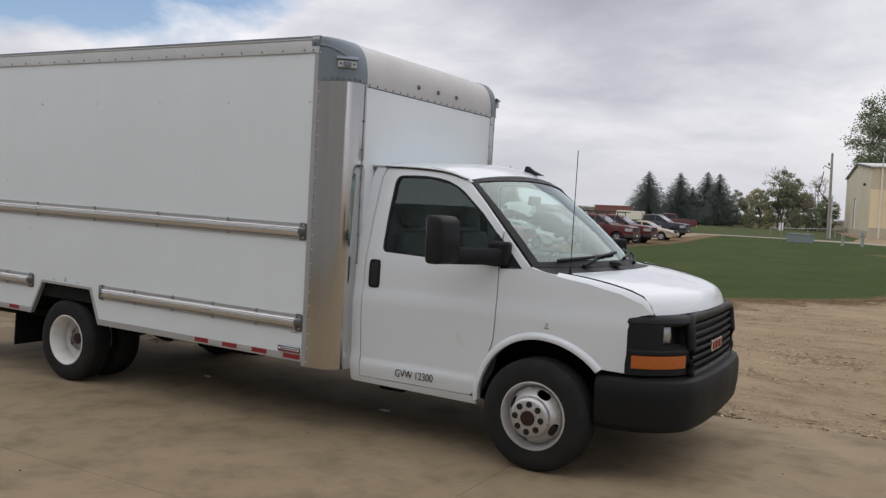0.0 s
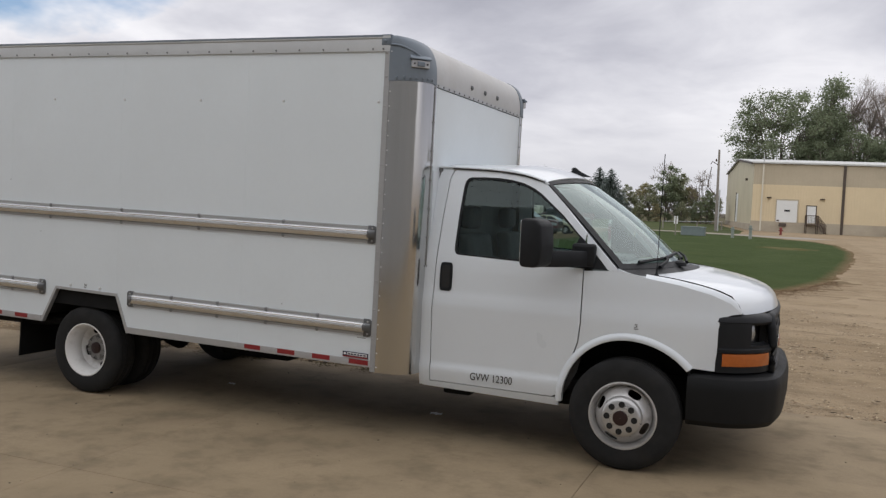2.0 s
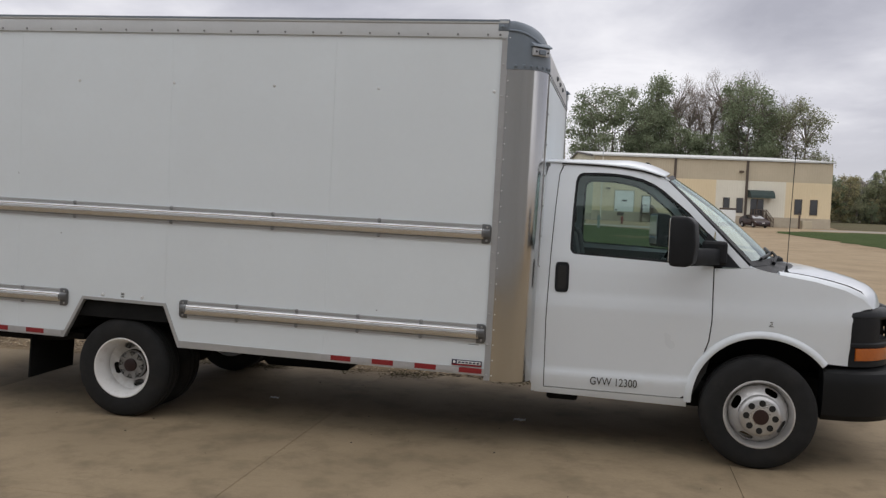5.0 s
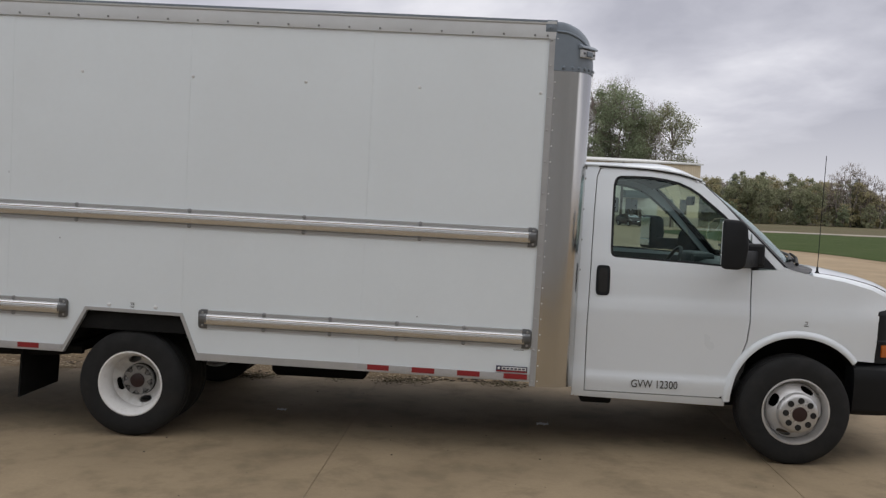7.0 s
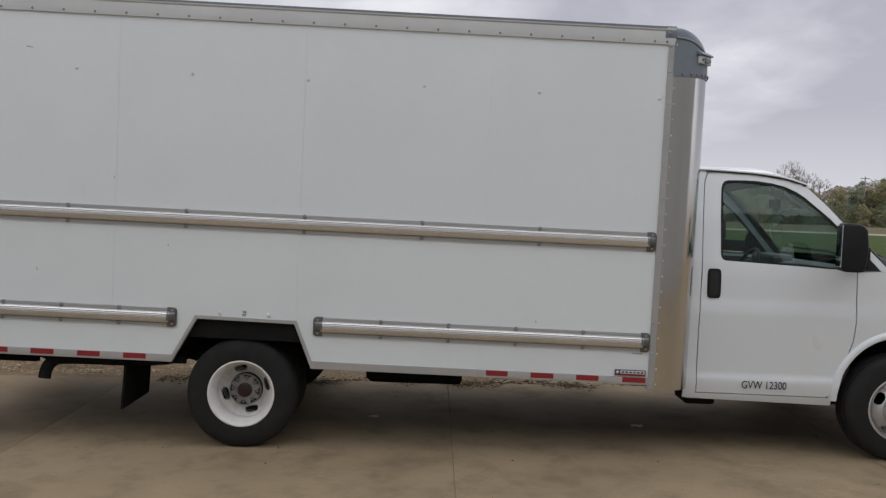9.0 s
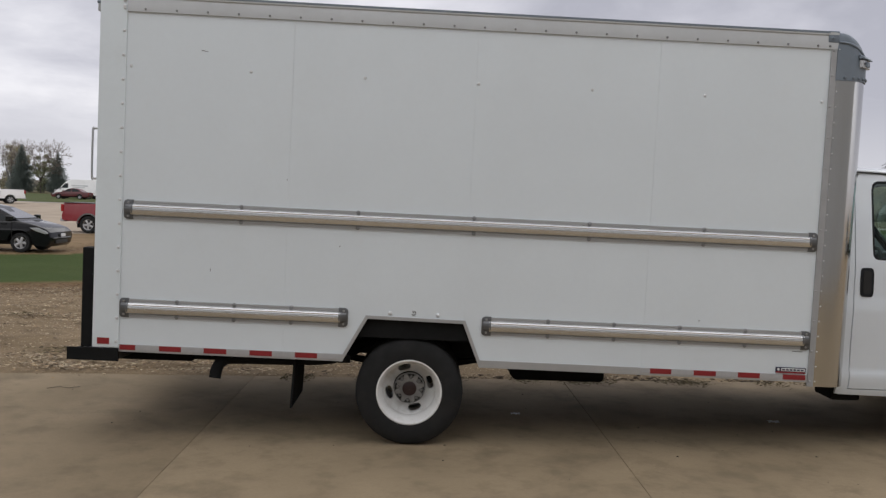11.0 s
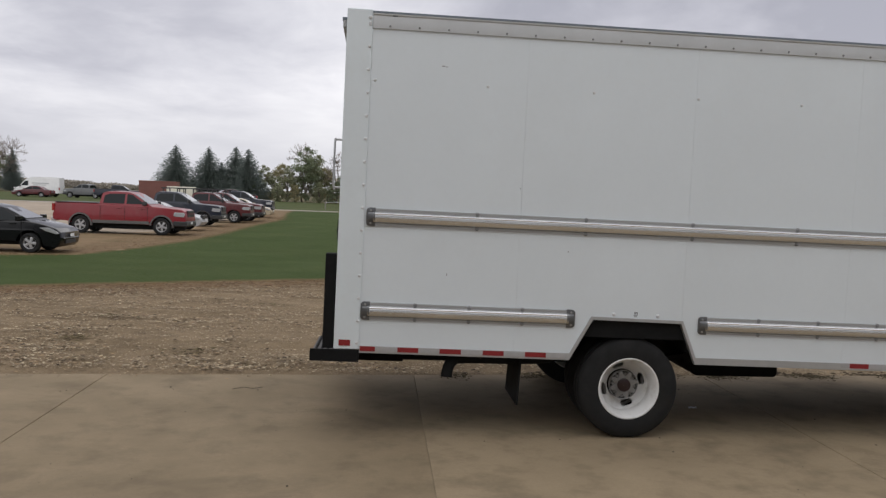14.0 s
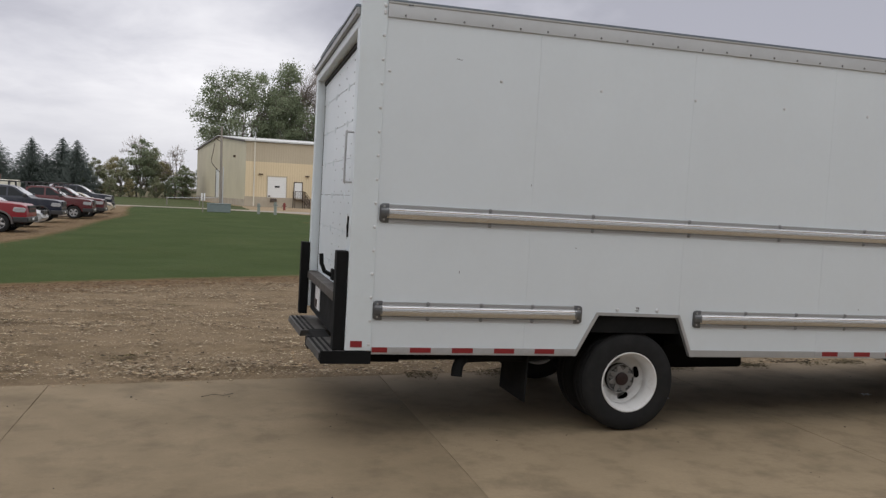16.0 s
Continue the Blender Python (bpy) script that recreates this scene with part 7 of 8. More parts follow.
# outlines in (x, z), x forward from the middle: 'top' runs from the front bumper's foot over hood and tail to the rear foot
SPEC = {
    "pickup": dict(w=1.0, front=1.90, rear=-1.67, r=0.39, sill=0.47,
                   top=[(2.84, 0.42), (2.93, 0.55), (2.95, 0.72), (2.92, 0.95), (2.88, 1.10), (2.74, 1.18), (2.2, 1.235), (1.62, 1.27), (1.30, 1.30), (-0.82, 1.33), (-0.86, 1.335), (-2.78, 1.36), (-2.86, 1.33), (-2.88, 1.0), (-2.95, 0.80), (-2.94, 0.60), (-2.84, 0.56)],
                   cabin=[(1.48, 1.27), (1.30, 1.36), (0.62, 1.80), (0.40, 1.875), (-0.20, 1.90), (-0.60, 1.875), (-0.76, 1.80), (-0.86, 1.33)], roofw=0.74,
                   win=[[(1.16, 1.36), (0.55, 1.775), (0.33, 1.80), (0.33, 1.36)], [(0.24, 1.36), (0.24, 1.80), (-0.45, 1.79), (-0.66, 1.70), (-0.70, 1.37)]], doors=(1.28, 0.28, -0.80)),
    "suv": dict(w=0.95, front=1.42, rear=-1.38, r=0.37, sill=0.42,
                top=[(2.25, 0.38), (2.34, 0.55), (2.36, 0.75), (2.30, 0.98), (2.10, 1.06), (1.30, 1.13), (0.95, 1.15), (-1.9, 1.18), (-2.25, 1.15), (-2.32, 0.85), (-2.32, 0.55), (-2.20, 0.48)],
                cabin=[(1.15, 1.12), (0.95, 1.22), (0.38, 1.66), (0.10, 1.74), (-0.9, 1.77), (-1.75, 1.72), (-2.0, 1.62), (-2.22, 1.16)], roofw=0.68,
                win=[[(0.86, 1.22), (0.30, 1.63), (0.10, 1.65), (0.06, 1.21)], [(-0.03, 1.21), (-0.02, 1.66), (-0.80, 1.68), (-0.84, 1.22)], [(-0.92, 1.22), (-0.90, 1.68), (-1.65, 1.63), (-1.95, 1.26)]], doors=(1.0, 0.02, -0.88)),
    "sedan": dict(w=0.9, front=1.42, rear=-1.30, r=0.32, sill=0.30,
                  top=[(2.20, 0.25), (2.36, 0.38), (2.40, 0.52), (2.34, 0.66), (2.10, 0.76), (1.40, 0.88), (1.0, 0.92), (-1.45, 0.97), (-2.15, 0.96), (-2.36, 0.90), (-2.42, 0.62), (-2.40, 0.40), (-2.2, 0.30)],
                  cabin=[(1.10, 0.90), (0.90, 0.98), (0.28, 1.34), (-0.05, 1.42), (-0.55, 1.43), (-1.0, 1.36), (-1.62, 1.02), (-1.75, 0.95)], roofw=0.60,
                  win=[[(0.84, 0.98), (0.22, 1.32), (-0.14, 1.35), (-0.16, 0.98)], [(-0.24, 0.98), (-0.22, 1.36), (-0.62, 1.36), (-1.05, 1.24), (-1.32, 1.02)]], doors=(0.95, -0.2, -1.2)),
    "hatch": dict(w=0.87, front=1.30, rear=-1.40, r=0.315, sill=0.27,
                  top=[(2.10, 0.20), (2.21, 0.30), (2.25, 0.50), (2.22, 0.66), (2.08, 0.78), (1.80, 0.88), (1.5, 0.95), (1.2, 1.0), (0.2, 0.96), (-1.7, 1.08), (-2.12, 1.10), (-2.22, 0.90), (-2.24, 0.55), (-2.1, 0.28)],
                  cabin=[(1.38, 0.94), (1.15, 1.05), (0.45, 1.38), (0.05, 1.47), (-0.30, 1.49), (-0.9, 1.44), (-1.9, 1.20), (-2.14, 1.09)], roofw=0.58,
                  win=[[(1.00, 1.02), (0.40, 1.34), (0.02, 1.40), (-0.02, 1.00)], [(-0.10, 1.00), (-0.08, 1.41), (-0.45, 1.42), (-0.88, 1.36), (-1.02, 1.05)], [(-1.08, 1.06), (-0.98, 1.34), (-1.35, 1.26), (-1.5, 1.12)]], doors=(1.05, -0.06, -1.0)),
    "van": dict(w=1.02, front=1.95, rear=-1.75, r=0.36, sill=0.45,
                top=[(2.85, 0.35), (2.98, 0.55), (2.98, 0.85), (2.85, 1.05), (2.45, 1.22), (2.25, 1.28), (-2.9, 1.35), (-2.98, 1.30), (-2.98, 0.55), (-2.85, 0.48)],
                cabin=[(2.36, 1.25), (2.18, 1.38), (1.50, 2.15), (1.20, 2.45), (0.6, 2.60), (-2.6, 2.62), (-2.92, 2.55), (-2.97, 1.3)], roofw=0.86,
                win=[[(2.02, 1.42), (1.45, 2.05), (1.05, 2.05), (1.05, 1.42)]], doors=(2.1, 0.95, 0.0)),
}


def tuck(bm, belt):
    """Round a car's flanks: in towards the ends, the shoulder and the sill."""
    for f in (0.46, 0.58, 0.70, 0.82, 0.92):
        bmesh.ops.bisect_plane(bm, geom=bm.verts[:] + bm.edges[:] + bm.faces[:], plane_co=(0, 0, f * belt), plane_no=(0, 0, 1), dist=0.0005)
    for v in bm.verts:
        v.co.y *= (1 - 0.13 * max(0.0, (abs(v.co.x) - 1.5) / 1.4) ** 2.5) * (1 - 0.035 * ((v.co.z - 0.64 * belt) / (0.5 * belt)) ** 2)
    return bm


def round_wheel(root, x, y, r, flip, rim):
    w = part("wheel", b_lathe([(r * 0.62, -0.09), (r * 0.72, -0.11), (r * 0.92, -0.10), (r, -0.07), (r, 0.07), (r * 0.92, 0.10), (r * 0.72, 0.11), (r * 0.62, 0.09)], 28, "y", False), M["rubber"], root, "black tyre on spoked rim", 40)
    w.matrix_local = pose(x, y, r, 0, 17 * x, 180 if flip else 0)
    bm = b_lathe([(r * 0.62, -0.10), (r * 0.57, -0.085), (r * 0.54, 0.0)], 28, "y", False)
    for k in range(5):
        one = b_prism([(-0.035, 0.02), (0.035, 0.02), (0.048, r * 0.57), (-0.048, r * 0.57)], -0.085, -0.055, 0.006)
        one.transform(Matrix.Rotation(2 * math.pi * k / 5, 4, "Y"))
        b_add(bm, one)
    b_lathe([(0.07, -0.05), (0.065, -0.095), (0.001, -0.10)], 14, "y", False, bm)
    part("rim", bm, rim, w, "bright alloy rim", 40)
    part("brake", b_lathe([(r * 0.60, -0.03), (r * 0.60, -0.02)], 20), M["cartrim"], w)


def vehicle(name, kind, paint, at, turn, label, category, lower=None, rack=False, bars=None, group="parked vehicles", rim=None, bed=True, stretch=1.0):
    s = SPEC[kind]
    root = thing(name, (at[0], at[1], rise(at[1])), turn, label, category, group)
    W, r = s["w"], s["r"]
    bottom = [(s["rear"] - r - 0.12, s["sill"] + 0.05)]
    for cx in (s["rear"], s["front"]):
        bottom += [(cx + (r + 0.085) * math.cos(radians(a)), r + (r + 0.085) * math.sin(radians(a))) for a in range(172, 0, -16)]
    bottom.append((s["front"] + r + 0.13, s["sill"] - 0.02))
    prof = bottom + s["top"]
    belt = max(z for _, z in s["top"])
    bm = bmesh.new()
    layers = []
    for k, (f, sh) in enumerate(((-1.0, 1.0), (-0.97, 0.35), (-0.90, 0.0), (0.0, -0.25), (0.90, 0.0), (0.97, 0.35), (1.0, 1.0))):
        row = []
        for x, z in prof:
            up = max(0.0, (z - 0.72 * belt) / (0.28 * belt))
            yy = f * W - (0.02 * up * f if abs(f) > 0.9 else 0)
            row.append(bm.verts.new((x * (1 - 0.012 * max(0, sh)) , yy, z - 0.05 * sh * up)))
        layers.append(row)
    for a, b in zip(layers, layers[1:]):
        for i in range(len(prof)):
            bm.faces.new((a[i - 1], a[i], b[i], b[i - 1]))
    bm.faces.new(layers[0])
    bm.faces.new(layers[-1])
    for xc in (-2.7, -2.45, -2.2, -1.95, -1.7, 1.7, 1.95, 2.2, 2.45, 2.7):
        bmesh.ops.bisect_plane(bm, geom=bm.verts[:] + bm.edges[:] + bm.faces[:], plane_co=(xc, 0, 0), plane_no=(1, 0, 0), dist=0.0005)
    tuck(bm, belt)
    bmesh.ops.triangulate(bm, faces=[f for f in bm.faces if len(f.verts) > 4])
    part("body", bm, paint, root, "painted body shell", 35)
    part("underbody", b_box(s["rear"] - 0.6, s["front"] + 0.6, -W + 0.25, W - 0.25, 0.24, 0.75), M["dark"], root)
    zb, zt = s["cabin"][0][1], max(z for _, z in s["cabin"])
    side = lambda z: (W - 0.045) + (s["roofw"] - W + 0.045) * max(0, (z - zb)) / (zt - zb)
    bm = bmesh.new()
    ra = [bm.verts.new((x, -side(z), z)) for x, z in s["cabin"]]
    rm = [bm.verts.new((x, 0, z + (0.03 if z > zt - 0.2 else 0))) for x, z in s["cabin"]]
    rb = [bm.verts.new((x, side(z), z)) for x, z in s["cabin"]]
    for p, q in ((ra, rm), (rm, rb)):
        for i in range(1, len(p)):
            bm.faces.new((p[i - 1], p[i], q[i], q[i - 1]))
    bm.faces.new(ra)
    bm.faces.new(rb)
    part("cabin", bm, paint, root, "painted cabin and roof", 30)
    for sg in (-1, 1):
        for poly in s["win"]:
            part("window", b_sheet(poly, [], 0.4, 0.2, lambda u, v, sg=sg: (u, sg * (side(v) + 0.006), v), 0.004, None, 0.0), M["carglass"], root, "dark side window")
        for xd in s["doors"]:
            part("door_gap", tuck(b_box(xd - 0.006, xd + 0.006, sg * W - 0.005, sg * W + 0.005, s["sill"] + 0.1, belt - 0.13), belt), M["seam"], root)
        for xd in s["doors"][:2]:
            part("door_handle", b_box(xd - 0.34 if xd > 0 else xd - 0.30, xd - 0.16 if xd > 0 else xd - 0.12, sg * W - 0.03, sg * W + 0.020, belt - 0.22, belt - 0.18, 0.008), paint, root)
        mx = s["cabin"][1][0] - 0.12
        part("door_mirror", b_box(mx - 0.09, mx + 0.07, min(sg * (W - 0.03), sg * (W + 0.20)), max(sg * (W - 0.03), sg * (W + 0.20)), zb + 0.04, zb + 0.22, 0.03), M["cartrim"] if kind in ("pickup", "van") else paint, root, "door mirror")
        zh = 0.66 * belt if kind in ("hatch", "sedan") else 0.74 * belt
        hx = s["front"] + r + 0.40
        if kind in ("hatch", "sedan"):
            sh = 0.0 if kind == "hatch" else 0.12
            part("headlight", b_prism([(1.60 + sh, 0.80 - 0.6 * sh), (1.78 + sh, 0.70 - 0.6 * sh), (2.10 + sh, 0.61 - 0.3 * sh), (2.19 + sh, 0.63 - 0.3 * sh), (2.13 + sh, 0.70 - 0.4 * sh), (1.88 + sh, 0.81 - 0.6 * sh)], min(sg * (W - 0.36), sg * (W + 0.008)), max(sg * (W - 0.36), sg * (W + 0.008)), 0.012), M["carlamp"], root, "clear swept headlight")
        elif kind == "pickup":
            bm = b_prism([(2.40, 0.90), (2.52, 0.85), (2.86, 0.84), (2.905, 0.95), (2.86, 1.045), (2.46, 1.055)], min(sg * 0.55, sg * W), max(sg * 0.55, sg * W), 0.02)
            tuck(bm, belt)
            for v in bm.verts:
                v.co.y *= 1.008
            part("headlight", bm, M["carlamp"], root, "clear wrap-round headlight")
        else:
            part("headlight", b_box(hx - 0.02, max(x for x, z in s["top"] if z > zh - 0.25) - 0.02, min(sg * (W - 0.34), sg * (W - 0.045)), max(sg * (W - 0.34), sg * (W - 0.045)), zh - 0.02, zh + 0.17, 0.03), M["carlamp"], root, "clear headlight")
        part("tail_light", b_box(min(x for x, _ in s["top"]) - 0.0, min(x for x, _ in s["top"]) + 0.12, min(sg * (W - 0.20), sg * (W - 0.09)), max(sg * (W - 0.20), sg * (W - 0.09)), belt - 0.40, belt - 0.08, 0.02), M["carred"], root, "red tail light")
        for cx in (s["front"], s["rear"]):
            round_wheel(root, cx, sg * (W - 0.13), r, sg > 0, rim or M["carrim"])
            if lower:
                bm = bmesh.new()
                rows = []
                for a in range(-4, 185, 12):
                    c, q = math.cos(radians(a)), math.sin(radians(a))
                    rows.append([bm.verts.new((cx + (r + d) * c, sg * (W * (1 - 0.13 * max(0, (abs(cx + (r + d) * c) - 1.5) / 1.4) ** 2.5) + o), r + (r + d) * q)) for d, o in ((0.07, -0.05), (0.07, 0.030), (0.13, 0.026), (0.15, -0.05))])
                for p, q in zip(rows, rows[1:]):
                    for i in range(3):
                        bm.faces.new((p[i], p[i + 1], q[i + 1], q[i]))
                part("wheel_flare", bm, lower, root, "dark grey wheel flare", 40)
        if lower:
            part("side_trim", b_box(s["rear"] + r + 0.14, s["front"] - r - 0.14, sg * W - 0.02, sg * W + 0.018, s["sill"], s["sill"] + 0.14, 0.01), lower, root, "grey lower trim")
        if bars:
            for k, (x0, x1, z0, z1) in enumerate(((-0.7, 0.25, belt - 0.26, belt - 0.20), (-0.75, 0.30, belt - 0.36, belt - 0.29), (-0.45, 0.2, belt - 0.44, belt - 0.40)) if kind != "van" else ((-1.6, 0.6, 1.70, 1.85), (-1.2, 0.4, 1.5, 1.6))):
                part("sign_bar", b_box(x0, x1, sg * W - 0.006 if kind != "van" else sg * side((z0 + z1) / 2) - 0.01, sg * W + 0.006 if kind != "van" else sg * side((z0 + z1) / 2) + 0.012, z0, z1), bars, root, "plain lettering bar")
    # windscreen and rear window
    c = s["cabin"]
    (x1, z1), (x2, z2) = c[1], c[2]
    part("windscreen", b_grid(lambda u, v: (x1 + (x2 - x1) * (0.04 + 0.92 * u) + 0.008, (2 * v - 1) * (side(z1 + (z2 - z1) * u) - 0.07), z1 + (z2 - z1) * (0.04 + 0.92 * u) + 0.014), 3, 6, 0.004), M["carscreen"], root, "windscreen")
    (x1r, z1r), (x2r, z2r) = c[-1], c[-2]
    part("rear_window", b_grid(lambda u, v: (x1r + (x2r - x1r) * (0.15 + 0.75 * u) - 0.008, (2 * v - 1) * (side(z1r + (z2r - z1r) * u) - 0.10), z1r + (z2r - z1r) * (0.15 + 0.75 * u) + 0.012), 2, 4, 0.004), M["carglass"] if kind != "van" else paint, root, "rear window")
    # nose and tail
    xn = max(x for x, _ in s["top"])
    xt = min(x for x, _ in s["top"])
    part("grille", b_box(xn - 0.14, xn + 0.012, -W * 0.52, W * 0.52, 0.62 * belt, 0.83 * belt, 0.02) if kind != "hatch" else b_box(xn - 0.2, xn + 0.01, -W * 0.5, W * 0.5, 0.30, 0.42, 0.02), M["cartrim"], root, "dark grille")
    part("bumper", tuck(b_box(xn - (0.55 if kind == "pickup" else 0.25), xn + 0.04, -W * (1.03 if kind == "pickup" else 0.80), W * (1.03 if kind == "pickup" else 0.80), 0.42, 0.50 if kind != "pickup" else 0.66, 0.05, 3), belt), paint if kind in ("sedan", "hatch", "suv") else M["cartrim"], root, "front bumper")
    if kind == "pickup":
        part("grille_bar", b_box(xn - 0.02, xn + 0.022, -W * 0.52, W * 0.52, 0.715 * belt, 0.735 * belt, 0.006), paint, root, "painted grille bar")
        for sg in (-1, 1):
            part("fog_light", b_lathe([(0.055, 0.0), (0.05, -0.012), (0.001, -0.016)], 12, "y"), M["carlamp"], root, "round fog light", 40, pose(xn + 0.030, sg * 0.62, 0.56, 0, 0, 90))
    part("number_plate", b_box(xn + 0.04, xn + 0.048, -0.16, 0.16, 0.52, 0.62), M["badge_white"], root, "plain white plate")
    part("rear_bumper", b_box(xt - 0.05, xt + 0.16, -W * 0.86, W * 0.86, 0.50, 0.66, 0.03), M["carrim"] if kind == "pickup" else paint, root, "rear bumper")
    if kind == "pickup" and bed:
        part("bed_rail", b_box(-2.80, -0.92, -W + 0.06, W - 0.06, 1.345, 1.372), M["cartrim"], root, "dark bed opening")
    if rack:
        for x in (0.5, -0.7, -1.7, -2.6):
            part("rack_bow", b_tube([(x, -W + 0.1, 1.35 if x < -0.8 else 1.85), (x, -W + 0.12, 2.08), (x, W - 0.12, 2.08), (x, W - 0.1, 1.35 if x < -0.8 else 1.85)], 0.035, 6), M["cartrim"], root, "black ladder rack bow")
        for yy in (-0.75, 0.75, -0.3):
            part("rack_bar", b_box(-2.75, 0.9, yy - 0.03, yy + 0.03, 2.08, 2.14), M["cartrim"], root)
    return root


def parked(name, kind, paint, xf, ynear, label, category, **kw):
    s = SPEC[kind]
    return vehicle(name, kind, paint, (xf - s["front"], ynear + s["w"] - 0.13), kw.pop("turn", 0.0), label, category, **kw)


parked("hatchback", "hatch", P["black"], -12.65, 21.35, "shiny black hatchback parked at the lawn's edge", "car")
parked("pickup_truck", "pickup", P["red"], -11.5, 32.9, "bright red crew cab pickup with grey wheel flares", "pickup truck", lower=P["flare"], turn=-2.0)
parked("sedan", "sedan", P["silver"], -11.75, 37.6, "pale silver sedan between two pickups", "car")
parked("sport_utility", "pickup", P["navy"], -11.9, 43.3, "dark navy pickup with black trim", "pickup truck", lower=M["cartrim"])
parked("work_truck", "pickup", P["maroon"], -11.2, 49.6, "maroon work pickup with white door lettering and ladder rack", "pickup truck", rack=True, bars=M["badge_white"])
parked("pickup_truck", "pickup", P["maroon"], -10.95, 53.0, "dark maroon pickup with a ladder rack", "pickup truck", rack=True)
parked("sedan", "sedan", P["beige"], -11.1, 60.0, "beige sedan in the row of pickups", "car")
parked("pickup_truck", "pickup", P["navy"], -12.0, 66.9, "dark blue pickup at the end of the row", "pickup truck")
vehicle("pickup_truck", "pickup", P["maroon"], (-18.6, 90.0), 200, "maroon pickup beyond the row, tail towards the lawn", "pickup truck")
vehicle("panel_van", "van", P["white"], (-47.6, 112.0), 180, "tall white panel van with faint lettering", "van", bars=P["silver"])
vehicle("sedan", "sedan", P["maroon"], (-46.0, 106.0), 180, "faded maroon sedan before the white van", "car")
vehicle("pickup_truck", "pickup", P["grey"], (-41.0, 111.0), 170, "grey pickup far across the car park", "pickup truck")
vehicle("pickup_truck", "pickup", P["navy"], (-36.0, 108.0), 10, "dark pickup far across the car park", "pickup truck")
vehicle("pickup_truck", "pickup", P["white"], (-40.1, 73.2), 215, "white pickup at the far edge of the car park", "pickup truck")
vehicle("hatchback", "hatch", P["maroon_dark"], (19.8, 100.6), -72, "dark maroon hatchback by the warehouse steps", "car")
# shipping container and trailer at the end of the car park
M["container"] = mat("container_red", (0.20, 0.080, 0.065), 0.7, var=0.15, scale=0.6, fine=8, stain=0.3, stain_color=(0.09, 0.05, 0.04), stain_scale=0.5)
ct = thing("shipping_container", (-30.0, 105.0, rise(105)), 4, "weathered red-brown shipping container", "container")
part("body", b_box(-2.3, 2.3, -1.2, 1.2, 0.15, 2.55), M["container"], ct)
for k in range(15):
    part("rib", b_box(-2.2 + 0.3 * k, -2.08 + 0.3 * k, -1.24, -1.2, 0.3, 2.45), M["container"], ct)
for z0, z1 in ((0.12, 0.28), (2.48, 2.62)):
    part("edge_beam", b_box(-2.33, 2.33, -1.25, 1.25, z0, z1), M["container"], ct)
tr = thing("cargo_trailer", (-26.1, 100.0, rise(100)), 4, "pale box trailer behind the row of pickups", "trailer")
part("body", b_box(-1.6, 1.6, -1.05, 1.05, 0.5, 2.0, 0.06), M["siding_pale"], tr)
for x in (-0.4, 0.4):
    part("wheel", b_lathe([(0.2, -0.1), (0.33, -0.09), (0.34, 0), (0.33, 0.09), (0.2, 0.1)], 20), M["rubber"], tr, "", 40, pose(x, -1.0, 0.34))
    part("wheel", b_lathe([(0.2, -0.1), (0.33, -0.09), (0.34, 0), (0.33, 0.09), (0.2, 0.1)], 20), M["rubber"], tr, "", 40, pose(x, 1.0, 0.34))
part("tongue", b_box(1.55, 2.8, -0.08, 0.08, 0.45, 0.55), M["rust"], tr)

# ---- trees ----
M["twig"] = mat("bare_twigs", (0.30, 0.255, 0.225), 0.95, var=0.2, scale=1, fine=10, spec=0.1)
M["bark"] = mat("tree_bark", (0.20, 0.175, 0.15), 0.95, var=0.3, scale=2, fine=20)


def leaf_mat(name, c, c2, shine=0.5, island=0.35):
    """Leaves that let part of the light through."""
    m = mat(name, c, 0.85, var=0.2, scale=0.25, fine=3, island=island, color2=c2, spec=0.1)
    n, l = m.node_tree.nodes, m.node_tree.links
    b, o = n["Principled BSDF"], n["Material Output"]
    t, mx = n.new("ShaderNodeBsdfTranslucent"), n.new("ShaderNodeMixShader")
    src = b.inputs["Base Color"].links[0].from_socket
    l.new(src, t.inputs[0])
    mx.inputs[0].default_value = shine
    l.new(b.outputs[0], mx.inputs[1])
    l.new(t.outputs[0], mx.inputs[2])
    l.new(mx.outputs[0], o.inputs[0])
    return m


# leaf and needle colours are paled and greyed to carry distance haze
M["leaf_green"] = leaf_mat("leaves_green", (0.265, 0.30, 0.195), (0.22, 0.26, 0.165))
M["leaf_olive"] = leaf_mat("leaves_olive", (0.315, 0.325, 0.21), (0.265, 0.285, 0.18))
M["leaf_rust"] = leaf_mat("leaves_rust", (0.41, 0.37, 0.22), (0.34, 0.32, 0.19))
M["leaf_sparse"] = leaf_mat("leaves_tan", (0.36, 0.33, 0.28), (0.30, 0.275, 0.235))
M["needle"] = leaf_mat("spruce_needles", (0.20, 0.235, 0.215), (0.18, 0.212, 0.195), 0.5, 0.12)


def clump(vs, fs, c, size, rng):
    """One small bent leaf spray."""
    n = Vector((rng.gauss(0, 1), rng.gauss(0, 1), rng.gauss(0.3, 1))).normalized()
    q = n.to_track_quat("Z", "Y")
    a = rng.random() * 6.28
    o = len(vs)
    for u, v, w in ((-1, -0.3, 0.0), (-0.2, -0.8, 0.25), (0.9, -0.2, 0.0), (0.5, 0.7, 0.2), (-0.5, 0.6, 0.05)):
        u, v = u * rng.uniform(0.6, 1.1), v * rng.uniform(0.6, 1.1)
        vs.append(tuple(Vector(c) + q @ Vector((size * (u * math.cos(a) - v * math.sin(a)), size * (u * math.sin(a) + v * math.cos(a)), size * w))))
    fs.append((o, o + 1, o + 2, o + 3, o + 4))


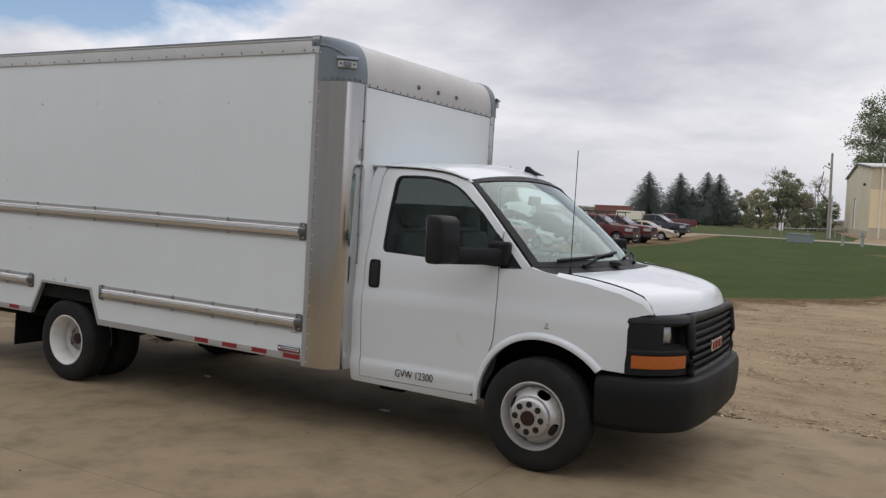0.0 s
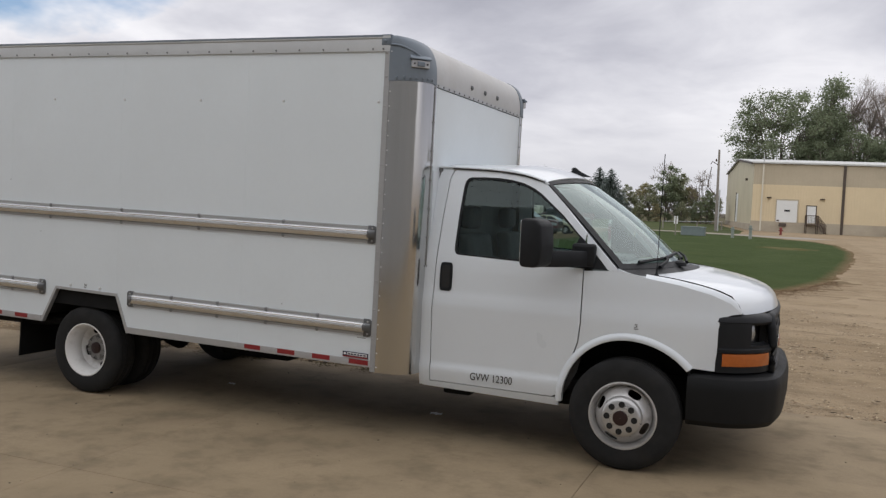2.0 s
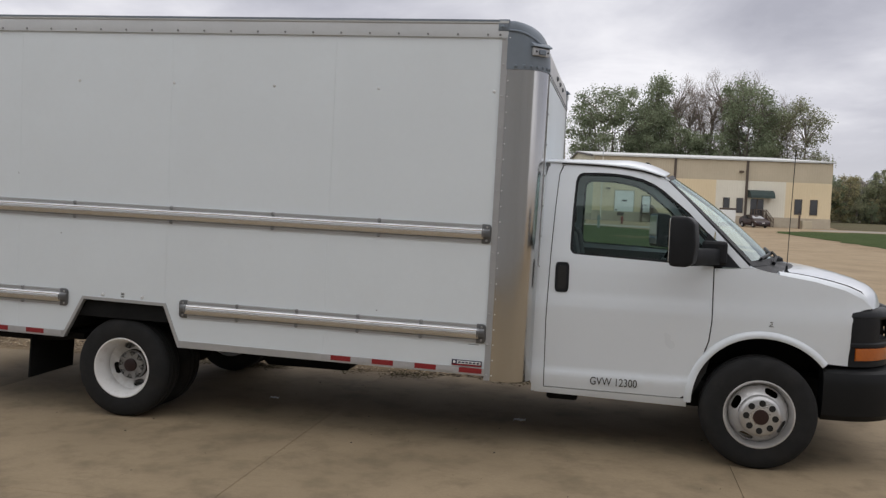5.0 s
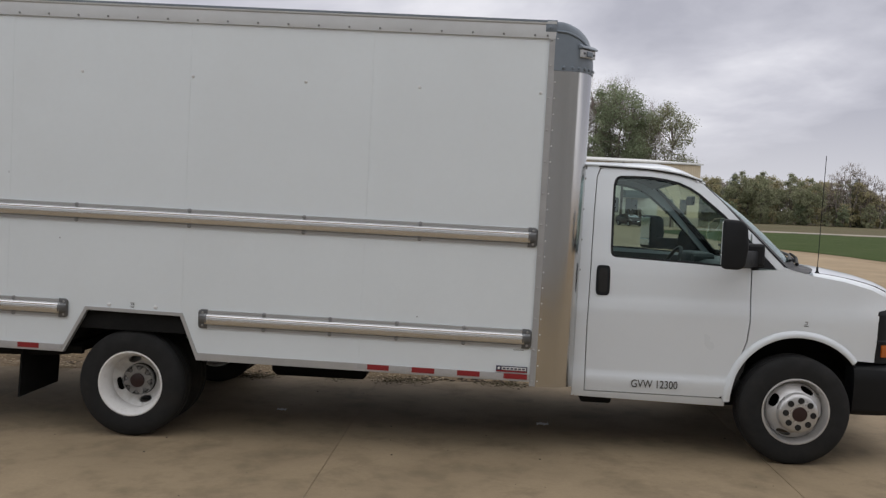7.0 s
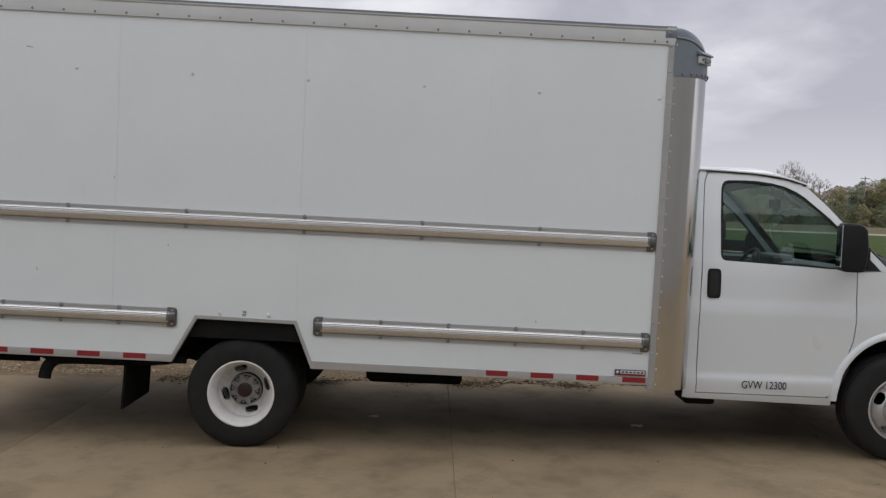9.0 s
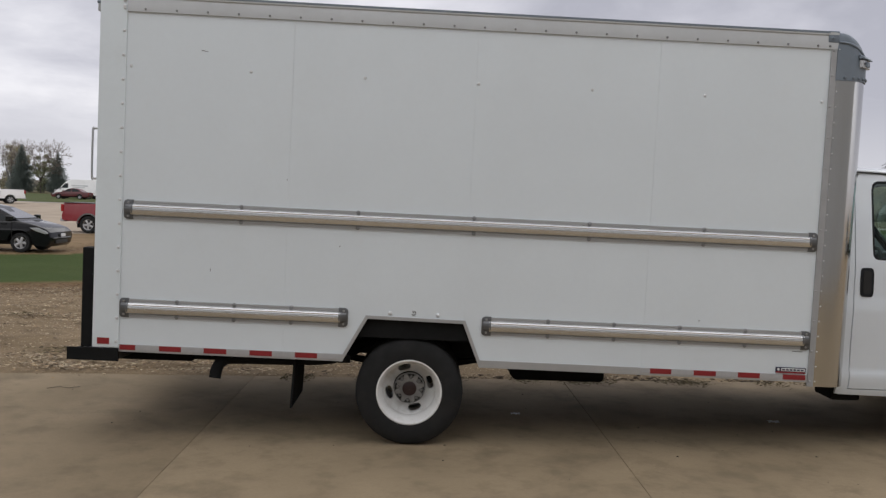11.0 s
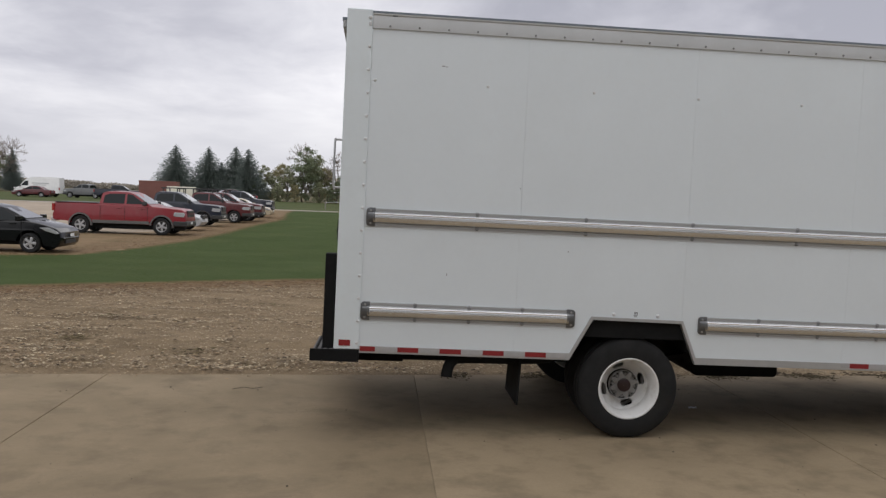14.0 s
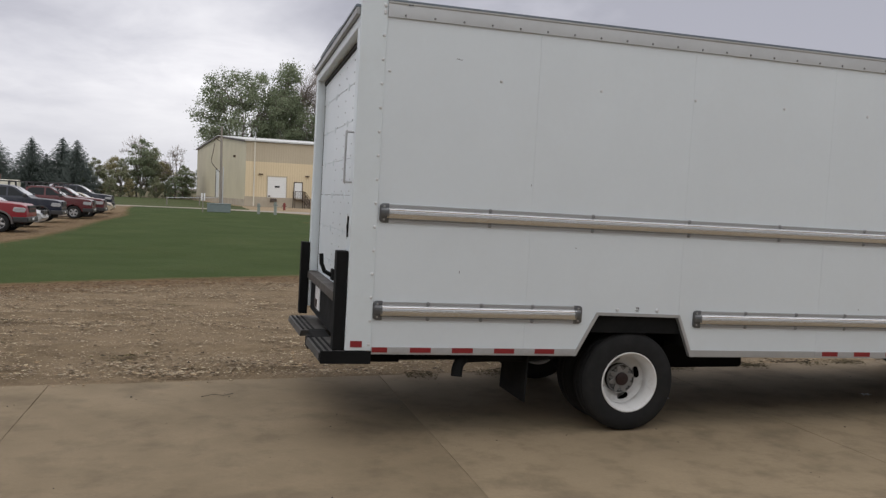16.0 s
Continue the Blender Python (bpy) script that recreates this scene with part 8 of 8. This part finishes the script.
def crowned(name, height, width, seed, leaf, n_leaf, size, label, low=0.28, clusters=90, twigs=0, open_=0.5, category="tree"):
    """A tree: a forked trunk, limbs that reach every leaf cluster of a domed crown, leaves and bare twigs round the limb ends."""
    rng = random.Random(seed)
    root = thing(name, (0, -800, 0), 0, label, category, category + "s")
    bm = bmesh.new()
    fork = height * rng.uniform(0.16, 0.24)
    b_tube([(0, 0, -0.3), (rng.gauss(0, 0.1), rng.gauss(0, 0.1), fork * 0.5), (0, 0, fork)], [height * 0.022, height * 0.017, height * 0.015], 7, bm)
    mains = []
    for k in range(6):
        a = 6.283 * (k + rng.random() * 0.6) / 6
        q = rng.uniform(0.10, 0.30) * width if k else 0.0
        top = Vector((q * math.cos(a), q * math.sin(a), height * rng.uniform(0.62, 0.80)))
        mid = Vector((0.45 * top.x, 0.45 * top.y, fork + 0.40 * (top.z - fork))) + Vector((rng.gauss(0, 0.02), rng.gauss(0, 0.02), 0)) * height
        pts = smooth_line([(0, 0, fork * 0.9), tuple(mid), tuple(top)], 4)
        b_tube(pts, [height * 0.011 * (1 - 0.75 * i / (len(pts) - 1)) for i in range(len(pts))], 5, bm)
        mains.append([Vector(p) for p in pts])
    cz, rz = height * (0.5 + 0.5 * low), height * 0.5 * (1 - low)
    spots = []
    while len(spots) < clusters:
        d = Vector((rng.gauss(0, 1), rng.gauss(0, 1), rng.gauss(0.15, 1))).normalized()
        f = rng.uniform(open_, 1.0) ** 0.6
        lump = 0.86 + 0.22 * noise.noise(d * 1.7 + Vector((seed, 0, 0)))
        p = Vector((d.x * width * 0.5 * f * lump, d.y * width * 0.5 * f * lump, cz + d.z * rz * f * (0.92 + 0.14 * lump)))
        if p.z > height * max(0.02, low * 0.8):
            spots.append(p)
    vs, fs, tv, tf = [], [], [], []
    for p in spots:
        line = min(mains, key=lambda m_: min((p - q).length for q in m_))
        q = min(line, key=lambda q_: (p - q_).length + 1.2 * max(0.0, q_.z - p.z))
        mid = q.lerp(p, 0.5) + Vector((rng.gauss(0, 0.012), rng.gauss(0, 0.012), 0.02)) * height
        b_tube([tuple(q), tuple(mid), tuple(p)], [height * 0.0042, height * 0.003, height * 0.0012], 4, bm)
        rc = height * rng.uniform(0.045, 0.085)
        for k in range(int(n_leaf / clusters * rng.uniform(0.5, 1.5))):
            g = Vector((rng.gauss(0, 0.55), rng.gauss(0, 0.55), rng.gauss(0.12, 0.42)))
            if g.length > 1.5:
                continue
            clump(vs, fs, p + g * rc, size * rng.uniform(0.5, 1.3), rng)
        out = Vector((p.x, p.y, (p.z - cz) * 0.9 + 0.25 * height))
        for k in range(twigs):
            d = (out.normalized() + Vector((rng.gauss(0, 0.5), rng.gauss(0, 0.5), rng.gauss(0.1, 0.45)))).normalized()
            c = p + Vector((rng.gauss(0, 0.35), rng.gauss(0, 0.35), rng.gauss(0, 0.35))) * rc
            e = c + d * height * rng.uniform(0.03, 0.075)
            w = d.cross(Vector((rng.gauss(0, 1), rng.gauss(0, 1), rng.gauss(0, 1)))).normalized() * 0.026
            o = len(tv)
            tv += [tuple(c - w), tuple(c + w), tuple(e)]
            tf.append((o, o + 1, o + 2))
    part("trunk", bm, M["bark"], root, "grey-brown trunk and limbs", 60)
    for nm, v_, f_, m_, lb in (("crown", vs, fs, leaf, "uneven leafy crown with gaps"), ("twig_spray", tv, tf, M["twig"], "fine bare twigs")):
        if f_:
            me = bpy.data.meshes.new(nm)
            me.from_pydata(v_, [], f_)
            me.materials.append(m_)
            ob = new(nm, me)
            ob.parent = root
            tagged(ob, lb, kind="stuff")
    return root


def spruce(name, height, radius, seed, label):
    rng = random.Random(seed)
    root = thing(name, (0, -800, 0), 0, label, "tree", "trees")
    part("trunk", b_tube([(0, 0, -0.2), (0, 0, height * 0.5), (0, 0, height)], [height * 0.02, height * 0.012, 0.01], 6), M["bark"], root, "dark straight trunk", 60)
    vs, fs = [], []
    z = height * 0.05
    while z < height * 0.99:
        t = z / height
        rr = 1.06 * radius * (1 - t) ** 0.72 * min(1.0, 0.7 + 4 * t) + 0.05
        k = max(7, int(26 * (1 - t) + 7))
        for j in range(k):
            a = 6.283 * (j + rng.random()) / k
            ln = rr * rng.uniform(0.55, 1.12)
            d = Vector((math.cos(a), math.sin(a), 0))
            m = max(2, int(ln / 0.24))
            for i in range(m):
                f = (i + 0.6) / m
                c = Vector((0, 0, z)) + d * (ln * f) + Vector((rng.gauss(0, 0.08), rng.gauss(0, 0.08), -0.06 * ln * f + 0.12 * ln * f * f + rng.gauss(0, 0.2)))
                q = d.to_track_quat("X", "Z")
                o = len(vs)
                w, h = 0.27 * rng.uniform(0.6, 1.2), 0.19 * rng.uniform(0.6, 1.2)
                for u, v, s in ((-0.8, -0.6, 0), (0.9, -0.15, -0.25), (0.7, 0.3, -0.3), (-0.8, 0.6, 0.05), (-0.2, 0.0, 0.35)):
                    vs.append(tuple(c + q @ Vector((w * u, h * v, h * s))))
                fs.append((o, o + 1, o + 4))
                fs.append((o + 1, o + 2, o + 4))
                fs.append((o + 2, o + 3, o + 4))
                fs.append((o + 3, o, o + 4))
        z += height * 0.0155 * rng.uniform(0.7, 1.3)
    me = bpy.data.meshes.new("crown")
    me.from_pydata(vs, [], fs)
    me.materials.append(M["needle"])
    cr = new("crown", me)
    cr.parent = root
    cr["label"] = "dark drooping needle branches"
    return root


def plant(src, x, y, s=1.0, turn=0.0, sz=None):
    return copy_thing(src, pose(x, y, rise(y) - 0.05, 0, 0, turn) @ Matrix.Diagonal((s, s, sz or s, 1)))


G1 = crowned("broadleaf_tree", 27.0, 22, 1, M["leaf_green"], 26000, 0.215, "wide green cottonwood with an open crown", 0.16, 150, 4, 0.35)
G2 = crowned("broadleaf_tree", 29.5, 10.5, 2, M["leaf_green"], 19000, 0.22, "tall dense green summer tree", 0.12, 110, 0, 0.2)
G3 = crowned("broadleaf_tree", 28.5, 16, 3, M["leaf_green"], 21000, 0.21, "broad green tree beside bare ones", 0.18, 110, 4, 0.35)
G4 = crowned("broadleaf_tree", 24.0, 15, 4, M["leaf_olive"], 12000, 0.18, "olive tree thinning in autumn", 0.2, 110, 22, 0.4)
G5 = crowned("broadleaf_tree", 18.0, 13, 5, M["leaf_green"], 16000, 0.22, "low dense dark green tree", 0.08, 90, 0, 0.2)
N1 = crowned("bare_tree", 30.0, 13, 6, M["leaf_sparse"], 900, 0.12, "almost bare tree with fine pinkish grey twigs", 0.3, 130, 48, 0.3)
N2 = crowned("bare_tree", 9.0, 5.5, 15, M["leaf_sparse"], 0, 0.1, "leafless grey tree with fine twigs", 0.3, 60, 16, 0.3)
B1 = crowned("shrub", 8, 6.2, 11, M["leaf_olive"], 7500, 0.12, "olive green thicket shrub", -0.25, 60, 3, 0.2, "shrub")
B2 = crowned("shrub", 8, 5.6, 12, M["leaf_rust"], 6500, 0.12, "rust brown autumn shrub", -0.25, 60, 6, 0.2, "shrub")
B5 = crowned("shrub", 8, 5.0, 14, M["leaf_sparse"], 2600, 0.12, "grey thinning shrub at the wood's edge", 0.05, 60, 14, 0.25, "shrub")
B3 = crowned("shrub", 8, 5.4, 13, M["leaf_green"], 8000, 0.12, "green shrub in a thicket", -0.25, 60, 0, 0.2, "shrub")
S1 = spruce("spruce", 9.4, 5.0, 1, "dark blue-green spruce with drooping branches")
S3 = spruce("spruce", 9.4, 2.9, 3, "slender grey-green conifer at the wood's edge")
S2 = spruce("spruce", 9.4, 4.2, 2, "dark narrow conical spruce tree")
rt = random.Random(77)
# behind the warehouse
for x, y, src, k in ((2.2, 178, G1, 1.0), (10.8, 180, G2, 1.0), (17.5, 187, N1, 0.98), (23.5, 188, N1, 1.03), (30.5, 188, N1, 1.02), (29.5, 178, G3, 1.0), (39.0, 179, G4, 1.0),
                     (8.0, 174, G5, 0.92), (16.0, 175, G5, 1.0), (21.5, 175, G5, 0.94), (-3.0, 173, G5, 0.62), (33.0, 174, G5, 0.86), (36.0, 186, N1, 0.86)):
    plant(src, x, y, k, rt.uniform(0, 360))
# spruces and scrub between the car park and the warehouse
for x, src, s in ((-39.1, S1, 1.0), (-33.1, S1, 0.98), (-28.3, S2, 1.02), (-25.7, S2, 0.98), (-30.8, S2, 0.72)):
    plant(src, x, 150 + rt.uniform(-2, 2), s, rt.uniform(0, 360))
for x, y, src, s in ((-23.2, 152, B1, 0.85), (-21.0, 154, B2, 0.92), (-18.8, 151, B1, 0.86), (-15.6, 152, B3, 1.22), (-13.4, 154, B1, 1.15), (-16.6, 156, N2, 1.2), (-11.6, 153, B2, 0.85), (-9.9, 151, N2, 1.02), (-8.0, 150, B1, 0.72), (-8.4, 147, B3, 0.7),
                     (-24.6, 149, B3, 0.5), (-20, 147, B1, 0.45), (-17, 147, B2, 0.42), (-12.8, 148, B1, 0.5), (-10.4, 147, B3, 0.45), (-36, 152, B3, 0.45)):
    plant(src, x, y, s, rt.uniform(0, 360))
# left wood, past the white van
for k in range(14):
    x = -112 + 3.0 * k + rt.uniform(-1, 1)
    top = lerp_table(x, [-110, -84, -77, -71, -66], [10.5, 10.2, 8.8, 5.6, 4.4])
    plant((B5, S3, B1, S3, B2)[k % 5], x, 168 + rt.uniform(-4, 4), top / 8.2 * rt.uniform(0.85, 1.08), rt.uniform(0, 360))
for x in (-96, -91, -87, -83, -80, -77, -74):
    plant(N2, x, 166, 1.15, rt.uniform(0, 360))
# right wood, across the field
for k in range(60):
    x = 44 + 2.2 * k + rt.uniform(-1.2, 1.2)
    y = 212 + rt.uniform(-6, 14)
    top = lerp_table(x, [40, 60, 66, 80, 97, 100.5, 106, 109, 118, 124, 180], [11.2, 12.0, 13.6, 13.4, 13.0, 5.0, 4.5, 10.5, 12.5, 15.0, 15])
    plant((B2, B1, B2, B3, B1)[rt.randrange(5)], x, y, top / 8.0 * rt.uniform(0.88, 1.02), rt.uniform(0, 360))
for k in range(44):
    x = 46 + 2.95 * k + rt.uniform(-1.5, 1.5)
    plant((B2, B1, B3)[k % 3], x, 205 + rt.uniform(-3, 3), rt.uniform(0.5, 0.85) * (0.5 if 97 < x < 103.5 else 1.0), rt.uniform(0, 360))
for x, s in ((66.5, 1.38), (98, 1.35), (126, 1.9), (131, 1.75)):
    plant(S2, x, 222, s, 0)
for x, s in ((92, 1.75), (95.5, 1.45), (99, 1.3), (88.5, 1.5), (85, 1.2)):
    plant(N2, x, 210, s, rt.uniform(0, 360))
# far low ridge of woods along the horizon
rng = random.Random(5)
vs, fs = [], []
for k in range(42000):
    x = -330 + 330 * rng.random()
    top = lerp_table(x, [-330, -190, -150, -110, -60, 0], [4.0, 5.0, 4.4, 3.0, 2.6, 2.4]) * (0.85 + 0.35 * noise.noise((x * 0.06, 0, 3)))
    clump(vs, fs, Vector((x, 430 + rng.gauss(0, 5), rise(430) + 0.9 * top * (1 + 0.3 * noise.noise((x * 0.3, 0, 9))) * rng.random() ** 0.8)), rng.uniform(0.25, 0.6), rng)
me = bpy.data.meshes.new("far_woods")
me.from_pydata(vs, [], fs)
me.materials.append(M["leaf_sparse"])
tagged(new("far_woods", me), "low brown-green woods on the horizon", "woods", kind="stuff")
# dense back of the right wood, behind its single shrubs
vs, fs = [], []
for k in range(40000):
    x = 40 + 145 * rng.random()
    top = lerp_table(x, [40, 60, 66, 80, 97, 100.5, 106, 109, 118, 124, 180], [11.2, 12.0, 13.6, 13.4, 13.0, 5.0, 4.5, 10.5, 12.5, 15.0, 15]) * (0.80 + 0.22 * noise.noise((x * 0.16, 0, 3)) + 0.16 * noise.noise((x * 0.6, 0, 7)))
    clump(vs, fs, Vector((x, 236 + rng.gauss(0, 3), rise(236) + top * rng.random() ** 0.8)), rng.uniform(0.2, 0.5), rng)
me = bpy.data.meshes.new("far_thicket")
me.from_pydata(vs, [], fs)
me.materials.append(M["leaf_sparse"])
tagged(new("far_thicket", me), "dense grey-brown thicket across the field", "woods", kind="stuff")
for t_ in (G1, G2, G3, G4, G5, N1, N2, B1, B2, B3, B5, S1, S2, S3):
    for o in (*t_.children_recursive, t_):
        bpy.data.objects.remove(o)
# power pole with crossarms far right
pp = thing("power_pole", (112.5, 214, rise(214)), 0, "distant wooden power pole with two crossarms", "pole")
part("shaft", b_tube([(0, 0, -0.5), (0, 0, 13.0)], 0.16, 8), M["wood_pole"], pp)
for z in (12.4, 11.2):
    part("crossarm", b_box(-1.3, 1.3, -0.08, 0.08, z, z + 0.18), M["wood_pole"], pp)
